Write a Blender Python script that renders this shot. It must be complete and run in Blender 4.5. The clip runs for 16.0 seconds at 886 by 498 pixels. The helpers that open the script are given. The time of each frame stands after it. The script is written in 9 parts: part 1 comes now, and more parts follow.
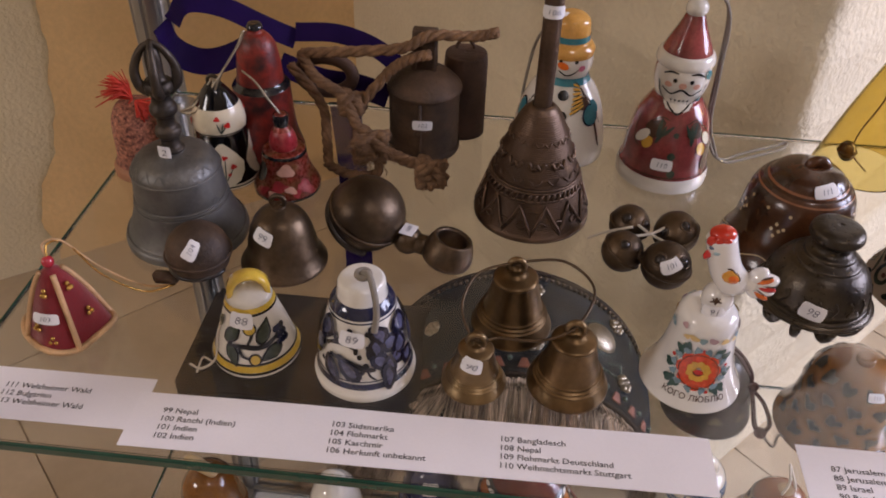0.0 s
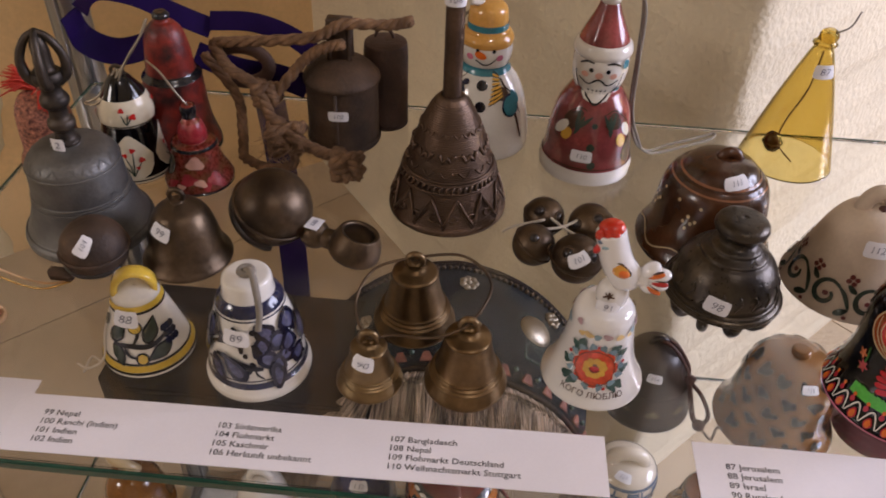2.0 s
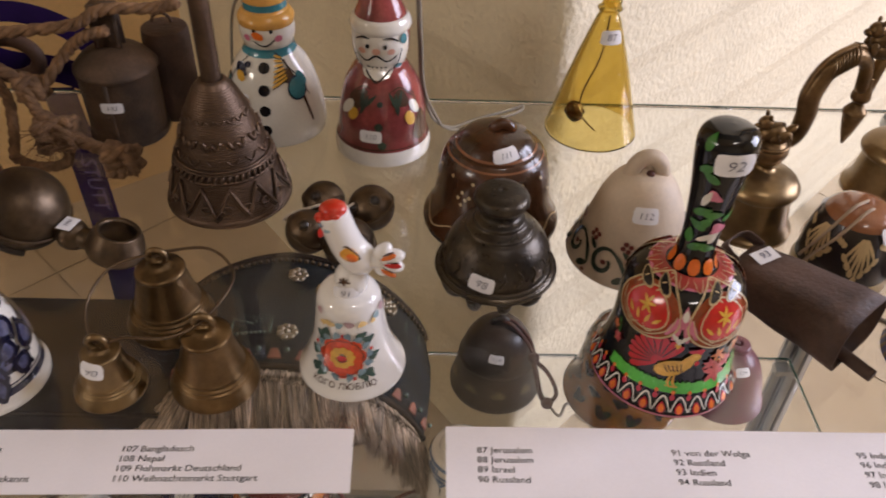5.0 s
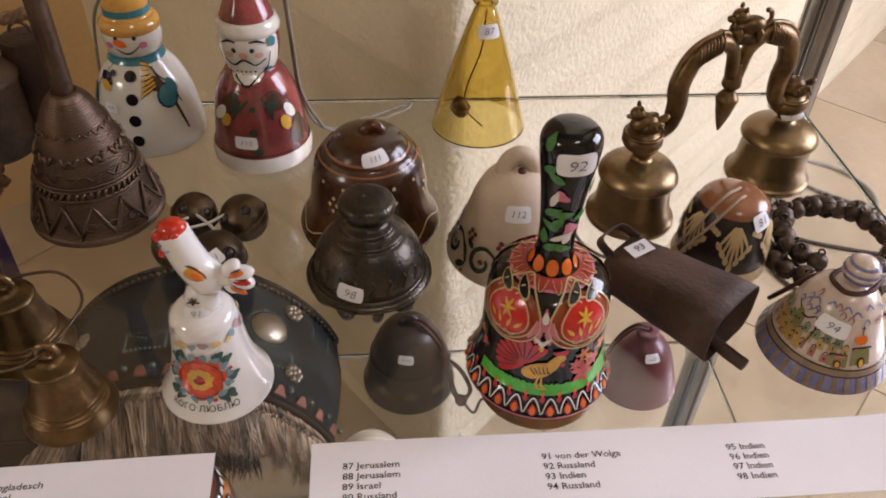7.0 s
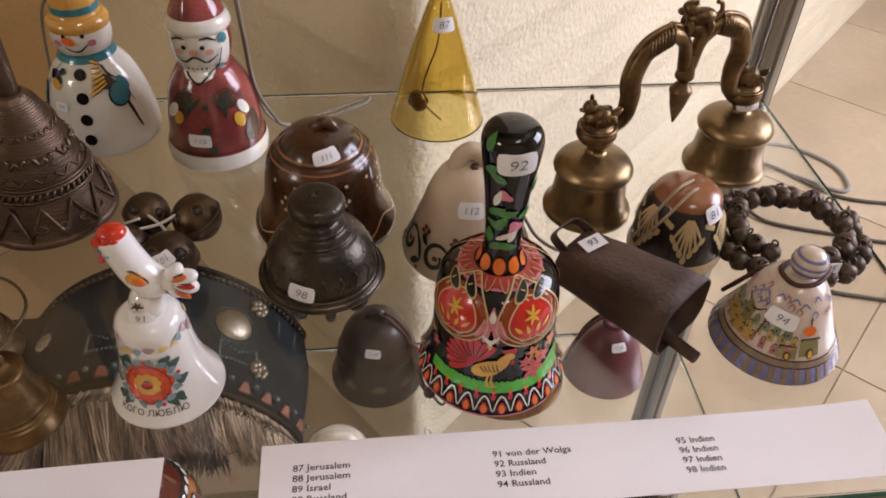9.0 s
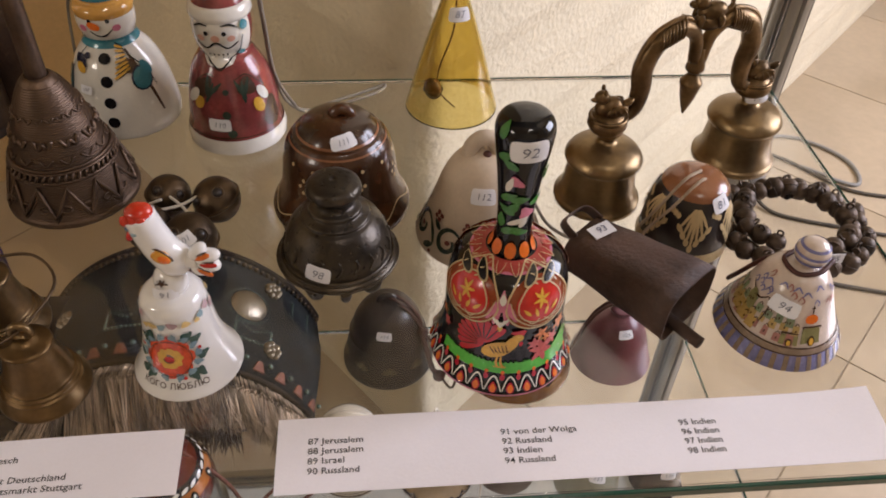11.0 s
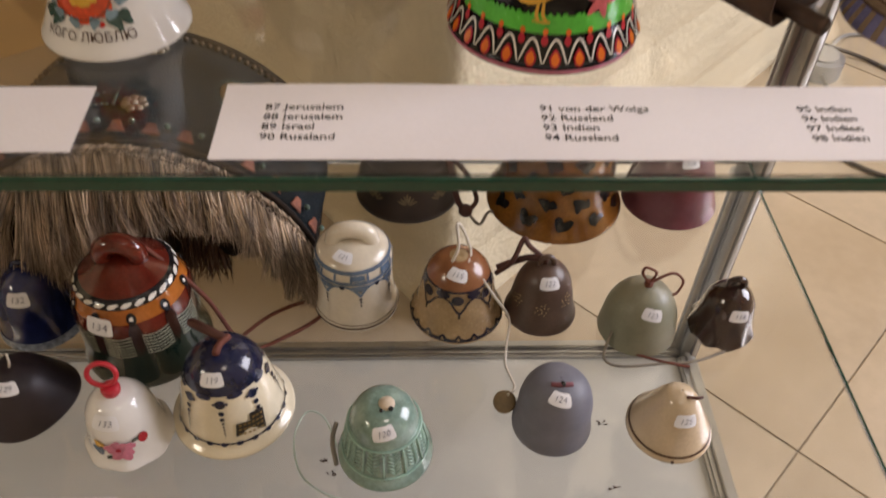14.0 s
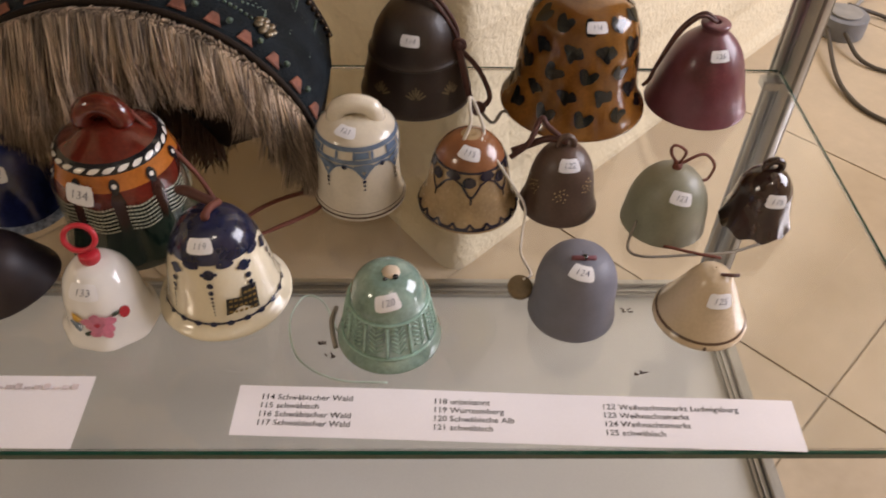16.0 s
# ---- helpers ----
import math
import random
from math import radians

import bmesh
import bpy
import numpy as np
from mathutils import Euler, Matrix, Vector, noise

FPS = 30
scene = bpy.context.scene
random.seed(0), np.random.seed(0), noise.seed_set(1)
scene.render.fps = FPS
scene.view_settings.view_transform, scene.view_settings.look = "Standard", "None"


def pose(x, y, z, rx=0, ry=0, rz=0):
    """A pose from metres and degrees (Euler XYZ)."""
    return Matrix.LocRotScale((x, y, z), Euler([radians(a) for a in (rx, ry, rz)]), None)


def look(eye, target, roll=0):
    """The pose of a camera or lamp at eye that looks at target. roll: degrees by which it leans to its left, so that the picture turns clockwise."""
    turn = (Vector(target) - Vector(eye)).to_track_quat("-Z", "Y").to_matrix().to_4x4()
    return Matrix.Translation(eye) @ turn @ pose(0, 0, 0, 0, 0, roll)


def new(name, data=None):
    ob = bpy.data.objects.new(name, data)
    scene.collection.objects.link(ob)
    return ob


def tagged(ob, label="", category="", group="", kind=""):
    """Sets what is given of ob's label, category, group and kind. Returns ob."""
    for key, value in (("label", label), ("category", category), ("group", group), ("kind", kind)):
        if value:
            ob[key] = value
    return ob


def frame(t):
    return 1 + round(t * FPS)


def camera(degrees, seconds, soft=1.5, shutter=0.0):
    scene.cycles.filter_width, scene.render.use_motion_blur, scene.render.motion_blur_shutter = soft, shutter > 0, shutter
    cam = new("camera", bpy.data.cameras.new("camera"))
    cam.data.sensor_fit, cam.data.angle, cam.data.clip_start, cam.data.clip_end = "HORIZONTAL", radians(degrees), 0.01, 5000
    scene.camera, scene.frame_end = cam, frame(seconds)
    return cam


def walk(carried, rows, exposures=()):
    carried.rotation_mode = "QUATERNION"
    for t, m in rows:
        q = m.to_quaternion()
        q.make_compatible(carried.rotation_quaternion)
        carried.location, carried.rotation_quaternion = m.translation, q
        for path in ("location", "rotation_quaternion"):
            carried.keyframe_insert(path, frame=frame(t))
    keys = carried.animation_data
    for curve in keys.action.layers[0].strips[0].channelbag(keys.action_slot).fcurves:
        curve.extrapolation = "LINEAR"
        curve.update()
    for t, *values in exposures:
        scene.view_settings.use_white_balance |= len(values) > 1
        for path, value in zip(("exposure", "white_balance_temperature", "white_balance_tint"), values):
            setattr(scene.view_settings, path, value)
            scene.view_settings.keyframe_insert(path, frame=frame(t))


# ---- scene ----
cam = camera(57.3, 16.0, 1.8, 0.5)
PATH = [
    (0, (0.167, 0.061, 1.336), (0.039, 1.603, 0.069), 2.0),
    (0.5, (0.174, 0.063, 1.332), (0.051, 1.607, 0.067), 2.0),
    (1, (0.188, 0.07, 1.331), (0.074, 1.606, 0.056), 2.3),
    (1.5, (0.205, 0.071, 1.329), (0.093, 1.605, 0.05), 2.2),
    (2, (0.215, 0.076, 1.332), (0.121, 1.606, 0.048), 2.5),
    (2.5, (0.229, 0.087, 1.326), (0.147, 1.612, 0.035), 2.5),
    (3, (0.246, 0.09, 1.321), (0.178, 1.614, 0.028), 2.3),
    (3.5, (0.258, 0.085, 1.321), (0.214, 1.61, 0.028), 2.3),
    (4, (0.276, 0.085, 1.323), (0.258, 1.607, 0.025), 2.2),
    (4.5, (0.292, 0.089, 1.321), (0.308, 1.613, 0.026), 2.4),
    (5, (0.316, 0.096, 1.32), (0.362, 1.614, 0.019), 2.3),
    (7.5, (0.371, 0.111, 1.321), (0.551, 1.6, -0.002), 2.2),
    (8, (0.379, 0.113, 1.321), (0.573, 1.594, -0.009), 2.2),
    (10.5, (0.38, 0.106, 1.332), (0.565, 1.561, -0.027), 2.6),
    (11, (0.377, 0.102, 1.332), (0.545, 1.554, -0.034), 2.6),
    (11.5, (0.373, 0.104, 1.338), (0.524, 1.552, -0.033), 2.8),
    (12, (0.372, 0.108, 1.335), (0.501, 1.557, -0.037), 2.8),
    (12.5, (0.385, 0.105, 1.292), (0.492, 1.549, -0.088), 2.7),
    (13, (0.388, 0.096, 1.249), (0.478, 1.537, -0.136), 2.4),
    (13.5, (0.392, 0.098, 1.206), (0.47, 1.52, -0.198), 2.2),
    (14, (0.392, 0.099, 1.163), (0.464, 1.495, -0.267), 2.0),
    (14.5, (0.4, 0.1, 1.128), (0.478, 1.476, -0.321), 1.3),
    (15, (0.401, 0.099, 1.103), (0.479, 1.461, -0.36), 1.5),
    (15.5, (0.403, 0.087, 1.099), (0.477, 1.451, -0.361), 1.8),
    (16, (0.393, 0.07, 1.074), (0.442, 1.484, -0.34), 1.7),
]
EXPOSURES = [(0, 0.14, 5580, 25), (5, 0.09, 5800, 20), (11, 0.05, 5900, 18), (13.5, 0.01, 6250, 16), (16, 0.06, 6350, 18)]
walk(cam, [(t, look(eye, target, roll)) for t, eye, target, roll in PATH], EXPOSURES)

# ---------------------------------------------------------------- light
world = bpy.data.worlds.new("world")
scene.world = world
world.use_nodes = True
world.node_tree.nodes["Background"].inputs[0].default_value = (1.0, 0.88, 0.64, 1)
world.node_tree.nodes["Background"].inputs[1].default_value = 0.032


def area_lamp(name, m, sx, sy, watts, rgb):
    lamp = bpy.data.lights.new(name, "AREA")
    lamp.shape, lamp.size, lamp.size_y, lamp.energy, lamp.color = "RECTANGLE", sx, sy, watts, rgb
    ob = new(name, lamp)
    ob.matrix_world = m
    return ob


# daylight through the window in the east wall, and a ceiling lamp
area_lamp("window_light", look((2.52, 0.72, 1.75), (0.4, 0.5, 0.9)), 1.3, 1.2, 51, (0.97, 0.96, 1.0))
area_lamp("ceiling_lamp_light", look((0.75, -0.75, 2.84), (0.55, -0.4, 0.0)), 0.5, 0.12, 5, (1.0, 0.88, 0.70))
# unseen fill with no real source, added to brighten the walls at left
area_lamp("wall_lamp_light", look((-1.45, -0.6, 1.85), (-0.55, 1.2, 0.75)), 0.5, 0.35, 7.7, (1.0, 0.88, 0.67))


# ---------------------------------------------------------------- materials
def lin(h):
    c = [int(h[i:i + 2], 16) / 255 for i in (0, 2, 4)]
    return tuple(v / 12.92 if v <= 0.04045 else ((v + 0.055) / 1.055) ** 2.4 for v in c)


MATS = {}


def M(name, rgb, rough=0.5, metal=0.0, var=0.18, scale=60.0, bump=0.15, coat=0.0, fine=500.0, second=None, amount=0.5, sheen=0.0, rvar=0.12, depth=0.0015):
    """A surface with colour that varies at two sizes, uneven gloss and fine relief. second: a stain or wear colour."""
    if name in MATS:
        return MATS[name]
    rgb = lin(rgb) if isinstance(rgb, str) else rgb
    m = bpy.data.materials.new(name)
    m.use_nodes = True
    n, k = m.node_tree.nodes, m.node_tree.links
    b = n["Principled BSDF"]
    co = n.new("ShaderNodeTexCoord")
    info = n.new("ShaderNodeObjectInfo")
    shift = n.new("ShaderNodeVectorMath")
    shift.operation = "ADD"
    k.new(co.outputs["Object"], shift.inputs[0])
    k.new(info.outputs["Random"], shift.inputs[1])
    big, small = n.new("ShaderNodeTexNoise"), n.new("ShaderNodeTexNoise")
    big.inputs["Scale"].default_value, big.inputs["Detail"].default_value = scale, 4
    small.inputs["Scale"].default_value, small.inputs["Detail"].default_value = fine, 5
    for t in (big, small):
        k.new(shift.outputs[0], t.inputs["Vector"])
    ramp = n.new("ShaderNodeMapRange")
    ramp.inputs[1].default_value, ramp.inputs[2].default_value = 0.3, 0.7
    ramp.inputs[3].default_value, ramp.inputs[4].default_value = 1 - var, 1 + var
    k.new(big.outputs[0], ramp.inputs[0])
    r2 = n.new("ShaderNodeMapRange")
    r2.inputs[1].default_value, r2.inputs[2].default_value = 0.3, 0.7
    r2.inputs[3].default_value, r2.inputs[4].default_value = 1 - var * 0.5, 1 + var * 0.5
    k.new(small.outputs[0], r2.inputs[0])
    mul = n.new("ShaderNodeMath")
    mul.operation = "MULTIPLY"
    k.new(ramp.outputs[0], mul.inputs[0])
    k.new(r2.outputs[0], mul.inputs[1])
    mix = n.new("ShaderNodeVectorMath")
    mix.operation = "SCALE"
    mix.inputs[0].default_value = rgb
    k.new(mul.outputs[0], mix.inputs["Scale"])
    out = mix.outputs[0]
    if second:
        st = n.new("ShaderNodeTexNoise")
        st.inputs["Scale"].default_value, st.inputs["Detail"].default_value = scale * 0.6, 6
        k.new(shift.outputs[0], st.inputs["Vector"])
        sr = n.new("ShaderNodeMapRange")
        sr.inputs[1].default_value, sr.inputs[2].default_value = 0.45, 0.68
        sr.inputs[4].default_value = amount
        k.new(st.outputs[0], sr.inputs[0])
        mx = n.new("ShaderNodeMix")
        mx.data_type = "RGBA"
        k.new(sr.outputs[0], mx.inputs["Factor"])
        k.new(out, mx.inputs[6])
        mx.inputs[7].default_value = (*lin(second), 1)
        out = mx.outputs[2]
    k.new(out, b.inputs["Base Color"])
    rr = n.new("ShaderNodeMapRange")
    rr.inputs[1].default_value, rr.inputs[2].default_value = 0.3, 0.7
    rr.inputs[3].default_value, rr.inputs[4].default_value = max(0.02, rough - rvar * rough), min(1, rough + rvar * rough)
    k.new(small.outputs[0], rr.inputs[0])
    k.new(rr.outputs[0], b.inputs["Roughness"])
    b.inputs["Metallic"].default_value = metal
    b.inputs["Coat Weight"].default_value = coat
    b.inputs["Coat Roughness"].default_value = 0.06
    b.inputs["Sheen Weight"].default_value = sheen
    if bump:
        bp = n.new("ShaderNodeBump")
        bp.inputs["Strength"].default_value, bp.inputs["Distance"].default_value = bump, depth
        k.new(small.outputs[0], bp.inputs["Height"])
        k.new(bp.outputs[0], b.inputs["Normal"])
    MATS[name] = m
    return m


def glass(name, rgb, rough=0.0, ior=1.45):
    m = bpy.data.materials.new(name)
    m.use_nodes = True
    b = m.node_tree.nodes["Principled BSDF"]
    b.inputs["Base Color"].default_value = (*rgb, 1)
    b.inputs["Transmission Weight"].default_value, b.inputs["Roughness"].default_value, b.inputs["IOR"].default_value = 1.0, rough, ior
    return m


amber_glass = glass("amber_glass", (0.80, 0.67, 0.27), 0.02, 1.3)


def hazed(m, low, high):
    """Adds a thin uneven pale film to a clear surface: dust, and a painted veil of reflections."""
    n, k = m.node_tree.nodes, m.node_tree.links
    film, mix, noise, rng = (n.new(q) for q in ("ShaderNodeBsdfDiffuse", "ShaderNodeMixShader", "ShaderNodeTexNoise", "ShaderNodeMapRange"))
    film.inputs["Color"].default_value = (0.86, 0.83, 0.76, 1)
    noise.inputs["Scale"].default_value, noise.inputs["Detail"].default_value = 14.0, 8
    rng.inputs[1].default_value, rng.inputs[2].default_value, rng.inputs[3].default_value, rng.inputs[4].default_value = 0.35, 0.7, low, high
    k.new(noise.outputs[0], rng.inputs[0])
    k.new(rng.outputs[0], mix.inputs[0])
    k.new(n["Principled BSDF"].outputs[0], mix.inputs[1])
    k.new(film.outputs[0], mix.inputs[2])
    k.new(mix.outputs[0], n["Material Output"].inputs["Surface"])
    return m


# dust and a washed-out reflection haze, both put into the glass colour
shelf_glass = hazed(glass("hazed_shelf_glass", (0.975, 0.985, 0.975)), 0.004, 0.02)
edge_glass = M("green_glass_edge", "1f4a3c", 0.12, var=0.12, bump=0.0, coat=0.5)
plaster_white = M("white_rough_plaster", "e2d6ba", 0.9, var=0.06, scale=7, fine=150, bump=0.8, depth=0.0035)
plaster_tan = M("cream_plaster", "e8c894", 0.9, var=0.10, scale=4, fine=120, bump=0.35, depth=0.003, second="cda872", amount=0.5)
tile_mat = M("beige_stone_tile", "b9a78d", 0.35, var=0.10, scale=5, fine=60, bump=0.06, second="9f8a6b", amount=0.5)
grout_mat = M("dark_grout", "a39580", 0.9, var=0.2, bump=0.3)
alu = M("brushed_aluminium", "a9a9a8", 0.32, 1.0, var=0.06, fine=900, bump=0.04)
grey_panel = M("grey_laminate", "b5b3ac", 0.45, var=0.04, scale=8, bump=0.03)
paper = M("white_paper", "f6f1f5", 0.85, var=0.025, scale=20, fine=700, bump=0.06)
ink = M("black_ink", "2a2a2e", 0.7, var=0.05, bump=0)
pen = M("blue_black_pen", "5c5e74", 0.6, var=0.1, bump=0)
sticker_mat = M("sticker_paper", "efeef2", 0.6, var=0.03, bump=0.03)
bronze_dark = M("dark_bronze", "4f4639", 0.3, 0.65, var=0.3, scale=45, fine=350, bump=0.25, second="2e2a28", amount=0.8)
bronze_grey = M("grey_bronze", "6f6d69", 0.5, 0.6, var=0.22, scale=40, fine=400, bump=0.25, second="3f3e3e", amount=0.7)
brass_old = M("old_brass", "625240", 0.4, 0.85, var=0.28, scale=40, fine=300, bump=0.14, second="342b24", amount=0.85)
brass = M("brass", "735d3f", 0.34, 0.92, var=0.28, scale=60, fine=300, bump=0.12, second="453826", amount=0.85)
brass_brown = M("brown_brass", "8c7756", 0.34, 0.95, var=0.16, scale=50, fine=300, bump=0.08, second="5f4c37", amount=0.6)
filigree = M("brown_cast_brass", "6c594a", 0.42, 0.85, var=0.25, scale=60, fine=450, bump=0.3, second="45372d", amount=0.6)
iron_rust = M("rusty_iron", "5e4a39", 0.6, 0.35, var=0.35, scale=50, fine=420, bump=0.45, second="2f2620", amount=0.8)
iron_brown = M("brown_iron", "4a382f", 0.65, 0.2, var=0.35, scale=45, fine=380, bump=0.45, second="6b5040", amount=0.55)
white_glaze = M("white_glaze", "e4dfd5", 0.12, var=0.05, scale=25, bump=0.02, coat=0.6)
cream_glaze = M("cream_glaze", "e5d9bd", 0.15, var=0.05, scale=25, bump=0.02, coat=0.6)
porcelain = M("white_porcelain", "ece9e6", 0.1, var=0.02, bump=0.0, coat=0.7)
navy_paint = M("navy_glaze", "20243f", 0.15, var=0.35, scale=120, bump=0, coat=0.5)
black_paint = M("black_glaze", "17161b", 0.2, var=0.2, bump=0, coat=0.4)
black_lacquer = M("black_lacquer", "0b0a0d", 0.1, var=0.1, bump=0.0, coat=0.15)
yellow_paint = M("yellow_glaze", "cfae3a", 0.15, var=0.15, bump=0, coat=0.5)
green_paint = M("dark_green_glaze", "353f34", 0.2, var=0.3, scale=150, bump=0, coat=0.4)
leaf_paint = M("leaf_green_paint", "3f7a34", 0.25, var=0.2, bump=0, coat=0.4)
grass_paint = M("grass_green_paint", "55b83a", 0.25, var=0.15, bump=0, coat=0.4)
red_paint = M("red_paint", "c3281f", 0.2, var=0.15, bump=0, coat=0.5)
crimson_paint = M("crimson_paint", "b32334", 0.2, var=0.15, bump=0, coat=0.5)
orange_paint = M("orange_paint", "e0701f", 0.22, var=0.15, bump=0, coat=0.4)
gold_paint = M("gold_yellow_paint", "d9a83c", 0.25, var=0.15, bump=0, coat=0.4)
pink_paint = M("pink_paint", "cf7a92", 0.22, var=0.2, bump=0, coat=0.4)
blue_paint = M("slate_blue_paint", "63748a", 0.2, var=0.2, bump=0, coat=0.4)
teal_paint = M("teal_paint", "3f7f8c", 0.2, var=0.2, bump=0, coat=0.4)
brown_paint = M("brown_paint", "4b3426", 0.25, var=0.2, bump=0, coat=0.4)
ochre_paint = M("pale_ochre_paint", "c9b183", 0.3, var=0.1, bump=0)
lilac_paint = M("lilac_blue_paint", "7d7ba6", 0.25, var=0.2, bump=0, coat=0.3)
santa_red = M("rose_red_glaze", "8e4341", 0.15, var=0.3, scale=60, bump=0, coat=0.5, second="64302c", amount=0.7)
skin_paint = M("peach_glaze", "d9a894", 0.15, var=0.1, bump=0, coat=0.5)
hat_yellow = M("honey_glaze", "d59f4c", 0.13, var=0.12, bump=0, coat=0.6)
brown_glaze = M("brown_salt_glaze", "4b2c17", 0.24, var=0.3, scale=50, bump=0.05, coat=0.35, second="1f130b", amount=0.85)
clay_white = M("pale_unglazed_clay", "cbb9a2", 0.6, var=0.08, scale=50, bump=0.12)
# burnished clay; also the black put in for shade inside bell openings
black_clay_and_holes = M("black_clay_and_hole_shade", "1b1311", 0.32, var=0.25, bump=0.12, coat=0.3, second="2c1d17", amount=0.6)
clay_brown = M("brown_clay", "554137", 0.4, var=0.2, bump=0.12, coat=0.15)
honey_glaze = M("amber_brown_glaze", "80531f", 0.16, var=0.28, scale=45, bump=0.04, coat=0.5, second="5c3514", amount=0.6)
maroon_glaze = M("maroon_glaze", "663038", 0.34, var=0.25, scale=40, bump=0.05, coat=0.2, second="7f5660", amount=0.7)
tan_glaze = M("tan_glaze", "a78c66", 0.25, var=0.2, scale=60, bump=0.05, coat=0.3, second="8c7354", amount=0.5)
terracotta = M("terracotta_glaze", "8d5c3c", 0.22, var=0.12, bump=0.05, coat=0.4)
sage_glaze = M("sage_green_glaze", "858571", 0.4, var=0.12, scale=40, bump=0.06, second="9a937e", amount=0.6)
celadon = M("green_celadon", "7a9388", 0.12, var=0.3, scale=70, bump=0.03, coat=0.7, second="a9bcb1", amount=0.6)
slate_clay = M("blue_grey_clay", "70707b", 0.5, var=0.08, bump=0.1)
sand_glaze = M("sand_glaze", "c6b092", 0.22, var=0.12, scale=25, bump=0.03, coat=0.4, second="e0d3bb", amount=0.5)
aubergine = M("aubergine_glaze", "33221f", 0.14, var=0.15, bump=0.02, coat=0.6)
velvet = M("dark_red_velvet", "7a0f16", 0.85, var=0.2, fine=900, bump=0.25, sheen=0.4)
braid = M("gold_braid", "d0a878", 0.5, 0.2, var=0.3, fine=1500, bump=0.6)
gold_bead = M("gold_bead", "c9a052", 0.25, 0.9, bump=0)
red_lacquer = M("chipped_red_lacquer", "7c2519", 0.42, var=0.35, scale=130, bump=0.2, second="2c1516", amount=1.0)
red_lacquer_bright = M("bright_red_lacquer", "97272f", 0.3, var=0.3, scale=150, bump=0.1, second="d07a72", amount=0.6)
speckle = M("speckled_beadwork", "b3745a", 0.5, var=0.5, scale=560, fine=1100, bump=0.8, second="4a1715", amount=1.0)
rope_mat = M("hemp_rope", "8a6a4b", 0.95, var=0.35, scale=150, fine=1400, bump=0.8, second="5a4230", amount=0.6)
string_white = M("white_string", "d5ccbd", 0.9, var=0.1, fine=1500, bump=0.4)
string_grey = M("grey_string", "8c8478", 0.85, var=0.15, fine=1500, bump=0.4)
leather_cord = M("brown_leather_cord", "4e2a20", 0.6, var=0.2, fine=800, bump=0.2)
red_cord = M("rust_red_cord", "6e3b2c", 0.7, var=0.2, fine=900, bump=0.3)
ribbon_mat = M("purple_satin", "1f0d40", 0.6, var=0.15, bump=0.05)
ribbon_mat.node_tree.nodes["Principled BSDF"].inputs["Specular IOR Level"].default_value = 0.08
feather_mat = M("orange_red_tassel", "c83f2a", 0.9, var=0.2, bump=0.2)
leather_blue = M("blue_black_leather", "1b2227", 0.8, var=0.4, scale=45, fine=600, bump=0.8, second="0c0e10", amount=0.85)
leather_blue.node_tree.nodes["Principled BSDF"].inputs["Specular IOR Level"].default_value = 0.2
leather_dark = M("dark_brown_leather", "241911", 0.7, var=0.3, scale=25, bump=0.3)
leather_dark.node_tree.nodes["Principled BSDF"].inputs["Specular IOR Level"].default_value = 0.2
leather_red = M("faded_red_leather", "86513c", 0.65, var=0.35, scale=160, bump=0.5, second="64382c", amount=0.6)
pewter = M("pewter", "a19786", 0.4, 0.95, var=0.15, bump=0.05)
hair_mat = M("grey_brown_horsehair", "b49a80", 0.6, var=0.3, scale=90, bump=0, second="584438", amount=0.9)
hn = hair_mat.node_tree
geo = hn.nodes.new("ShaderNodeNewGeometry")
hr = hn.nodes.new("ShaderNodeValToRGB")
hr.color_ramp.elements[0].color, hr.color_ramp.elements[1].color = (0.13, 0.085, 0.06, 1), (0.72, 0.55, 0.39, 1)
hr.color_ramp.elements[1].position = 0.8
hn.links.new(geo.outputs["Random Per Island"], hr.inputs[0])
hc, hm, hs, hx = (hn.nodes.new(k) for k in ("ShaderNodeTexCoord", "ShaderNodeMapping", "ShaderNodeTexNoise", "ShaderNodeMapRange"))
hm.inputs["Scale"].default_value, hs.inputs["Scale"].default_value = (1.0, 0.5, 0.12), 110.0
hx.inputs[1].default_value, hx.inputs[2].default_value, hx.inputs[3].default_value, hx.inputs[4].default_value = 0.35, 0.65, 0.4, 1.25
hv = hn.nodes.new("ShaderNodeVectorMath")
hv.operation = "SCALE"
hn.links.new(hc.outputs["Object"], hm.inputs[0])
hn.links.new(hm.outputs[0], hs.inputs["Vector"])
hn.links.new(hs.outputs[0], hx.inputs[0])
hn.links.new(hr.outputs[0], hv.inputs[0])
hn.links.new(hx.outputs[0], hv.inputs["Scale"])
hn.links.new(hv.outputs[0], hn.nodes["Principled BSDF"].inputs["Base Color"])
coral_red = M("red_rubber", "bd2b38", 0.35, var=0.1, bump=0)
black_label = M("black_seal_label", "221d18", 0.5, var=0.1, bump=0)
gold_ink = M("dull_gold_ink", "8d7440", 0.5, 0.3, bump=0)
socket_grey = M("grey_plastic", "77777a", 0.5, var=0.08, bump=0.05)
cable_mat = M("dark_cable", "4a4238", 0.6, var=0.1, bump=0)
cable_grey = M("grey_cable", "8d8a86", 0.6, var=0.1, bump=0)


# ---------------------------------------------------------------- shaping helpers
def smooth(bm):
    for f in bm.faces:
        f.smooth = True


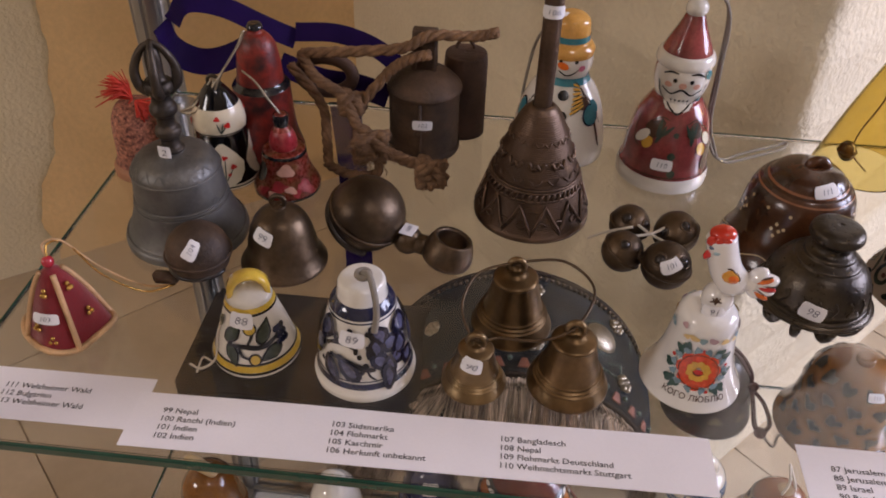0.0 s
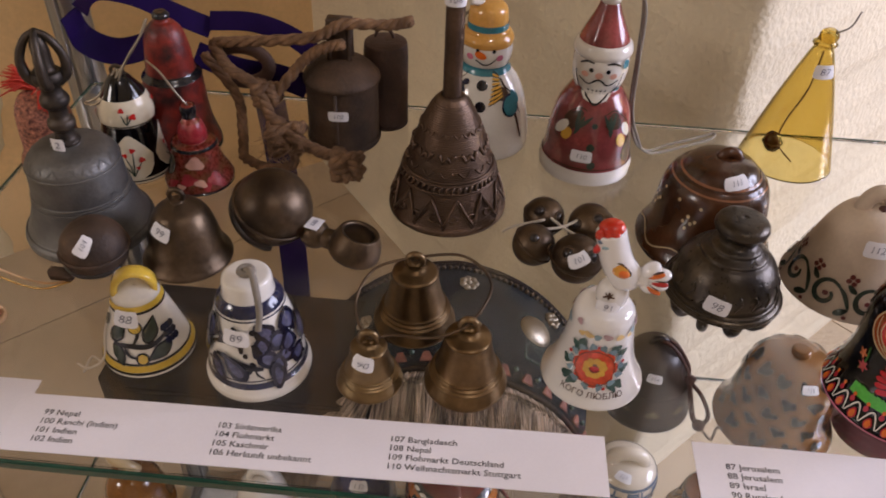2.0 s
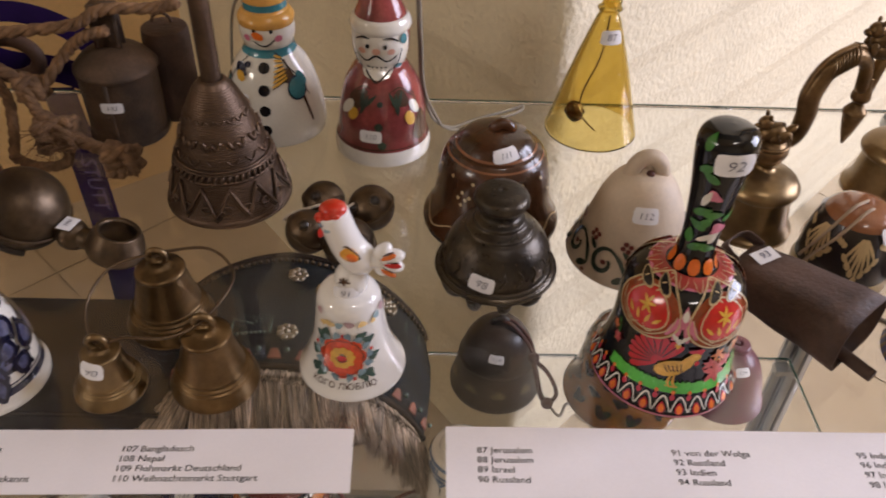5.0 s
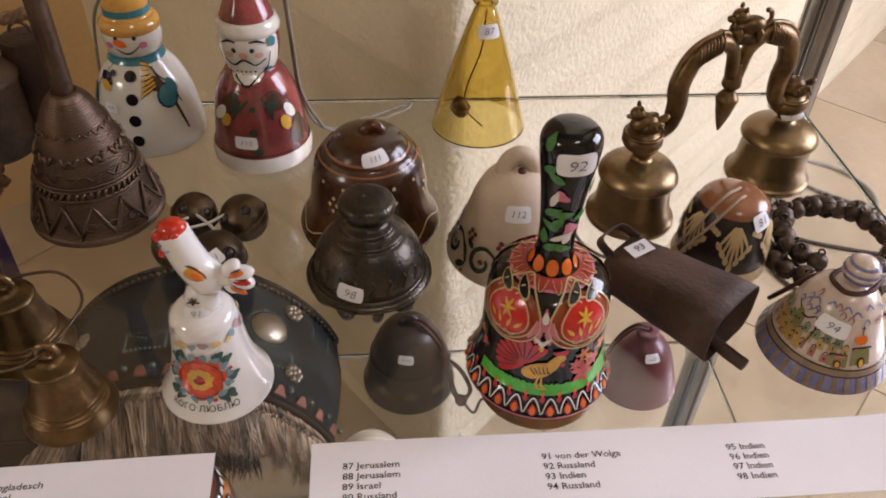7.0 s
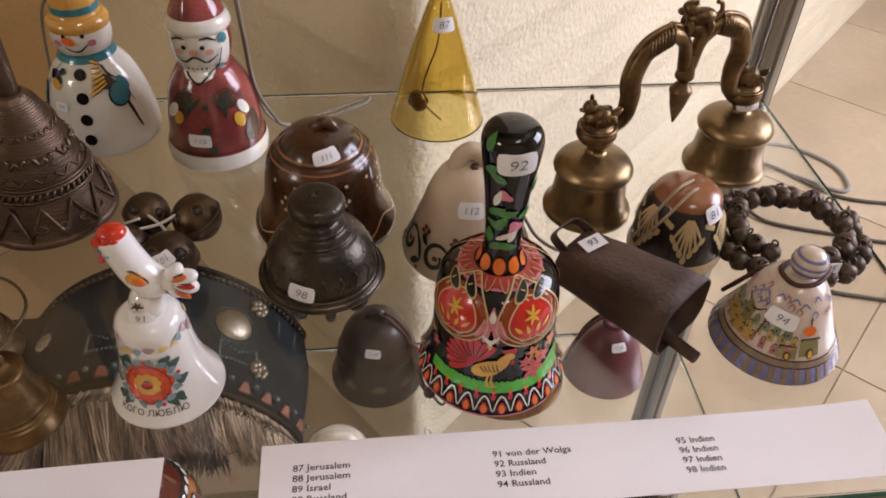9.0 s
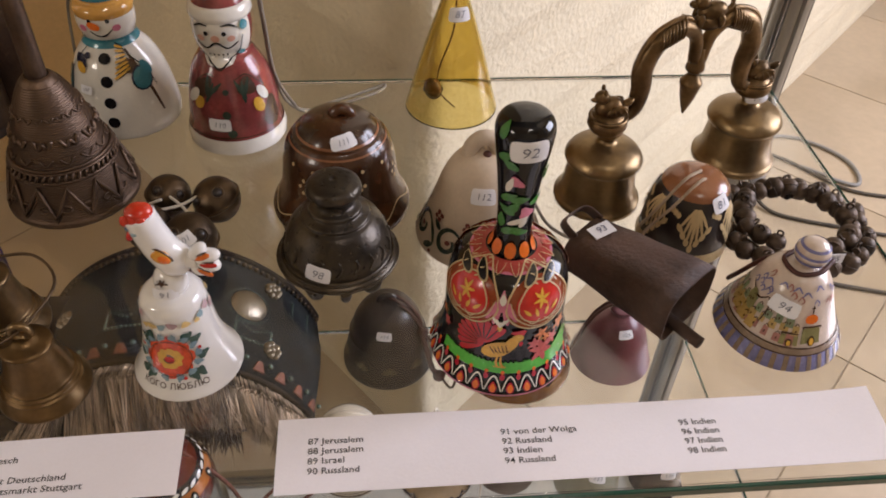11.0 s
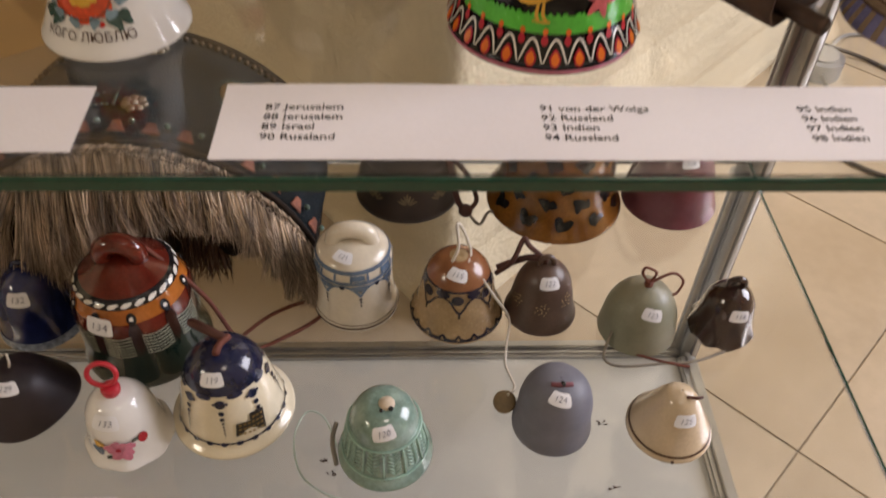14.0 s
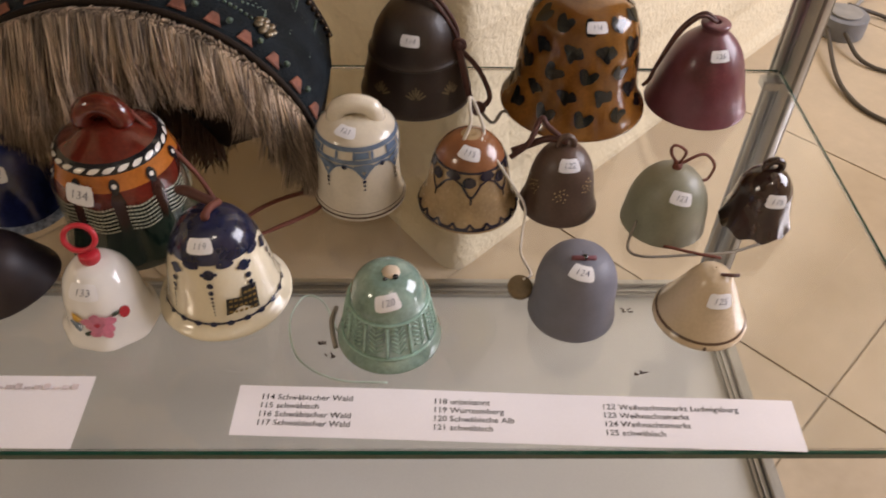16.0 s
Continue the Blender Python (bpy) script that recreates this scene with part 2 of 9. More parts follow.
def islands(bm):
    """The loose pieces of a bmesh, each as a bmesh of its own."""
    bm.verts.index_update()
    seen, out = set(), []
    for v0 in bm.verts:
        if v0.index in seen:
            continue
        todo, got = [v0], []
        seen.add(v0.index)
        while todo:
            v = todo.pop()
            got.append(v)
            for e in v.link_edges:
                w = e.other_vert(v)
                if w.index not in seen:
                    seen.add(w.index)
                    todo.append(w)
        piece = bmesh.new()
        twin = {v: piece.verts.new(v.co) for v in got}
        for f in {f for v in got for f in v.link_faces}:
            piece.faces.new([twin[v] for v in f.verts])
        out.append(piece)
    bm.free()
    return out


def part(name, bm, material, parent=None, label="", flat=False, split=False):
    """Links a bmesh as one mesh object under a thing or part; split: each loose piece as an object of its own."""
    if split:
        return [part(name, p, material, parent, label, flat) for p in islands(bm)][0]
    if not flat:
        smooth(bm)
    me = bpy.data.meshes.new(name)
    bm.to_mesh(me)
    bm.free()
    me.materials.append(material)
    ob = new(name, me)
    if parent:
        ob.parent = parent
    if label:
        ob["label"] = label
    return ob


def thing(name, loc, label, category, group="", kind="", rz=0.0, rx=0.0, ry=0.0):
    ob = new(name)
    ob.empty_display_size = 0.02
    ob.matrix_world = pose(*loc, rx, ry, rz)
    return tagged(ob, label, category, group, kind)


def curve_pts(pts, n=8):
    """Catmull-Rom through the points."""
    pts = [Vector(p) for p in pts]
    p = [pts[0] * 2 - pts[1]] + pts + [pts[-1] * 2 - pts[-2]]
    out = []
    for i in range(1, len(p) - 2):
        for j in range(n):
            t = j / n
            a, b, c, d = p[i - 1], p[i], p[i + 1], p[i + 2]
            out.append(0.5 * (2 * b + (c - a) * t + (2 * a - 5 * b + 4 * c - d) * t * t + (3 * b - a - 3 * c + d) * t ** 3))
    return out + [pts[-1]]


def tube(pts, r, sides=8, n=6, bm=None, closed=False, taper=None, raw=False):
    bm = bm or bmesh.new()
    p = [Vector(q) for q in pts] if raw else curve_pts(pts, n)
    up = Vector((0.13, 0.27, 0.95)).normalized()
    rings = []
    for i, q in enumerate(p):
        d = p[(i + 1) % len(p)] - p[i - 1] if closed else p[min(i + 1, len(p) - 1)] - p[max(i - 1, 0)]
        d = d.normalized() if d.length > 1e-9 else Vector((0, 0, 1))
        s = d.cross(up)
        s = s.normalized() if s.length > 1e-4 else Vector((1, 0, 0))
        v = s.cross(d)
        up = v
        rr = r * (taper(i / max(1, len(p) - 1)) if taper else 1)
        rings.append([bm.verts.new(q + (s * math.cos(a) + v * math.sin(a)) * rr) for a in (math.tau * j / sides for j in range(sides))])
    for i in range(len(rings) if closed else len(rings) - 1):
        a, b = rings[i], rings[(i + 1) % len(rings)]
        for j in range(sides):
            bm.faces.new((a[j], a[(j + 1) % sides], b[(j + 1) % sides], b[j]))
    if not closed:
        bm.faces.new(rings[0][::-1])
        bm.faces.new(rings[-1])
    return bm


def ring_pts(c, r, n=24, axis="z", a0=0.0, a1=math.tau, ry=None):
    ry = r if ry is None else ry
    out = []
    for i in range(n):
        a = a0 + (a1 - a0) * i / (n if abs(a1 - a0) > 6.28 else n - 1)
        u, v = math.cos(a) * r, math.sin(a) * ry
        out.append(Vector(c) + Vector({"z": (u, v, 0), "y": (u, 0, v), "x": (0, u, v)}[axis]))
    return out


def box(bm, x0, x1, y0, y1, z0, z1, bevel=0.0):
    g = bmesh.ops.create_cube(bm, size=1)
    for v in g["verts"]:
        v.co = Vector(((x0 + x1) / 2 + v.co.x * (x1 - x0), (y0 + y1) / 2 + v.co.y * (y1 - y0), (z0 + z1) / 2 + v.co.z * (z1 - z0)))
    if bevel:
        ed = list({e for v in g["verts"] for e in v.link_edges})
        bmesh.ops.bevel(bm, geom=ed, offset=bevel, segments=2, affect="EDGES")
    return bm


def ball(bm, c, r, squash=1.0, seg=16):
    g = bmesh.ops.create_uvsphere(bm, u_segments=seg, v_segments=max(8, seg * 2 // 3), radius=r)
    for v in g["verts"]:
        v.co = Vector((v.co.x, v.co.y, v.co.z * squash)) + Vector(c)
    return bm


def egg(bm, c, size, tilt=0.0, seg=16, turn=0.0):
    """An ellipsoid with three half-axes, tilted by degrees in its upright plane (x towards z) and turned about z."""
    g = bmesh.ops.create_uvsphere(bm, u_segments=seg, v_segments=max(8, seg * 2 // 3), radius=1.0)
    m = Matrix.Translation(Vector(c)) @ Matrix.Rotation(radians(turn), 4, "Z") @ Matrix.Rotation(-radians(tilt), 4, "Y")
    for v in g["verts"]:
        v.co = m @ Vector((v.co.x * size[0], v.co.y * size[1], v.co.z * size[2]))
    return bm


def strap(pts, side, w, thick):
    """A flat strap along points; side: the direction of its width."""
    p = curve_pts(pts, 6)
    side = Vector(side).normalized()
    bm, rows = bmesh.new(), []
    for i, c in enumerate(p):
        d = (p[min(i + 1, len(p) - 1)] - p[max(i - 1, 0)]).normalized()
        n = d.cross(side).normalized() * thick / 2
        s = side * w / 2
        rows.append([bm.verts.new(c + q) for q in (s * 0.8 + n, s + n * 0.3, s - n * 0.3, s * 0.8 - n, -s * 0.8 - n, -s - n * 0.3, -s + n * 0.3, -s * 0.8 + n)])
    for a, b in zip(rows, rows[1:]):
        for j in range(8):
            bm.faces.new((a[j], a[(j + 1) % 8], b[(j + 1) % 8], b[j]))
    bm.faces.new(rows[0][::-1])
    bm.faces.new(rows[-1])
    return bm


class Surf:
    """A turned surface: a smooth profile of (radius, height), on which bands, brush marks and stickers can be laid."""

    def __init__(self, prof, R=1.0, H=1.0, n=7, crease=False):
        pts = [(r * R, z * H) for r, z in prof]
        if crease:
            self.p = [Vector((r, z, 0)) for r, z in pts]
        else:
            self.p = curve_pts([(r, z, 0) for r, z in pts], n)
        self.H = max(q.y for q in self.p)
        self.len = [0.0]
        for a, b in zip(self.p, self.p[1:]):
            self.len.append(self.len[-1] + (b - a).length)

    def at(self, z):
        """The station along the profile where it first reaches height z."""
        for i in range(len(self.p) - 1):
            a, b = self.p[i].y, self.p[i + 1].y
            if a <= z <= b and b > a:
                return self.len[i] + (self.len[i + 1] - self.len[i]) * (z - a) / (b - a)
        return self.len[-1]

    def rz(self, s):
        s = min(max(s, 0.0), self.len[-1])
        for i in range(len(self.p) - 1):
            if s <= self.len[i + 1] or i == len(self.p) - 2:
                t = (s - self.len[i]) / max(1e-9, self.len[i + 1] - self.len[i])
                q = self.p[i].lerp(self.p[i + 1], t)
                d = (self.p[i + 1] - self.p[i])
                d = d.normalized() if d.length > 1e-9 else Vector((0, 1, 0))
                return max(q.x, 1e-5), q.y, d.y, -d.x

    def point(self, a, s, off=0.0):
        """a: degrees round from the front (to the right positive); s: station along the profile."""
        r, z, nr, nz = self.rz(s)
        r, z = max(r + nr * off, 1e-5), z + nz * off
        a = radians(a - 90)
        return Vector((r * math.cos(a), r * math.sin(a), z))

    def body(self, thick=0.002, seg=56, ripple=None, close=True):
        bm = bmesh.new()
        outer = [(q.x, q.y) for q in self.p]
        inner = []
        if thick:
            for i in range(len(self.p) - 1, -1, -1):
                r, z, nr, nz = self.rz(self.len[i])
                inner.append((max(r - max(nr, 0.3) * thick, 0.0002), max(z - (max(nz, 0) * thick if i else 0), self.p[0].y)))
        rings = []
        for r, z in outer + inner:
            row = []
            for j in range(seg):
                a = math.tau * j / seg
                k = ripple(a, z) if ripple else 0.0
                kz = 0.0
                if isinstance(k, tuple):
                    k, kz = k
                row.append(bm.verts.new(((r + k) * math.cos(a), (r + k) * math.sin(a), z + kz)))
            rings.append(row)
        for a, b in zip(rings, rings[1:]):
            for j in range(seg):
                bm.faces.new((a[j], a[(j + 1) % seg], b[(j + 1) % seg], b[j]))
        if thick:
            a, b = rings[-1], rings[0]
            for j in range(seg):
                bm.faces.new((a[j], a[(j + 1) % seg], b[(j + 1) % seg], b[j]))
        else:
            bm.faces.new(rings[0][::-1])
            bm.faces.new(rings[-1])
        return bm

    def band(self, bm, z0, z1, off=0.0003, seg=64, wave=0.0, waves=0, a0=0.0, a1=360.0):
        """A painted ring between two heights."""
        s0, s1 = self.at(z0), self.at(z1)
        rows, m = [], max(2, int((s1 - s0) / 0.002) + 1)
        full = a1 - a0 >= 360
        cnt = seg if full else seg + 1
        for i in range(m + 1):
            row = []
            for j in range(cnt):
                a = a0 + (a1 - a0) * j / seg
                w = wave * math.sin(radians(a) * waves) if waves else 0.0
                row.append(bm.verts.new(self.point(a, s0 + (s1 - s0) * i / m + (w if i in (0, m) else w), off)))
            rows.append(row)
        for a, b in zip(rows, rows[1:]):
            for j in range(cnt if full else cnt - 1):
                bm.faces.new((a[j], a[(j + 1) % cnt], b[(j + 1) % cnt], b[j]))
        return bm

    def blob(self, bm, a, z, w, h, tilt=0.0, off=0.0004, point=0.0, n=14, wob=0.0):
        """An oval brush mark, w x h metres, at a degrees and height z, turned by tilt degrees; point: how pointed the upper end is."""
        off += 0.0003
        s0 = self.at(z)
        r = max(self.rz(s0)[0], 0.004)
        ct, st = math.cos(radians(tilt)), math.sin(radians(tilt))
        rows = []
        for k in (0.0, 0.5, 1.0):
            row = []
            for j in range(n if k else 1):
                q = math.tau * j / n
                e = 1 + wob * math.sin(q * 3 + a)
                u, v = math.cos(q) * w / 2 * k * e, math.sin(q) * h / 2 * k * e
                if point and v > 0:
                    u *= 1 - point * v / (h / 2)
                u, v = u * ct + v * st, -u * st + v * ct
                row.append(bm.verts.new(self.point(a + math.degrees(u / r), s0 + v, off)))
            rows.append(row)
        for j in range(n):
            bm.faces.new((rows[0][0], rows[1][j], rows[1][(j + 1) % n]))
            bm.faces.new((rows[1][j], rows[2][j], rows[2][(j + 1) % n], rows[1][(j + 1) % n]))
        return bm

    def stroke(self, bm, pts, w, off=0.00035, n=6, taper=True):
        """A brush stroke through (degrees, height) points."""
        off += 0.0003
        p = curve_pts([(a, z, 0) for a, z in pts], n)
        prev = None
        for i, q in enumerate(p):
            d = p[min(i + 1, len(p) - 1)] - p[max(i - 1, 0)]
            s = self.at(q.y)
            r = max(self.rz(s)[0], 0.003)
            du, dv = radians(d.x) * r, d.y
            ln = math.hypot(du, dv) or 1
            k = w / 2 * (0.55 + 0.45 * math.sin(math.pi * i / (len(p) - 1)) if taper else 1)
            nu, nv = -dv / ln * k, du / ln * k
            a = bm.verts.new(self.point(q.x + math.degrees(nu / r), s + nv, off))
            b = bm.verts.new(self.point(q.x - math.degrees(nu / r), s - nv, off))
            if prev:
                bm.faces.new((prev[0], prev[1], b, a))
            prev = (a, b)
        return bm

    def flat_map(self, bm, verts, faces, a, z, tilt=0.0, off=0.0005, flipx=1):
        """Lays a flat outline (metres) on the surface."""
        s0 = self.at(z)
        r = max(self.rz(s0)[0], 0.005)
        ct, st = math.cos(radians(tilt)), math.sin(radians(tilt))
        vs = []
        for x, y in verts:
            u, v = x * ct + y * st, -x * st + y * ct
            vs.append(bm.verts.new(self.point(a + math.degrees(u / r), s0 + v, off)))
        for f in faces:
            try:
                bm.faces.new([vs[i] for i in f])
            except ValueError:
                pass
        return bm


def text_mesh(string, size, shear=0.0, align="LEFT", bold=0.005):
    """Outline of a text in the built-in font as flat vertices and faces."""
    cu = bpy.data.curves.new("text", "FONT")
    cu.body, cu.size, cu.shear, cu.align_x, cu.align_y, cu.resolution_u = string, size, shear, align, "CENTER", 2
    cu.offset = size * bold
    ob = new("text", cu)
    dg = bpy.context.evaluated_depsgraph_get()
    me = ob.evaluated_get(dg).to_mesh()
    v = [(q.co.x, q.co.y) for q in me.vertices]
    f = [tuple(p.vertices) for p in me.polygons]
    ob.evaluated_get(dg).to_mesh_clear()
    bpy.data.objects.remove(ob)
    bpy.data.curves.remove(cu)
    return v, f


def sticker(parent, surf, number, a, z, w=0.0125, h=0.0095, tilt=0.0, off=0.0006):
    """A small white paper label with a handwritten number, bent onto the surface."""
    off += 0.0007
    bm = bmesh.new()
    nx, ny = 6, 4
    vs, fs = [], []
    for j in range(ny + 1):
        for i in range(nx + 1):
            x, y = (i / nx - 0.5) * w, (j / ny - 0.5) * h
            if i in (0, nx) and j in (0, ny):
                x, y = x * 0.92, y * 0.9
            vs.append((x, y))
    for j in range(ny):
        for i in range(nx):
            q = j * (nx + 1) + i
            fs.append((q, q + 1, q + nx + 2, q + nx + 1))
    surf.flat_map(bm, vs, fs, a, z, tilt, off)
    st = part("sticker", bm, sticker_mat, parent, "small white paper number sticker")
    if number:
        v, f = text_mesh(number, h * (0.68 if len(number) < 3 else 0.58), 0.15, "CENTER", -0.012)
        bm = bmesh.new()
        surf.flat_map(bm, v, f, a, z, tilt, off + 0.0003)
        part("number", bm, pen, st)
    return st


def paint(parent, name, material, label, *draw):
    """One painted motif, in one colour, drawn by the functions given."""
    made = None
    for d in draw:
        bm = bmesh.new()
        d(bm)
        made = part(name, bm, material, parent, label)
    return made


def cord(parent, pts, r, material, name="cord", label="", n=8):
    return part(name, tube(pts, r, 6, n), material, parent, label)


# ---------------------------------------------------------------- the room
FLOOR, BASE, LOW, TOP = 0.372, 0.423, 0.709, 1.0


def prism(poly, z0, z1):
    bm = bmesh.new()
    a = [bm.verts.new((x, y, z0)) for x, y in poly]
    b = [bm.verts.new((x, y, z1)) for x, y in poly]
    bm.faces.new(a[::-1])
    bm.faces.new(b)
    for i in range(len(poly)):
        bm.faces.new((a[i], a[(i + 1) % len(poly)], b[(i + 1) % len(poly)], b[i]))
    bmesh.ops.recalc_face_normals(bm, faces=bm.faces)
    return bm


def structure(name, bm, mat, label):
    return tagged(part(name, bm, mat, flat=True), label, name.split("_")[0], kind="structure")


ground = structure("floor", box(bmesh.new(), -3.2, 3.2, -2.7, 3.6, FLOOR - 0.2, FLOOR - 0.0022), grout_mat, "beige stone tile floor with dark joints")
# the wall's corner stands behind the case; its right face is lit from the window
def rounded_corner():
    """A wall corner rounded and uneven from hand plastering, as one closed skin."""
    c, left, right = Vector((0.428, 0.728)), Vector((-0.13, 1.47)), Vector((2.9, 3.2))
    dl, dr = (left - c).normalized(), (right - c).normalized()
    levels = [FLOOR - 0.1 + 0.022 * i for i in range(48)] + [1.6, 2.2, 2.9]
    bm, rows = bmesh.new(), []
    for z in levels:
        k = 0.03 * (1 + 0.3 * math.sin(z * 23) + 0.18 * math.sin(z * 61 + 1))
        tip = c + (dl + dr) * (0.0022 * math.sin(z * 41 + 2) + 0.0016 * math.sin(z * 97))
        a, b = tip + dl * k, tip + dr * k
        arc2 = [a * (1 - t) ** 2 + tip * 2 * t * (1 - t) + b * t * t for t in (i / 12 for i in range(13))]
        line = [left] + arc2 + [right, Vector((2.9, 3.5)), Vector((-0.2, 3.5))]
        rows.append([bm.verts.new((q.x, q.y, z)) for q in line])
    for r0, r1 in zip(rows, rows[1:]):
        for j in range(len(r0)):
            f = bm.faces.new((r0[j], r0[(j + 1) % len(r0)], r1[(j + 1) % len(r0)], r1[j]))
            f.smooth = 0 < j < 13
    bm.faces.new(rows[-1])
    bmesh.ops.recalc_face_normals(bm, faces=bm.faces)
    return bm


structure("wall_corner", rounded_corner(), plaster_white, "rough cream-white plastered wall corner behind the case")
structure("wall_north", prism([(-0.13, 1.47), (-0.2, 3.5), (-2.9, 3.5), (-2.9, -0.5), (-1.9, 0.14)], FLOOR - 0.1, 2.9), plaster_tan, "warm cream plastered wall")


def pale_layer():
    """A thin pale layer on the cream wall, with a ragged, rounded edge."""
    a, d = Vector((-0.13, 1.47)), Vector((-0.7995, -0.6007))
    n = Vector((0.6007, -0.7995))
    bm, rows = bmesh.new(), []
    for i in range(76):
        z = FLOOR - 0.1 + 0.0175 * i if i < 75 else 2.9
        k = min(1.0, max(0.0, (0.74 - z) / 0.3))
        u = 0.522 + 0.082 * k * k * (3 - 2 * k) + 0.006 * math.sin(z * 29) + 0.003 * math.sin(z * 71 + 1) + 0.0015 * math.sin(z * 190)
        line = [(u, -0.002), (u + 0.004, 0.001), (u + 0.014, 0.003), (u + 0.05, 0.005), (2.2, 0.006), (2.2, -0.002)]
        rows.append([bm.verts.new(((a + d * s + n * h).x, (a + d * s + n * h).y, z)) for s, h in line])
    for r0, r1 in zip(rows, rows[1:]):
        for j in range(6):
            bm.faces.new((r0[j], r0[(j + 1) % 6], r1[(j + 1) % 6], r1[j])).smooth = j < 3
    bm.faces.new(rows[-1])
    bm.faces.new(rows[0][::-1])
    bmesh.ops.recalc_face_normals(bm, faces=bm.faces)
    return bm


structure("wall_pier", pale_layer(), plaster_white, "pale layer with a ragged edge on the cream wall")
structure("wall_west", box(bmesh.new(), -3.1, -2.9, -2.7, 3.5, FLOOR - 0.1, 2.9), plaster_white, "plain white plastered wall")
structure("wall_south", box(bmesh.new(), -3.1, 2.9, -2.7, -2.5, FLOOR - 0.1, 2.9), plaster_white, "plain white plastered wall")
east = bmesh.new()
for a in ((-2.7, 0.02, FLOOR - 0.1, 2.9), (1.42, 3.5, FLOOR - 0.1, 2.9), (0.02, 1.42, FLOOR - 0.1, 1.1), (0.02, 1.42, 2.4, 2.9)):
    box(east, 2.6, 2.9, a[0], a[1], a[2], a[3])
structure("wall_east", east, plaster_white, "white plastered wall with a window opening")
structure("ceiling", box(bmesh.new(), -3.1, 2.9, -2.7, 3.5, 2.9, 3.0), plaster_white, "plain white ceiling")

# ---------------------------------------------------------------- the glass case
CX0, CX1, CY0, CY1 = -0.125, 0.702, 0.268, 0.660
case = thing("display_case", ((CX0 + CX1) / 2, (CY0 + CY1) / 2, FLOOR), "glass display case with aluminium posts and grey base, standing on tiles", "display case")
cx, cy = (CX0 + CX1) / 2, (CY0 + CY1) / 2


def cpart(name, bm, mat, label="", flat=False):
    for v in bm.verts:
        v.co -= Vector((cx, cy, FLOOR))
    return part(name, bm, mat, case, label, flat)


cpart("plinth", box(bmesh.new(), CX0 + 0.02, CX1 - 0.02, CY0 + 0.02, CY1 - 0.02, FLOOR, BASE - 0.012, 0.002), alu, "dark recessed plinth", True)
cpart("base_panel", box(bmesh.new(), CX0 + 0.012, CX1 - 0.012, CY0 + 0.012, CY1 - 0.012, BASE - 0.0115, BASE, 0.001), grey_panel, "light grey laminate base", True)
for x0, x1, y0, y1 in ((CX0, CX1, CY1 - 0.014, CY1 + 0.008), (CX0, CX1, CY0 - 0.008, CY0 + 0.014), (CX0 - 0.008, CX0 + 0.014, CY0 + 0.015, CY1 - 0.015), (CX1 - 0.014, CX1 + 0.008, CY0 + 0.015, CY1 - 0.015)):
    bm = box(bmesh.new(), x0, x1, y0, y1, BASE - 0.02, BASE + 0.008, 0.003)
    if x1 - x0 > 0.1:
        box(bm, x0, x1, (y0 + y1) / 2 - 0.003, (y0 + y1) / 2 + 0.003, BASE + 0.0085, BASE + 0.013, 0.001)
    else:
        box(bm, (x0 + x1) / 2 - 0.003, (x0 + x1) / 2 + 0.003, y0, y1, BASE + 0.0085, BASE + 0.013, 0.001)
    cpart("base_rail", bm, alu, "", True)
for x in (CX0, CX1):
    for y in (CY0, CY1):
        bm = bmesh.new()
        rows = []
        for z in (BASE - 0.05, 1.75):
            rows.append([bm.verts.new((x + math.cos(a) * k, y + math.sin(a) * k, z)) for a, k in ((math.tau * i / 64, 0.0155 - (0.0028 if i % 8 in (0, 1) else 0.0)) for i in range(64))])
        for i in range(64):
            bm.faces.new((rows[0][i], rows[0][(i + 1) % 64], rows[1][(i + 1) % 64], rows[1][i]))
        bm.faces.new(rows[1])
        cpart("post", bm, alu, "fluted aluminium corner post", True)
cpart("top_panel", box(bmesh.new(), CX0 - 0.012, CX1 + 0.012, CY0 - 0.012, CY1 + 0.012, 1.7505, 1.78, 0.003), alu, "", True)
for z in (TOP, LOW):
    pane = box(bmesh.new(), -0.113, 0.687, 0.290, 0.646, z - 0.005, z, 0.0006)
    pane = cpart("glass_shelf", pane, shelf_glass, "clear glass shelf with green edge", True)
    pane.visible_shadow = False
    for e in ((-0.113, 0.687, 0.2875, 0.2897), (-0.113, 0.687, 0.6463, 0.648)):
        cpart("shelf_edge", box(bmesh.new(), *e, z - 0.005, z, 0.0005), edge_glass, "polished green glass edge", True)
    for x in (-0.1147, 0.6873):
        cpart("shelf_edge", box(bmesh.new(), x, x + 0.0014, 0.29, 0.646, z - 0.005, z, 0.0003), edge_glass, "", True)
    for x, sg in ((CX0, 1), (CX1, -1)):
        bm = box(bmesh.new(), min(x + sg * 0.012, x + sg * 0.03), max(x + sg * 0.012, x + sg * 0.03), 0.632, 0.645, z - 0.014, z - 0.0055, 0.001)
        cpart("shelf_clip", bm, alu, "", True)

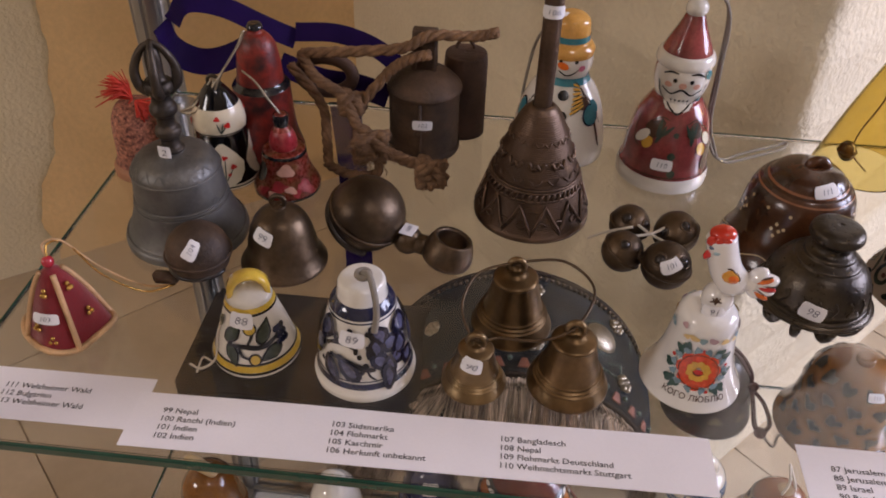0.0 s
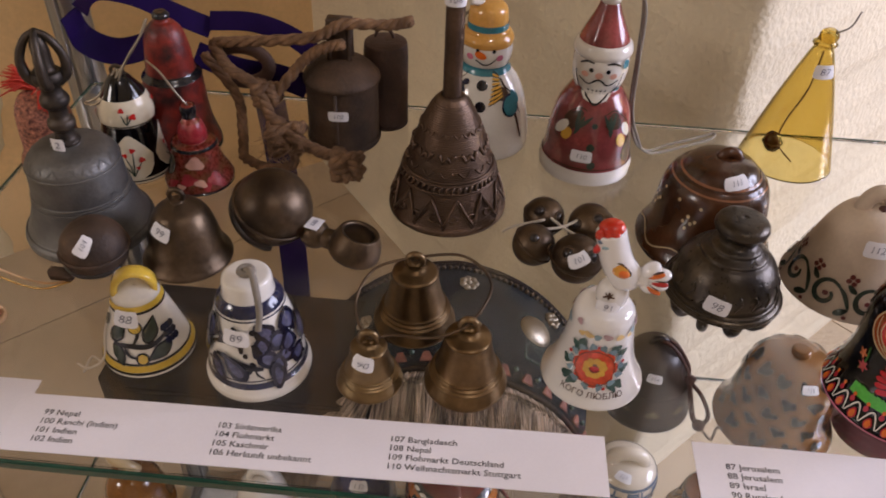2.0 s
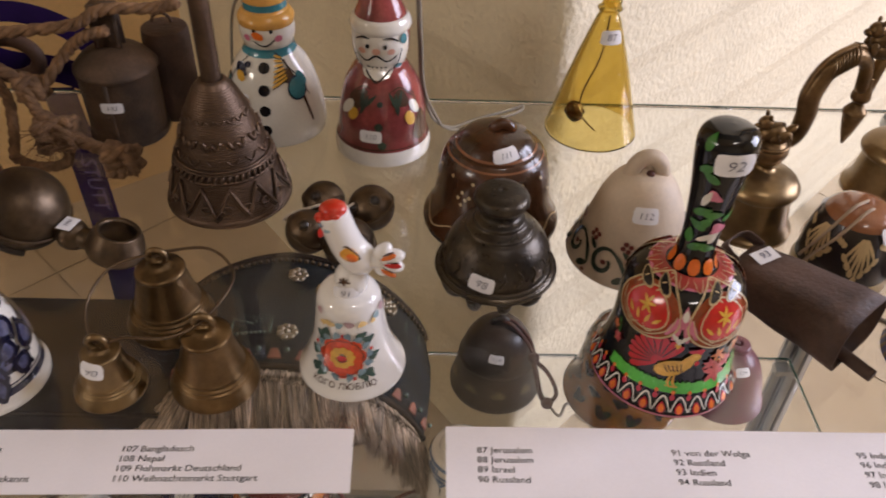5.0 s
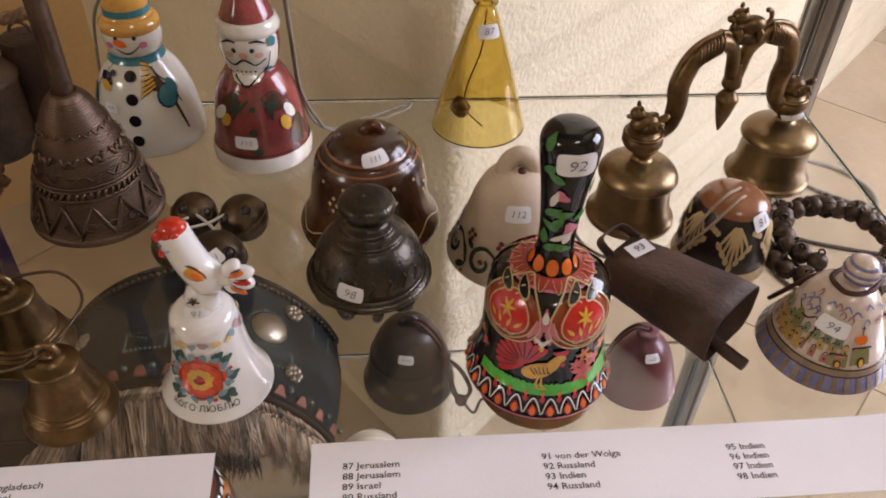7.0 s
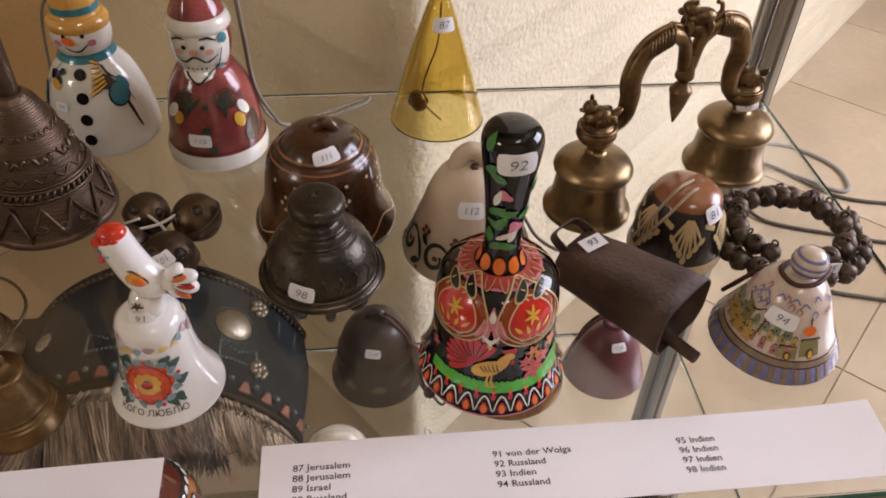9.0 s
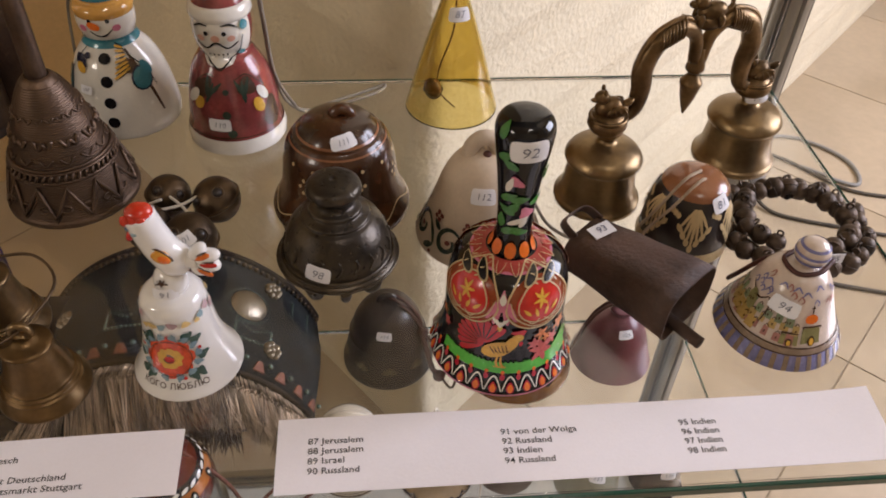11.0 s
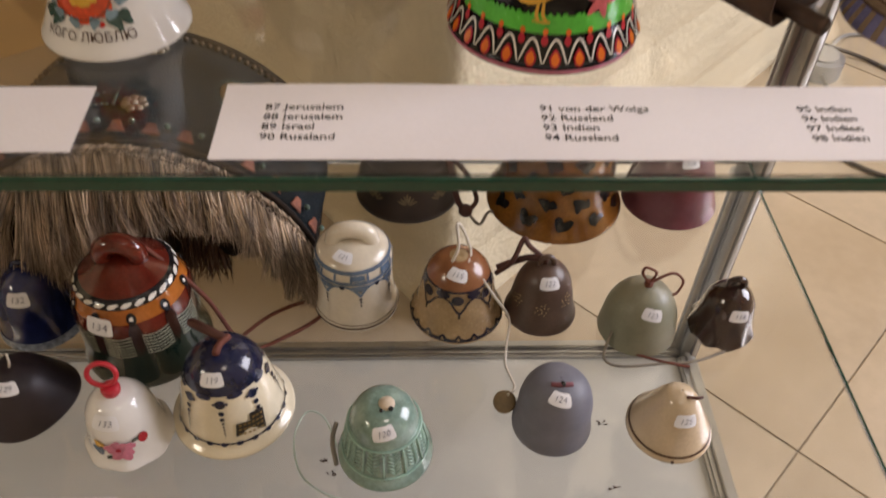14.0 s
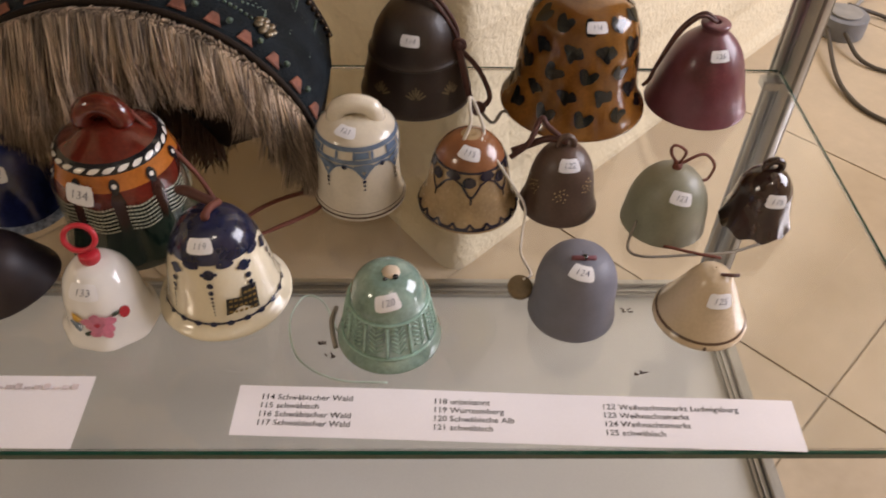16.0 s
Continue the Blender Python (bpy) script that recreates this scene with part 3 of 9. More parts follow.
# ---------------------------------------------------------------- paper lists on the shelves
def paper_strip(loc, rz, w, d, columns, label, wav=0.0006, slant=0.0, lift=0.0):
    """A strip of white paper with printed columns (offset along the strip, lines)."""
    t = thing("paper_list", loc, label, "paper label", "paper lists on the shelves", rz=rz)
    bm = bmesh.new()
    nx = 40
    low, high = [], []

    def h(x):
        return wav * (0.6 + 0.4 * math.sin(x * 31 + loc[0] * 40)) * (0.4 + abs(math.sin(x * 17))) + lift * max(0, x / w - 0.8) ** 2 * 25

    for k, off in ((low, 0.0), (high, 0.00025)):
        for i in range(nx + 1):
            x = w * i / nx
            k.append([bm.verts.new((x + slant * y / d, y, 0.0004 + off + h(x) * (0.3 + 0.7 * y / d))) for y in (0, d / 3, 2 * d / 3, d)])
    for i in range(nx):
        for j in range(3):
            bm.faces.new((high[i][j], high[i + 1][j], high[i + 1][j + 1], high[i][j + 1]))
            bm.faces.new((low[i][j], low[i][j + 1], low[i + 1][j + 1], low[i + 1][j]))
    sheet = part("sheet", bm, paper, t)
    for x0, y0, lines, colour in columns:
        for n, line in enumerate(lines):
            v, f = text_mesh(line, 0.00470)
            bm = bmesh.new()
            vs = []
            for x, y in v:
                xx, yy = x0 + x * 1.08, y0 - n * 0.0053 + y
                vs.append(bm.verts.new((xx, yy, 0.0008 + h(xx) * (0.3 + 0.7 * yy / d))))
            for q in f:
                bm.faces.new([vs[i] for i in q])
            part("printed_line", bm, colour, sheet, "", True)
    return t


paper_strip((-0.012, 0.294, TOP), 1.15, 0.297, 0.0345, (
    (0.0155, 0.0235, ("99 Nepal", "100 Ranchi (Indien)", "101 Indien", "102 Indien"), ink),
    (0.1035, 0.0235, ("103 Südamerika", "104 Flohmarkt", "105 Kaschmir", "106 Herkunft unbekannt"), ink),
    (0.190, 0.0235, ("107 Bangladesch", "108 Nepal", "109 Flohmarkt Deutschland", "110 Weihnachtsmarkt Stuttgart"), ink)),
    "white paper strip printed with a numbered list of bell origins")
paper_strip((0.328, 0.2965, TOP), 0.0, 0.297, 0.0405, (
    (0.0145, 0.027, ("87 Jerusalem", "88 Jerusalem", "89 Israel", "90 Russland"), ink),
    (0.1065, 0.027, ("91 von der Wolga", "92 Russland", "93 Indien", "94 Russland"), ink),
    (0.195, 0.027, ("95 Indien", "96 Indien", "97 Indien", "98 Indien"), ink)),
    "white paper strip with numbered origins, its end curling up", lift=0.004)
paper_strip((-0.108, 0.3019, TOP), 1.0, 0.101, 0.034, (
    (0.0225, 0.022, ("111 Welzheimer Wald", "112 Bulgarien", "113 Welzheimer Wald"), ink),),
    "white paper strip with three printed lines, under another strip", wav=0.0002)
paper_strip((0.2935, 0.2985, LOW), -2.0, 0.298, 0.031, (
    (0.0125, 0.0238, ("114 Schwäbischer Wald", "115 schwäbisch", "116 Schwäbischer Wald", "117 Schwäbischer Wald"), ink),
    (0.1045, 0.0238, ("118 unbekannt", "119 Württemberg", "120 Schwäbische Alb", "121 schwäbisch"), ink),
    (0.1945, 0.0238, ("122 Weihnachtsmarkt Ludwigsburg", "123 Weihnachtsmarkt", "124 Weihnachtsmarkt", "125 schwäbisch"), ink)),
    "white paper strip printed with a numbered list of bell origins")
strip = paper_strip((-0.08, 0.2935, LOW), -0.6, 0.2955, 0.0445, (), "white paper strip with a faint handwritten line")
bm = bmesh.new()
for i in range(9):
    box(bm, 0.245 + i * 0.005, 0.2485 + i * 0.005, 0.0355, 0.0368 + 0.001 * (i % 3), 0.0016, 0.0018)
part("faint_line", bm, M("faint_pencil", "d3c6c8", 0.8, bump=0), strip.children[0], "", True)


# ---------------------------------------------------------------- bells on the upper shelf
GT, GL = "bells on the upper shelf", "bells on the lower shelf"


def bell(loc, label, prof, R, H, mat, group=GT, thick=0.002, rz=0.0, rx=0.0, ry=0.0, ripple=None, name="bell", seg=56, body_label=""):
    t = thing(name, loc, label, "bell", group, rz=rz, rx=rx, ry=ry)
    s = Surf(prof, R, H)
    b = part("body", s.body(thick, seg, ripple), mat, t, body_label)
    return t, s, b


CONE = [(1, 0), (0.99, 0.05), (0.9, 0.16), (0.72, 0.5), (0.52, 0.85), (0.42, 0.95), (0.15, 1.0), (0.02, 1.0)]
ROUND = [(1, 0), (0.99, 0.04), (0.93, 0.12), (0.86, 0.3), (0.8, 0.5), (0.7, 0.7), (0.52, 0.87), (0.27, 0.97), (0.02, 1.0)]
FLARE = [(1, 0), (0.985, 0.03), (0.9, 0.1), (0.8, 0.24), (0.72, 0.45), (0.66, 0.65), (0.55, 0.82), (0.35, 0.94), (0.02, 1.0)]

# red velvet bell with gold braid
t, s, b = bell((-0.072, 0.371, TOP), "dark red velvet bell ornament edged with gold braid, on glass", [(1, 0), (0.93, 0.08), (0.72, 0.4), (0.5, 0.68), (0.24, 0.92), (0.03, 1)], 0.0228, 0.0455, velvet, rz=-6,
               ripple=lambda a, z: (0.0022 * math.sin(4 * a + 0.6) * max(0, 1 - z / 0.04), 0.0016 * (1 + math.sin(4 * a + 2.0)) * max(0, 1 - z / 0.02)))
ruffle = []
for a in range(0, 360, 10):
    q = radians(a - 90)
    w = s.point(a, 0.001, 0.001 + 0.0022 * math.sin(4 * q + 0.6))
    ruffle.append(w + Vector((0, 0, 0.0016 * (1 + math.sin(4 * q + 2.0)))))
part("rim_braid", tube(ruffle, 0.0018, 8, closed=True, raw=True), braid, b, "gold braid rim")
for a in (-52, 44, 132, 222):
    part("braid_strip", tube([s.point(a, s.len[-1] * k / 10, 0.0007) for k in range(10)], 0.0016, 6, 3), braid, b, "gold braid strip")
for a, z in ((12, 0.0075), (2, 0.033), (84, 0.017), (76, 0.034), (-14, 0.014)):
    bm = bmesh.new()
    for da, dz in ((-4, 0), (4, 0), (0, 0.0025)):
        ball(bm, s.point(a + da, s.at(z + dz), 0.0014), 0.0014, seg=8)
    part("bead_cluster", bm, gold_bead, b, split=True)
part("bead", ball(bmesh.new(), (0, 0, 0.0485), 0.0034, seg=16), crimson_paint, t, "red top bead")
cord(t, [(0, 0, 0.05), (-0.003, 0.004, 0.057), (0.004, 0.01, 0.056), (0.012, 0.022, 0.03), (0.026, 0.038, 0.004), (0.042, 0.046, 0.0012)], 0.0007, braid, "hanging_cord", "gold metallic cord")
cord(t, [(0, 0, 0.05), (-0.001, 0.005, 0.0565), (0.005, 0.012, 0.053), (0.014, 0.02, 0.026), (0.028, 0.034, 0.003), (0.042, 0.0455, 0.0012)], 0.0006, gold_bead, "hanging_cord")
sticker(t, s, "103", 6, 0.0215, 0.0125, 0.0064, tilt=3, off=0.0026)

# prayer bell with a pronged handle
t, s, b = bell((-0.036, 0.467, TOP), "large grey bronze hand bell with a pronged ritual handle", [(1, 0), (1.0, 0.07), (0.93, 0.13), (0.84, 0.27), (0.77, 0.4), (0.745, 0.44), (0.75, 0.47), (0.73, 0.5), (0.70, 0.75), (0.66, 0.86), (0.5, 0.95), (0.22, 0.985), (0.19, 1.0)], 0.0392, 0.0635, bronze_grey, thick=0.003)
bm = bmesh.new()
for z in (0.0065, 0.028, 0.0315, 0.0505):
    bmesh_pts = [s.point(a, s.at(z), 0.0001) for a in range(0, 360, 8)]
    tube(bmesh_pts, 0.0008, 6, bm=bm, closed=True, raw=True)
part("cast_ring", bm, bronze_grey, b, split=True)
bm = bmesh.new()
for i in range(16):
    s.stroke(bm, [(i * 22.5 - 8, 0.0535), (i * 22.5, 0.0575), (i * 22.5 + 8, 0.0535)], 0.0009, 0.0002, 4)
    s.stroke(bm, [(i * 22.5 - 7, 0.0335), (i * 22.5, 0.0365), (i * 22.5 + 7, 0.0335)], 0.0008, 0.0002, 4)
part("lotus_relief", bm, bronze_grey, b, split=True)
h = Surf([(0.9, 0), (1.0, 0.03), (0.75, 0.07), (0.7, 0.13), (0.95, 0.17), (0.95, 0.22), (0.7, 0.26), (0.72, 0.34), (1.0, 0.38), (1.0, 0.43), (0.75, 0.48), (0.75, 0.54), (1.1, 0.6), (1.0, 0.66), (0.6, 0.7), (0.55, 0.9), (0.05, 1.0)], 0.0080, 0.071)
hb = h.body(0, 24)
for v in hb.verts:
    v.co.z += 0.0625
ritual = M("blackened_bronze", "4b4239", 0.5, 0.7, var=0.3, scale=60, fine=350, bump=0.3, second="2a2521", amount=0.8)
grip = part("handle", hb, ritual, t, "ringed bronze handle with curved prongs")
for i in range(4):
    a = math.tau * i / 4 + 0.35
    u = Vector((math.cos(a), math.sin(a), 0))
    part("prong", tube([u * 0.005 + Vector((0, 0, 0.103)), u * 0.0105 + Vector((0, 0, 0.108)), u * 0.0112 + Vector((0, 0, 0.118)), u * 0.006 + Vector((0, 0, 0.129)), Vector((0, 0, 0.1335))], 0.0034, 10, 5, taper=lambda k: 1.1 - 0.6 * k), ritual, grip)
hs = Surf([(1, 0), (1, 0.3), (1, 0.6), (1, 1)], 0.0085, 0.02)
hs.p = [Vector((0.0085, 0.060 + 0.003 * i, 0)) for i in range(6)]
hs.len = [0.003 * i for i in range(6)]
sticker(t, hs, "2", -6, 0.066, 0.0075, 0.009)

# dark round sleigh bell
def crotal(parent, c, r, mat, label="", slit=0.0, holes=True):
    """A hollow round bell with a belt, a slit and two holes, the holes' shade drawn as black balls."""
    bm = bmesh.new()
    ball(bm, (0, 0, 0), r, 0.98, 24)
    tube(ring_pts((0, 0, 0), r * 1.0, 32), r * 0.06, 6, bm=bm, closed=True, raw=True)
    for v in bm.verts:
        v.co = Matrix.Rotation(slit, 3, "Y") @ v.co + Vector(c)
    ob = part("round_bell", bm, mat, parent, label)
    m = Matrix.Rotation(slit, 3, "Y")
    if not holes:
        return ob
    # nothing is cut open: black balls give the darkness inside the holes
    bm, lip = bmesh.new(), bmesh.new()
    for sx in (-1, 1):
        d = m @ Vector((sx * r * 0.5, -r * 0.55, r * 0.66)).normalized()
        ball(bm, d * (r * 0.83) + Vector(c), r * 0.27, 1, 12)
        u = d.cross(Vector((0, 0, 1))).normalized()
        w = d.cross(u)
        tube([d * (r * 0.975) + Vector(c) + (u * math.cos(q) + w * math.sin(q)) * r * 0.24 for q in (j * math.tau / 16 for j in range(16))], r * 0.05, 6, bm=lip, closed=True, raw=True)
    part("sound_hole", bm, black_clay_and_holes, ob, "black ball for the shade in a sound hole", split=True)
    part("hole_lip", lip, mat, ob, "", split=True)
    return ob


t = thing("sleigh_bell", (-0.012, 0.424, TOP), "dark grey iron sleigh bell lying on glass", "bell", GT)
crotal(t, (0, 0, 0.0195), 0.0195, iron_rust, "", 0.0, False)
# a black tube on the closed ball paints the slit's shade
part("slit", tube(ring_pts((0, 0, 0.0115), 0.0176, 20, "z", math.pi * 1.1, math.pi * 1.9), 0.0016, 6, raw=True), black_clay_and_holes, t, "black tube for the shade in the sound slit")
bm = bmesh.new()
box(bm, -0.027, -0.012, -0.013, -0.0065, 0.0005, 0.0085, 0.0015)
part("shank", bm, iron_rust, t)
ss = Surf([(1, 0), (1, 1)], 1, 1)
ss.p = [Vector((0.0197 * math.cos(q), 0.0195 + 0.0197 * math.sin(q), 0)) for q in (-1.2 + 0.2 * i for i in range(14))]
ss.len = [0.0197 * 0.2 * i for i in range(14)]
sticker(t, ss, "104", 12, 0.032, 0.012, 0.0075, tilt=-62)

# plain brass dome bell
t, s, b = bell((0.034, 0.446, TOP), "small tarnished brass bell on the glass shelf", [(1, 0), (1.0, 0.04), (0.92, 0.12), (0.82, 0.25), (0.76, 0.45), (0.66, 0.68), (0.5, 0.84), (0.25, 0.94), (0.16, 0.97), (0.15, 1.0), (0.02, 1.0)], 0.0273, 0.043, brass_old)
part("loop", tube(ring_pts((0, 0, 0.0455), 0.0042, 16, "y"), 0.0016, 8, closed=True, raw=True), brass_old, t)
sticker(t, s, "99", -20, 0.030, 0.0125, 0.009, tilt=14)

# yellow and white bell
t, s, b = bell((0.038, 0.370, TOP), "white glazed bell painted with olive branch, yellow rim and handle", CONE, 0.0246, 0.0445, white_glaze, rz=20)
paint(b, "painted_band", yellow_paint, "yellow glazed band", lambda m: s.band(m, 0.0030, 0.0064), lambda m: s.band(m, 0.0365, 0.0395, 0.0004))
paint(b, "painted_line", black_paint, "black line", lambda m: s.band(m, 0.0016, 0.0029), lambda m: s.band(m, 0.0065, 0.0078), lambda m: s.band(m, 0.0352, 0.0364, 0.0004),
      lambda m: s.stroke(m, [(-45, 0.018), (-20, 0.0185), (10, 0.0175), (38, 0.021)], 0.0032, 0.0006), lambda m: s.stroke(m, [(-15, 0.0185), (-5, 0.025), (-8, 0.029)], 0.0018, 0.0006), lambda m: s.stroke(m, [(-28, 0.018), (-22, 0.013), (-10, 0.011)], 0.0018, 0.0006))
paint(b, "leaf_outline", black_paint, "", *[(lambda m, g=g: s.blob(m, g[0], g[1], g[2] * 0.74 + 0.0022, g[3] * 0.82 + 0.0028, g[4], 0.0003, 0.7)) for g in ((-40, 0.025, 0.0085, 0.0155, 35), (18, 0.026, 0.008, 0.017, 25), (22, 0.0125, 0.009, 0.0155, -115), (-38, 0.0125, 0.0085, 0.015, 160))], lambda m: s.blob(m, -8, 0.0285, 0.0072, 0.008, 0, 0.0003), lambda m: s.blob(m, -4, 0.0105, 0.007, 0.0078, 0, 0.0003))
paint(b, "painted_leaf", green_paint, "dark green leaves", lambda m: s.blob(m, -40, 0.025, 0.0063, 0.0127, 35, 0.0005, 0.7), lambda m: s.blob(m, 18, 0.026, 0.0059, 0.0139, 25, 0.0005, 0.7), lambda m: s.blob(m, 22, 0.0125, 0.0067, 0.0127, -115, 0.0005, 0.7), lambda m: s.blob(m, -38, 0.0125, 0.0063, 0.0123, 160, 0.0005, 0.7), lambda m: s.blob(m, -75, 0.028, 0.005, 0.01, 20, 0.0005, 0.6))
paint(b, "painted_fruit", yellow_paint, "yellow olives", lambda m: s.blob(m, -8, 0.0285, 0.0056, 0.0062, 0, 0.0006), lambda m: s.blob(m, -4, 0.0105, 0.005, 0.0058, off=0.0005))
paint(b, "painted_grapes", navy_paint, "dark blue grapes", *[(lambda m, i=i: s.blob(m, 46 + (i % 3 - 1) * 7, 0.024 - (i // 3) * 0.0038, 0.0042, 0.0042, off=0.0005)) for i in range(9)])
bm = strap(ring_pts((0, 0.0, 0.0425), 0.0098, 12, "y", -0.2, math.pi + 0.2, 0.0105), (0, 1, 0), 0.0085, 0.0034)
part("handle", bm, yellow_paint, t, "yellow glazed loop handle")
cord(t, [(-0.013, -0.002, 0.034), (-0.0195, -0.004, 0.018), (-0.023, -0.008, 0.003), (-0.031, -0.012, 0.001), (-0.037, -0.007, 0.0008)], 0.0007, string_white, "string", "knotted white string")
cord(t, [(-0.025, -0.009, 0.002), (-0.03, -0.004, 0.001), (-0.0335, -0.014, 0.0008)], 0.0006, string_white, "string")
sticker(t, s, "88", -22, 0.0335, 0.0115, 0.0095, tilt=4, off=0.001)

# blue and white bell
t, s, b = bell((0.101, 0.364, TOP), "white bell with bold dark blue floral painting", [(1, 0), (1.0, 0.045), (0.94, 0.1), (0.86, 0.3), (0.73, 0.58), (0.61, 0.76), (0.53, 0.82), (0.47, 0.85), (0.45, 0.95), (0.41, 0.99), (0.3, 1.0), (0.02, 1.0)], 0.0278, 0.0645, white_glaze, rz=12)
paint(b, "painted_band", navy_paint, "dark blue band", lambda m: s.band(m, 0.0075, 0.0115), lambda m: s.band(m, 0.0490, 0.0545), lambda m: s.band(m, 0.0125, 0.0133), lambda m: s.band(m, 0.0472, 0.048))
rnd = random.Random(5)
bm, edge_marks = bmesh.new(), bmesh.new()
blue_wash = M("blue_wash", "4c4d66", 0.15, var=0.5, scale=200, bump=0, coat=0.5)
for num, (a, z, w, hh, ti) in enumerate(((22, 0.040, 0.011, 0.007, 70), (38, 0.034, 0.0085, 0.008, 20), (14, 0.033, 0.006, 0.010, 10), (20, 0.025, 0.010, 0.006, 60), (42, 0.024, 0.008, 0.007, 0), (52, 0.030, 0.007, 0.010, 20), (30, 0.0195, 0.011, 0.006, 100), (62, 0.041, 0.009, 0.01, 0), (62, 0.02, 0.007, 0.008, 30), (-22, 0.021, 0.0055, 0.015, -38), (-45, 0.019, 0.005, 0.013, -25), (-62, 0.041, 0.007, 0.012, 10), (28, 0.0145, 0.013, 0.0045, 90), (-75, 0.027, 0.006, 0.012, 30), (85, 0.03, 0.008, 0.012, 0), (110, 0.03, 0.01, 0.014, 30), (-105, 0.03, 0.01, 0.014, -30), (150, 0.03, 0.012, 0.016, 0))):
    s.blob(bm, a, z, w * 0.86, hh * 0.86, ti, 0.00048 + num * 0.00008, 0.35, wob=0.08)
    s.blob(edge_marks, a, z, w * 1.05 + 0.0036, hh * 1.05 + 0.0036, ti, 0.00042 + num * 0.00008, 0.35, wob=0.08)
part("painted_flower", bm, blue_wash, b, "dark blue petals and leaves", split=True)
part("petal_outline", edge_marks, M("blue_black_line", "15162a", 0.15, bump=0, coat=0.5), b, "blue-black brush outlines", split=True)
paint(b, "painted_stem", black_paint, "black brush stems", lambda m: s.stroke(m, [(-55, 0.033), (-35, 0.036), (-15, 0.035), (-12, 0.0305)], 0.0032, 0.0008), lambda m: s.stroke(m, [(-50, 0.027), (-25, 0.0255), (-2, 0.022), (12, 0.0205)], 0.0036, 0.0008), lambda m: s.stroke(m, [(2, 0.0218), (5, 0.017), (12, 0.014)], 0.0012))
bm = bmesh.new()
for i in range(62):
    a, z = rnd.uniform(-95, 12) if i < 42 else rnd.uniform(48, 110), rnd.uniform(0.0155, 0.044)
    s.blob(bm, a, z, 0.0026, rnd.uniform(0.0028, 0.0050), rnd.uniform(-60, 60), 0.0008, n=8)
part("painted_dot", bm, black_paint, b, "small black dabs", split=True)
part("knot", tube(ring_pts((0.001, -0.004, 0.0695), 0.0032, 14), 0.0017, 8, closed=True, raw=True), string_grey, t, "grey suede cord knot")
cord(t, [(0, -0.002, 0.0685), (0.004, -0.008, 0.071), (0.0062, -0.0165, 0.064), (0.0065, -0.0195, 0.054), (0.005, -0.0215, 0.046)], 0.0019, string_grey, "cord", "grey suede cord")
sticker(t, s, "89", -18, 0.0395, 0.0125, 0.009, tilt=4, off=0.0012)

# pair of joined crotals
t = thing("sleigh_bell", (0.084, 0.469, TOP), "pair of joined dark brass sleigh bells, one open", "bell", GT, rz=-17)
crotal(t, (0, 0, 0.0248), 0.0248, brass_old, "", 0.5, False)
bm = tube([Vector((0, 0, 0.0238)) + Matrix.Rotation(0.7, 3, "Y") @ p for p in ring_pts((0, 0, -0.0105), 0.0219, 24, "z", math.pi * 0.8, math.pi * 1.75)], 0.0028, 6, raw=True)
# again the slit's dark inside is a black tube, not an opening
part("slit", bm, black_clay_and_holes, t, "black tube for the shade in the sound slit")
bm = bmesh.new()
ball(bm, (0.0285, 0, 0.013), 0.0095, 1, 16)
tube([(0.02, 0, 0.017), (0.03, 0, 0.013), (0.042, 0, 0.012)], 0.0065, 12, 5, bm=bm)
part("neck", bm, brass_old, t)
sb = Surf([(0.62, 0), (0.95, 0.2), (1.0, 0.45), (0.9, 0.75), (0.75, 1.0)], 0.0165, 0.021).body(0.0028, 32)
part("open_bell", sb, brass_old, t, "open-mouthed small brass bell").matrix_parent_inverse = pose(0.053, 0, 0.001, -12, 14, 0)
bm = bmesh.new()
box(bm, 0.0255, 0.0345, -0.0075, 0.0035, 0.0226, 0.0230)
st = part("sticker", bm, sticker_mat, t, "small white paper number sticker", True)
v, f = text_mesh("100", 0.0045, 0.1, "CENTER")
bm = bmesh.new()
vs = [bm.verts.new((0.030 - y * 0.9, -0.002 + x * 0.9, 0.0233)) for x, y in v]
for q in f:
    bm.faces.new([vs[i] for i in q])
part("number", bm, pen, st, "", True)

# speckled bell with a red tassel
t, s, b = bell((-0.091, 0.535, TOP), "bead-speckled orange bell with a red feather tassel", [(1, 0), (1.0, 0.1), (0.9, 0.18), (0.85, 0.3), (0.82, 0.6), (0.74, 0.8), (0.5, 0.95), (0.02, 1.0)], 0.0222, 0.056, speckle)
paint(b, "rim_band", M("orange_clay", "b07a55", 0.6, bump=0.2), "plain orange clay rim", lambda m: s.band(m, 0.0005, 0.009, 0.0005))
rnd = random.Random(3)
bm = bmesh.new()
for i in range(90):
    q = Vector((rnd.gauss(-0.8, 0.35), rnd.gauss(-0.1, 0.4), rnd.gauss(0.75, 0.35))).normalized()
    ln = rnd.uniform(0.013, 0.026)
    o = Vector((0, 0, 0.056))
    tube([o, o + q * ln * 0.5 + Vector((0, 0, 0.002)), o + q * ln + Vector((0, 0, -0.003))], 0.0007, 4, 3, bm=bm, taper=lambda k: 1.2 - 0.8 * k)
for i in range(40):
    q = Vector((rnd.gauss(0.7, 0.2), rnd.gauss(-0.5, 0.3), rnd.gauss(-0.3, 0.2))).normalized()
    o = Vector((0.004, -0.004, 0.057))
    tube([o, o + q * 0.009, o + q * 0.016], 0.0007, 4, 2, bm=bm)
tagged(part("tassel", bm, feather_mat, t, "orange-red feather tassel"), kind="stuff")

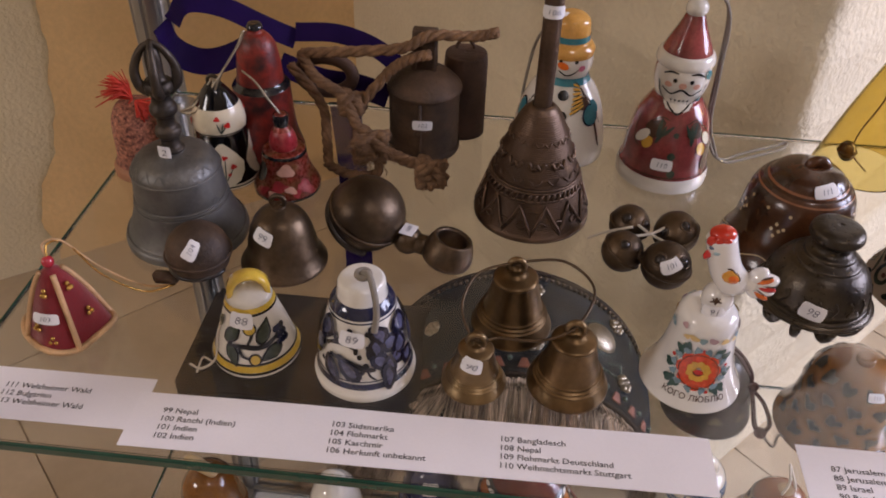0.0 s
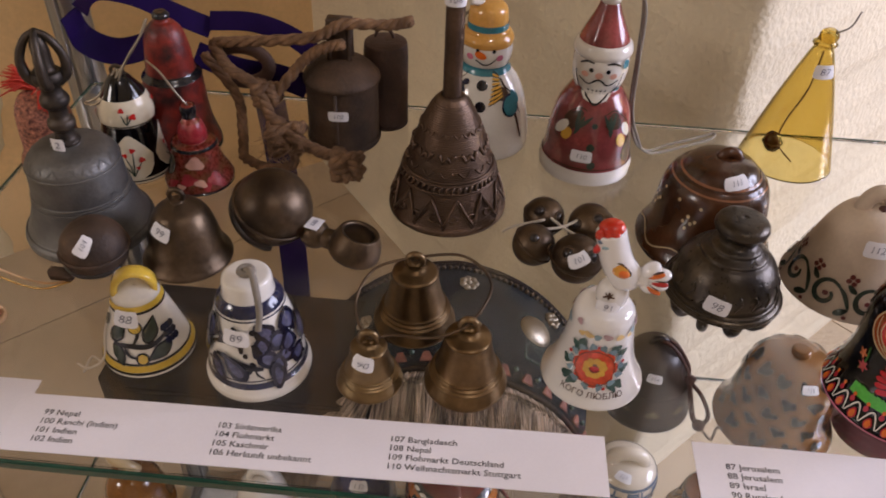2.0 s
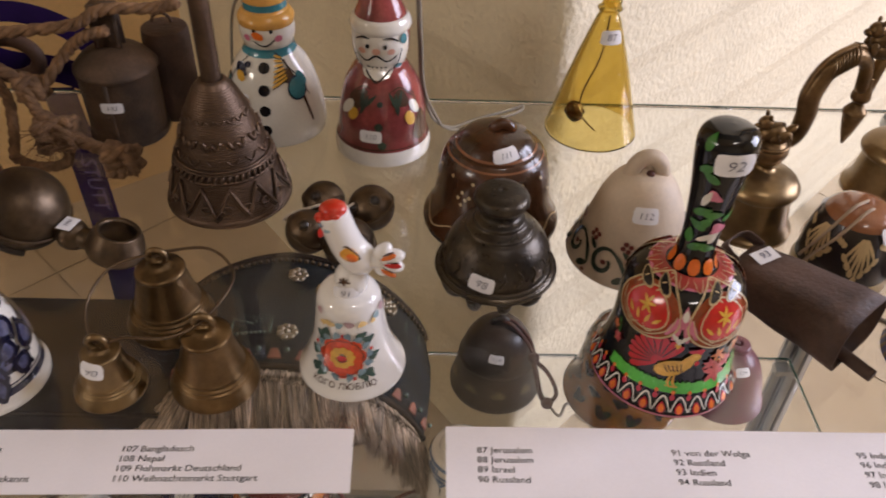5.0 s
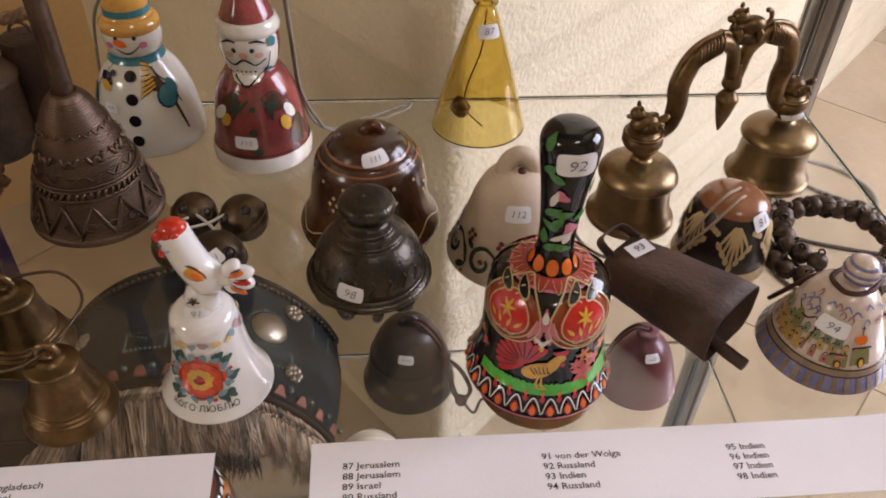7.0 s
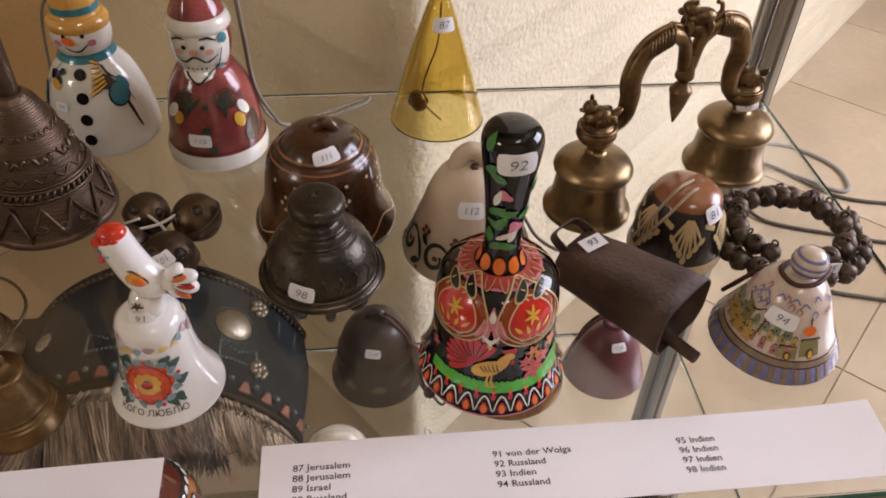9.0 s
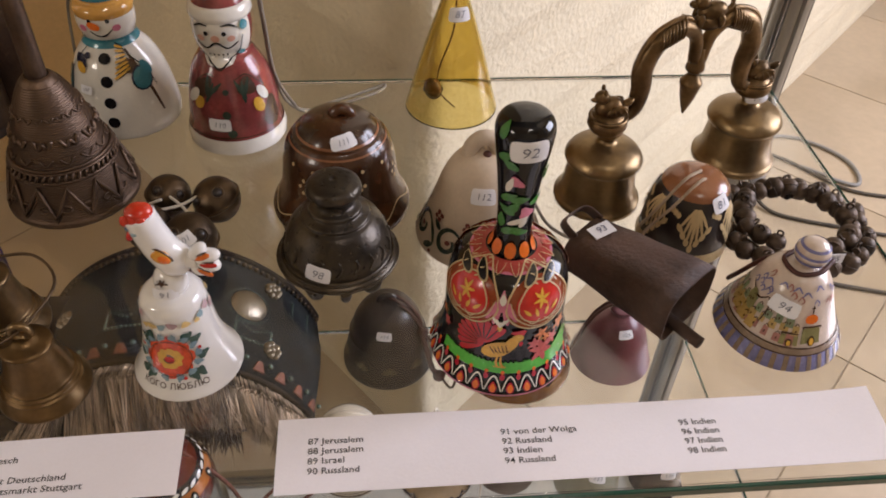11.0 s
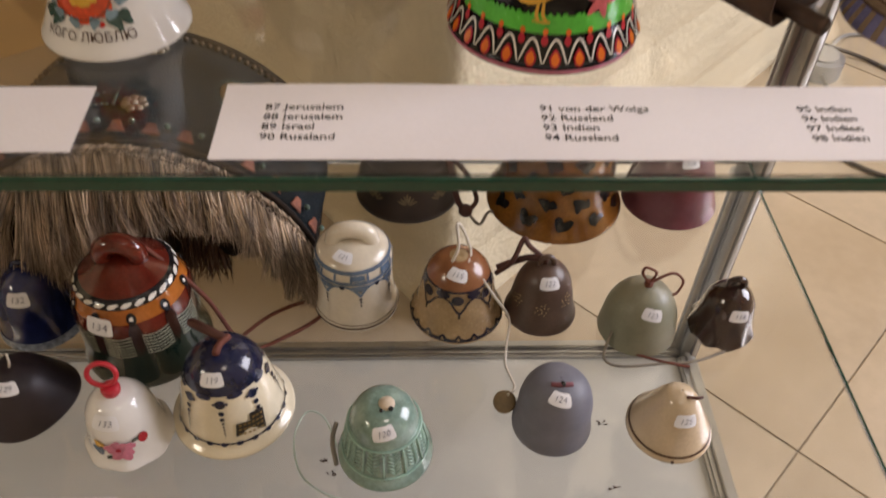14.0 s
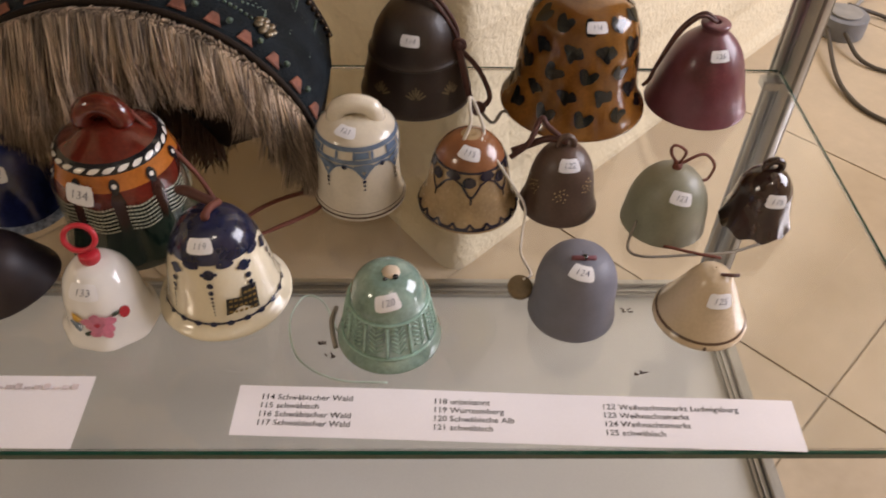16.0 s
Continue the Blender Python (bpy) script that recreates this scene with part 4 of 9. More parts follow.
# black and white floral bell
t, s, b = bell((-0.031, 0.535, TOP), "black bell with white panels and red painted flowers", [(1, 0), (0.99, 0.05), (0.92, 0.15), (0.84, 0.35), (0.78, 0.55), (0.8, 0.66), (0.72, 0.78), (0.5, 0.9), (0.25, 1.0), (0.02, 1.0)], 0.0224, 0.072, black_lacquer)
PAN = (17, 107, 197, 287)
paint(b, "painted_band", cream_glaze, "cream painted band", lambda m: s.band(m, 0.0415, 0.0595), lambda m: s.band(m, 0.0005, 0.004), *[(lambda m, a=a: s.blob(m, a, 0.0195, 0.0285, 0.034, 0, 0.0005, 0.55)) for a in PAN])
paint(b, "painted_line", black_paint, "thin black rings", lambda m: s.band(m, 0.0425, 0.0435, 0.0011), lambda m: s.band(m, 0.0022, 0.003, 0.0009))
paint(b, "painted_flower", red_paint, "small red flowers", *[(lambda m, a=a, z=z, w=w: s.blob(m, a, z, w, w * 0.9, 0, 0.0012, 0, 10, 0.25)) for p in PAN for a, z, w in ((p - 12, 0.022, 0.0034), (p + 3, 0.0255, 0.0038), (p + 17, 0.018, 0.0042), (p + 8, 0.0125, 0.0026))], *[(lambda m, a=a, z=z, w=w: s.blob(m, a, z, w, w * 0.9, 0, 0.0012, 0, 10, 0.25)) for p in (22, 112, 202, 292) for a, z, w in ((p - 6, 0.0545, 0.0036), (p + 14, 0.0498, 0.0042))])
paint(b, "painted_stem", green_paint, "thin dark stems", *[(lambda m, p=p, e=e, h=h: s.stroke(m, [(p - 1, 0.006), (p + e * 0.4, 0.006 + h * 0.5), (p + e, 0.006 + h)], 0.0009, 0.0009)) for p in PAN for e, h in ((-12, 0.0145), (3, 0.018), (17, 0.011), (-16, 0.008))], *[(lambda m, p=p, e=e: s.stroke(m, [(p, 0.0445), (p + e * 0.5, 0.0475), (p + e, 0.0515)], 0.0009, 0.0009)) for p in (22, 112, 202, 292) for e in (-7, 5, 14)])
part("loop", tube(ring_pts((0, 0, 0.0745), 0.004, 16, "y"), 0.0013, 8, closed=True, raw=True), bronze_dark, t)
cord(t, [(0, 0, 0.077), (-0.012, -0.008, 0.06), (-0.022, -0.01, 0.055), (-0.01, -0.012, 0.058), (0.006, 0.0, 0.08), (0.016, 0.008, 0.095), (0.02, 0.014, 0.105)], 0.0008, pewter, "cord", "silver metallic cord")
cord(t, [(0.001, 0, 0.077), (0.0, -0.006, 0.066), (0.009, -0.002, 0.084), (0.018, 0.01, 0.098), (0.021, 0.014, 0.106)], 0.0007, pewter, "cord")

# tall red lacquer bell and its small companion
t, s, b = bell((-0.010, 0.570, TOP), "tall chipped red lacquer bell with a black neck", [(1, 0), (0.98, 0.06), (0.86, 0.18), (0.8, 0.3), (0.76, 0.5), (0.74, 0.56), (0.62, 0.6), (0.56, 0.75), (0.46, 0.87), (0.3, 0.93), (0.19, 0.95), (0.17, 1.0), (0.02, 1.0)], 0.0272, 0.101, red_lacquer)
paint(b, "painted_ring", black_paint, "dark ring", lambda m: s.band(m, 0.056, 0.0605, 0.0004), lambda m: s.band(m, 0.098, 0.1035, 0.0006), lambda m: s.band(m, 0.0005, 0.004, 0.0004))
t, s, b = bell((0.015, 0.528, TOP), "small red and gold lacquered bell with a black top", [(1, 0), (1.0, 0.07), (0.84, 0.2), (0.72, 0.34), (0.66, 0.48), (0.6, 0.54), (0.4, 0.56), (0.4, 0.64), (0.32, 0.76), (0.2, 0.83), (0.17, 0.86), (0.2, 0.9), (0.18, 1.0), (0.02, 1.0)], 0.0232, 0.0575, M("red_gold_lacquer", "7d3226", 0.28, 0.25, var=0.4, scale=160, bump=0.12, second="7a5a34", amount=0.8))
paint(b, "painted_ring", black_paint, "black rim and top", lambda m: s.band(m, 0.0, 0.002, 0.0004), lambda m: s.band(m, 0.0485, 0.0572, 0.0006), lambda m: s.blob(m, -48, 0.018, 0.010, 0.016, 10, 0.0005), lambda m: s.band(m, 0.0285, 0.0305, 0.0005))
paint(b, "painted_dome", red_lacquer_bright, "crimson painted dome", lambda m: s.band(m, 0.0325, 0.0455, 0.0004), *[(lambda m, a=a, z=z, w=w: s.blob(m, a, z, w, w * 0.7, a, 0.0006, 0, 12, 0.25)) for a, z, w in ((2, 0.0105, 0.012), (52, 0.0085, 0.013), (30, 0.0065, 0.008), (-30, 0.007, 0.008))])
paint(b, "painted_face", skin_paint, "pale painted dabs", lambda m: s.blob(m, 16, 0.0215, 0.011, 0.0095, 0, 0.0006, wob=0.2), lambda m: s.blob(m, 22, 0.0085, 0.008, 0.005, 20, 0.0009, wob=0.2), lambda m: s.blob(m, -12, 0.006, 0.006, 0.004, 0, 0.0009, wob=0.2))
cord(t, [(0, 0, 0.057), (-0.006, 0, 0.066), (-0.016, 0.004, 0.078), (-0.026, 0.01, 0.082)], 0.0008, pewter, "cord")

# iron cow bells on a knotted rope
t, s, b = bell((0.105, 0.594, TOP), "cylindrical rusty iron cow bell with a strap loop, on a rope", [(0.98, 0), (1.02, 0.03), (1.02, 0.1), (0.98, 0.12), (0.98, 0.74), (1.03, 0.77), (1.03, 0.81), (0.94, 0.86), (0.7, 0.95), (0.45, 1.0), (0.25, 1.02), (0.02, 1.03)], 0.0268, 0.065, iron_rust, name="cow_bell")
bm = bmesh.new()
tube([(-0.0065, -0.004, 0.061), (-0.0065, -0.004, 0.09), (-0.005, -0.004, 0.094), (0.005, -0.004, 0.094), (0.0065, -0.004, 0.09), (0.0065, -0.004, 0.061)], 0.0016, 6, 4, bm=bm)
box(bm, -0.0088, 0.0088, -0.005, -0.003, 0.062, 0.093, 0.0005)
box(bm, -0.0088, 0.0088, 0.003, 0.005, 0.062, 0.093, 0.0005)
box(bm, -0.0088, 0.0088, -0.005, 0.005, 0.0932, 0.095, 0.0005)
part("strap_loop", bm, iron_rust, t, "riveted iron strap loop")
bm = bmesh.new()
ball(bm, s.point(-5, s.at(0.025), 0), 0.0022, 1, 10)
box(bm, -0.0012, 0.0012, -0.0278, -0.0262, 0.002, 0.05)
part("rivet", bm, iron_rust, b)
sticker(t, s, "102", 4, 0.0340, 0.0135, 0.0078, off=0.0018)
t, s, b = bell((0.133, 0.622, TOP), "narrow dark iron cow bell hanging behind another", [(1, 0), (1.0, 0.5), (0.98, 0.93), (0.8, 1.0), (0.02, 1.0)], 0.0165, 0.067, iron_brown, name="cow_bell")
part("loop", tube(ring_pts((-0.001, 0, 0.07), 0.0065, 18, "y", 0, math.pi), 0.0012, 8, raw=True), iron_brown, t)
sticker(t, s, "", -42, 0.052, 0.007, 0.006)


def rope(parent, pts, r=0.0042, n=10, name="rope"):
    """A three-strand twisted rope along the points."""
    p = curve_pts(pts, n)
    bm = bmesh.new()
    for k in range(3):
        q = []
        for i, c in enumerate(p):
            d = (p[min(i + 1, len(p) - 1)] - p[max(i - 1, 0)]).normalized()
            u = d.cross(Vector((0.2, 0.3, 0.93))).normalized()
            v = u.cross(d)
            a = i * 0.75 + k * math.tau / 3
            q.append(c + (u * math.cos(a) + v * math.sin(a)) * r * 0.5)
        tube(q, r * 0.58, 6, bm=bm, raw=True)
    return part(name, bm, rope_mat, parent)


t = thing("rope", (0.09, 0.59, TOP), "knotted brown hemp rope strung with iron cow bells", "rope")
rope(t, [(-0.075, 0.0, 0.072), (-0.04, -0.005, 0.078), (0.0, -0.01, 0.086), (0.02, -0.006, 0.095), (0.05, -0.002, 0.095), (0.066, 0.0, 0.098)], 0.0040, name="rope_length")
rope(t, [(-0.075, 0.0, 0.072), (-0.062, -0.012, 0.06), (-0.04, -0.02, 0.05), (-0.03, -0.03, 0.034), (-0.018, -0.038, 0.022)], 0.0042, name="rope_length")
rope(t, [(-0.018, -0.035, 0.022), (0.006, -0.04, 0.014), (0.022, -0.045, 0.012), (0.03, -0.06, 0.006)], 0.0045, name="rope_length")
rope(t, [(-0.05, -0.04, 0.004), (-0.03, -0.05, 0.004), (-0.012, -0.045, 0.006), (-0.02, -0.03, 0.02)], 0.0036, name="rope_length")
rope(t, [(-0.085, 0.005, 0.06), (-0.06, -0.008, 0.036), (-0.055, -0.02, 0.016), (-0.05, -0.04, 0.004)], 0.0038, name="rope_length")
rope(t, [(-0.03, -0.018, 0.042), (-0.01, -0.01, 0.066), (0.005, -0.01, 0.078), (0.02, -0.008, 0.082)], 0.004, name="rope_length")
rnd = random.Random(8)
for c, k in (((-0.02, -0.036, 0.022), 0.016), ((0.026, -0.052, 0.013), 0.013), ((-0.036, -0.018, 0.045), 0.010)):
    pts = []
    for i in range(14):
        a = i * 2.1
        pts.append(Vector(c) + Vector((math.cos(a) * k * 0.75, math.sin(a * 1.3) * k * 0.6, math.sin(a * 0.9 + 1) * k * 0.62)))
    rope(t, pts, 0.0042, 7, "knot")
bm = bmesh.new()
for i in range(46):
    o = Vector((-0.016, -0.05, 0.024)) + Vector((rnd.gauss(0, 0.005), rnd.gauss(0, 0.002), rnd.gauss(0, 0.006)))
    q = Vector((rnd.gauss(0, 1), rnd.gauss(-0.4, 0.5), rnd.gauss(-0.2, 0.8))).normalized()
    tube([o, o + q * 0.006 + Vector((0.002, 0, 0)), o + q * 0.013 + Vector((0, 0, -0.003))], 0.0003, 3, 3, bm=bm)
tagged(part("frayed_fibre", bm, rope_mat, t), kind="stuff")
part("iron_ring", tube(ring_pts((-0.06, 0.012, 0.05), 0.02, 28, "y", ry=0.014), 0.005, 10, closed=True, raw=True), iron_brown, t, "dark iron ring")


def ribbon(parent, pts, w, mat, name="ribbon", twist=0.0, lean=(0, 0, 1)):
    p = curve_pts(pts, 10)
    bm = bmesh.new()
    rows = []
    for i, c in enumerate(p):
        d = (p[min(i + 1, len(p) - 1)] - p[max(i - 1, 0)]).normalized()
        up = Vector(lean)
        sd = (Matrix.Rotation(twist * i / len(p), 3, d) @ (up - d * up.dot(d)).normalized()) * w / 2
        nn = d.cross(sd).normalized() * 0.0003
        rows.append([bm.verts.new(c + sd + nn), bm.verts.new(c - sd + nn), bm.verts.new(c - sd - nn), bm.verts.new(c + sd - nn)])
    for a, b in zip(rows, rows[1:]):
        for j in range(4):
            bm.faces.new((a[j], a[(j + 1) % 4], b[(j + 1) % 4], b[j]))
    return part(name, bm, mat, parent, "", True)


t = thing("ribbon", (0.0, 0.6, TOP), "purple satin ribbon with pale lettering draped behind the bells", "ribbon")
ribbon(t, [(-0.080, -0.004, 0.086), (-0.070, 0.004, 0.098), (-0.046, 0.010, 0.094), (-0.018, 0.014, 0.080), (0.004, 0.020, 0.068)], 0.015, ribbon_mat, "ribbon_loop", lean=(0.1, 0.6, 0.8))
ribbon(t, [(-0.088, -0.004, 0.084), (-0.084, 0.000, 0.062), (-0.066, 0.008, 0.050), (-0.042, 0.012, 0.056), (-0.020, 0.016, 0.072)], 0.020, ribbon_mat, "ribbon_loop", lean=(0.1, 0.6, 0.8))
rb = ribbon(t, [(0.004, 0.020, 0.074), (0.036, 0.022, 0.074), (0.066, 0.018, 0.066), (0.090, 0.012, 0.050)], 0.014, ribbon_mat, "ribbon_end", lean=(0.1, 0.6, 0.8))
ribbon(t, [(-0.01, 0.018, 0.048), (0.02, 0.020, 0.036), (0.05, 0.018, 0.034), (0.075, 0.012, 0.030)], 0.018, ribbon_mat, "ribbon_end", lean=(0.1, 0.6, 0.8))
hang = thing("ribbon", (0.037, 0.644, LOW + 0.10), "purple satin ribbon with vertical lettering hanging down inside the case", "ribbon")
ribbon(hang, [(-0.006, 0.008, 0.19), (-0.002, 0.009, 0.12), (0.0, 0.008, 0.0), (0.0, 0.0, -0.098)], 0.026, ribbon_mat, "ribbon_length", lean=(1, 0, 0))
v, f = text_mesh("STUTT", 0.02, 0, "CENTER")
bm = bmesh.new()
vs = [bm.verts.new((y * 0.9, 0.0015 + 0.0, 0.095 - x * 0.9)) for x, y in v]
for q in f:
    bm.faces.new([vs[i] for i in q])
for q in bm.verts:
    q.co.y = 0.0078
part("lettering", bm, M("faded_lilac_print", "5b4a7a", 0.6, bump=0), hang, "faded pale lettering", True)

# tall cast brass hand bell with a long handle
t, s, b = bell((0.189, 0.523, TOP), "tall brown cast brass hand bell with wirework relief", [(1, 0), (1.0, 0.03), (0.95, 0.07), (0.85, 0.2), (0.75, 0.35), (0.66, 0.5), (0.55, 0.66), (0.44, 0.8), (0.33, 0.91), (0.23, 0.98), (0.17, 1.0)], 0.0397, 0.083, filigree, thick=0.0025)
bm = bmesh.new()
z = 0.0045
while z < 0.079:
    tube([s.point(a, s.at(z), 0) for a in range(0, 360, 8)], 0.00042, 4, bm=bm, closed=True, raw=True)
    z += 0.0013
tagged(part("wire_winding", bm, filigree, b, "fine wound-wire ridges"), kind="stuff")
bm = bmesh.new()
for z in (0.0275, 0.0325, 0.0345):
    tube([s.point(a, s.at(z), 0.0008 + 0.0004 * (i % 2)) for i, a in enumerate(range(0, 360, 5))], 0.0012, 5, bm=bm, closed=True, raw=True)
for i in range(48):
    a = i * 7.5
    tube([s.point(a, s.at(0.0280), 0.0014), s.point(a + 3.7, s.at(0.0322), 0.0014)], 0.0011, 5, 2, bm=bm)
part("plait_relief", bm, filigree, b, "plaited relief band")
bm = bmesh.new()
zig = []
for i in range(96):
    k = i % 8
    zig.append(s.point(i * 3.75, s.at(0.0065 + 0.0175 * (k if k < 4 else 8 - k) / 4), 0.0012))
tube(zig, 0.0012, 5, bm=bm, closed=True, raw=True)
tube([Vector((p.x, p.y, max(p.z - 0.0035, 0.004))) * 1.0 for p in zig], 0.0008, 5, bm=bm, closed=True, raw=True)
for i in range(18):
    a = i * 20 + 10
    tube([s.point(a + 5 * math.cos(q), s.at(0.0115 + 0.002 * math.sin(q)), 0.0008) for q in (0, 1, 2, 3, 4, 5, 6)], 0.0008, 4, 2, bm=bm)
for i in range(14):
    a = i * 360 / 14
    tube([s.point(a - 9, s.at(0.041), 0.0006), s.point(a, s.at(0.0375), 0.0006), s.point(a + 9, s.at(0.041), 0.0006)], 0.0007, 5, 4, bm=bm)
for i in range(10):
    a = i * 36
    tube([s.point(a - 13, s.at(0.052), 0.0006), s.point(a - 6, s.at(0.0475), 0.0006), s.point(a, s.at(0.0505), 0.0006), s.point(a + 6, s.at(0.0475), 0.0006), s.point(a + 13, s.at(0.052), 0.0010)], 0.0013, 5, 4, bm=bm)
    ball(bm, s.point(a, s.at(0.05), 0.0006), 0.0016, seg=8)
for i in range(20):
    tube([s.point(i * 18 - 8, s.at(0.064), 0.0006), s.point(i * 18, s.at(0.0615), 0.0006), s.point(i * 18 + 8, s.at(0.064), 0.0006)], 0.0007, 5, 3, bm=bm)
part("zigzag_relief", bm, filigree, b, "zigzag and scroll relief")
hb = Surf([(1.05, 0), (0.95, 0.04), (0.95, 0.9), (1.1, 0.94), (1.1, 0.98), (0.1, 1.0)], 0.0062, 0.079).body(0, 20)
for v in hb.verts:
    v.co.z += 0.081
part("handle", hb, filigree, t, "long straight brass handle")
hs = Surf([(1, 0), (1, 1)], 1, 1)
hs.p = [Vector((0.0064, 0.1 + 0.004 * i, 0)) for i in range(16)]
hs.len = [0.004 * i for i in range(16)]
sticker(t, hs, "106", 0, 0.146, 0.0125, 0.008)

# snowman bell
def lift(bm, z, x=0.0, y=0.0):
    for v in bm.verts:
        v.co += Vector((x, y, z))
    return bm


t, s, b = bell((0.2068, 0.610, TOP), "glazed white ceramic snowman bell with yellow hat", [(1, 0), (1.02, 0.06), (0.99, 0.16), (0.88, 0.34), (0.73, 0.47), (0.54, 0.56), (0.47, 0.6), (0.47, 0.62), (0.52, 0.67), (0.53, 0.74), (0.47, 0.82), (0.22, 0.88), (0.02, 0.9)], 0.0385, 0.115, white_glaze, rz=-4)
t.scale = (0.91, 0.91, 0.91)
hat = part("hat", lift(Surf([(1.0, 0), (1.02, 0.14), (0.9, 0.26), (0.78, 0.32), (0.76, 0.6), (0.68, 0.85), (0.4, 0.98), (0.02, 1.0)], 0.0205, 0.032).body(0, 32), 0.0875), hat_yellow, t, "honey-yellow glazed hat")
hs = Surf([(1.0, 0), (1.02, 0.14), (0.9, 0.26), (0.78, 0.32), (0.76, 0.6), (0.68, 0.85), (0.4, 0.98), (0.02, 1.0)], 0.0205, 0.032)
paint(hat, "hat_band", teal_paint, "teal hat band", lambda m: lift(hs.band(m, 0.0115, 0.0165, 0.0003), 0.0875))
paint(b, "scarf", teal_paint, "teal painted scarf", lambda m: s.band(m, 0.0655, 0.072, 0.0005))
paint(b, "button", black_paint, "black painted buttons", *[(lambda m, z=z: s.blob(m, 2, z, 0.0085, 0.0085)) for z in (0.06, 0.0455, 0.0305, 0.0155)])
paint(b, "eye", black_paint, "", lambda m: s.blob(m, -13, 0.0868, 0.0028, 0.0032), lambda m: s.blob(m, 22, 0.0868, 0.0028, 0.0032), lambda m: s.stroke(m, [(-16, 0.0795), (0, 0.0758), (14, 0.0765), (28, 0.0805)], 0.0012))
paint(b, "nose", orange_paint, "orange-red nose", lambda m: s.blob(m, -6, 0.0835, 0.009, 0.0058, 20, 0.0009))
paint(b, "cheek", pink_paint, "", lambda m: s.blob(m, -30, 0.081, 0.006, 0.005), lambda m: s.blob(m, 36, 0.081, 0.006, 0.005))
paint(b, "broom", brown_paint, "painted straw broom", lambda m: s.stroke(m, [(40, 0.064), (52, 0.04), (60, 0.016)], 0.0026), lambda m: s.blob(m, 34, 0.0545, 0.010, 0.014, -40, 0.0005))
paint(b, "broom_straw", gold_paint, "", *[(lambda m, k=k: s.stroke(m, [(36, 0.0530 + k * 0.0020), (13 + k * 1.6, 0.0475 + k * 0.0033)], 0.0021, 0.0008)) for k in range(7)])
paint(b, "painted_outline", black_paint, "thin dark outlines", *[(lambda m, k=k: s.stroke(m, [(36, 0.0521 + k * 0.0020), (13 + k * 1.6, 0.0461 + k * 0.0033)], 0.0007, 0.0011)) for k in range(8)], lambda m: s.stroke(m, [(34, 0.067), (42, 0.060), (56, 0.050), (62, 0.036)], 0.0008, 0.0006), lambda m: s.stroke(m, [(-34, 0.067), (-50, 0.056), (-58, 0.044)], 0.0008, 0.0006))
paint(b, "mitten", teal_paint, "teal painted mitten", lambda m: s.blob(m, 47, 0.0445, 0.0135, 0.016, 10, 0.001), lambda m: s.blob(m, 57, 0.05, 0.007, 0.012, -20, 0.001), lambda m: s.blob(m, -66, 0.04, 0.012, 0.019, -10, 0.0006))
paint(b, "mitten_edge", navy_paint, "", lambda m: s.blob(m, 47, 0.0445, 0.016, 0.0185, 10, 0.0007), lambda m: s.blob(m, -66, 0.04, 0.0145, 0.022, -10, 0.0004))
paint(b, "painted_bird", navy_paint, "small painted bird", lambda m: s.blob(m, -40, 0.0570, 0.015, 0.0085, 25, 0.0005, 0.5), lambda m: s.blob(m, -29, 0.0605, 0.0055, 0.005, 0, 0.0006))
paint(b, "bird_breast", gold_paint, "", lambda m: s.blob(m, -36, 0.0525, 0.010, 0.0065, 30, 0.0008))
cord(t, [(-0.004, -0.004, 0.118), (-0.012, -0.012, 0.121), (-0.008, -0.005, 0.119)], 0.0022, string_white, "cord_knot")
cord(t, [(-0.006, 0, 0.118), (-0.024, 0.004, 0.095), (-0.031, 0.005, 0.06), (-0.033, 0.006, 0.028), (-0.03, 0.01, 0.003)], 0.0012, string_grey, "cord")
sticker(t, s, "109", -26, 0.0385, 0.01, 0.0065)

# Santa bell
t, s, b = bell((0.285, 0.587, TOP), "glazed red and white ceramic Santa bell with cord", [(1, 0), (1.01, 0.05), (0.95, 0.12), (0.9, 0.25), (0.78, 0.4), (0.58, 0.5), (0.48, 0.53), (0.54, 0.58), (0.58, 0.65), (0.56, 0.72), (0.45, 0.75), (0.02, 0.76)], 0.0325, 0.122, santa_red, rz=-6)
paint(b, "hem", white_glaze, "white glazed hem", lambda m: s.band(m, 0.0, 0.0105, 0.0006))
paint(b, "face", white_glaze, "pale painted bearded face", lambda m: s.band(m, 0.066, 0.09, 0.0004, a0=-75, a1=75), lambda m: s.blob(m, 0, 0.066, 0.02, 0.018, 0, 0.0009))
paint(b, "eye", black_paint, "", *[(lambda m, a=a: s.blob(m, a, 0.0825, 0.0028, 0.003, 0, 0.0012)) for a in (-16, 16)], lambda m: s.stroke(m, [(-42, 0.0855), (-28, 0.0875), (-12, 0.0872)], 0.0012, 0.0011), lambda m: s.stroke(m, [(12, 0.0872), (28, 0.0875), (42, 0.0855)], 0.0012, 0.0011), lambda m: s.stroke(m, [(-40, 0.076), (-20, 0.0725), (0, 0.0765), (20, 0.0725), (40, 0.076)], 0.0013, 0.0012), lambda m: s.stroke(m, [(-50, 0.08), (-40, 0.068), (-12, 0.0605), (0, 0.058), (12, 0.0605), (40, 0.068), (50, 0.08)], 0.0012, 0.0012))
paint(b, "nose", skin_paint, "", lambda m: s.blob(m, 0, 0.0795, 0.005, 0.0045, 0, 0.0014), lambda m: s.blob(m, -28, 0.079, 0.005, 0.004, 0, 0.0011), lambda m: s.blob(m, 28, 0.079, 0.005, 0.004, 0, 0.0011))
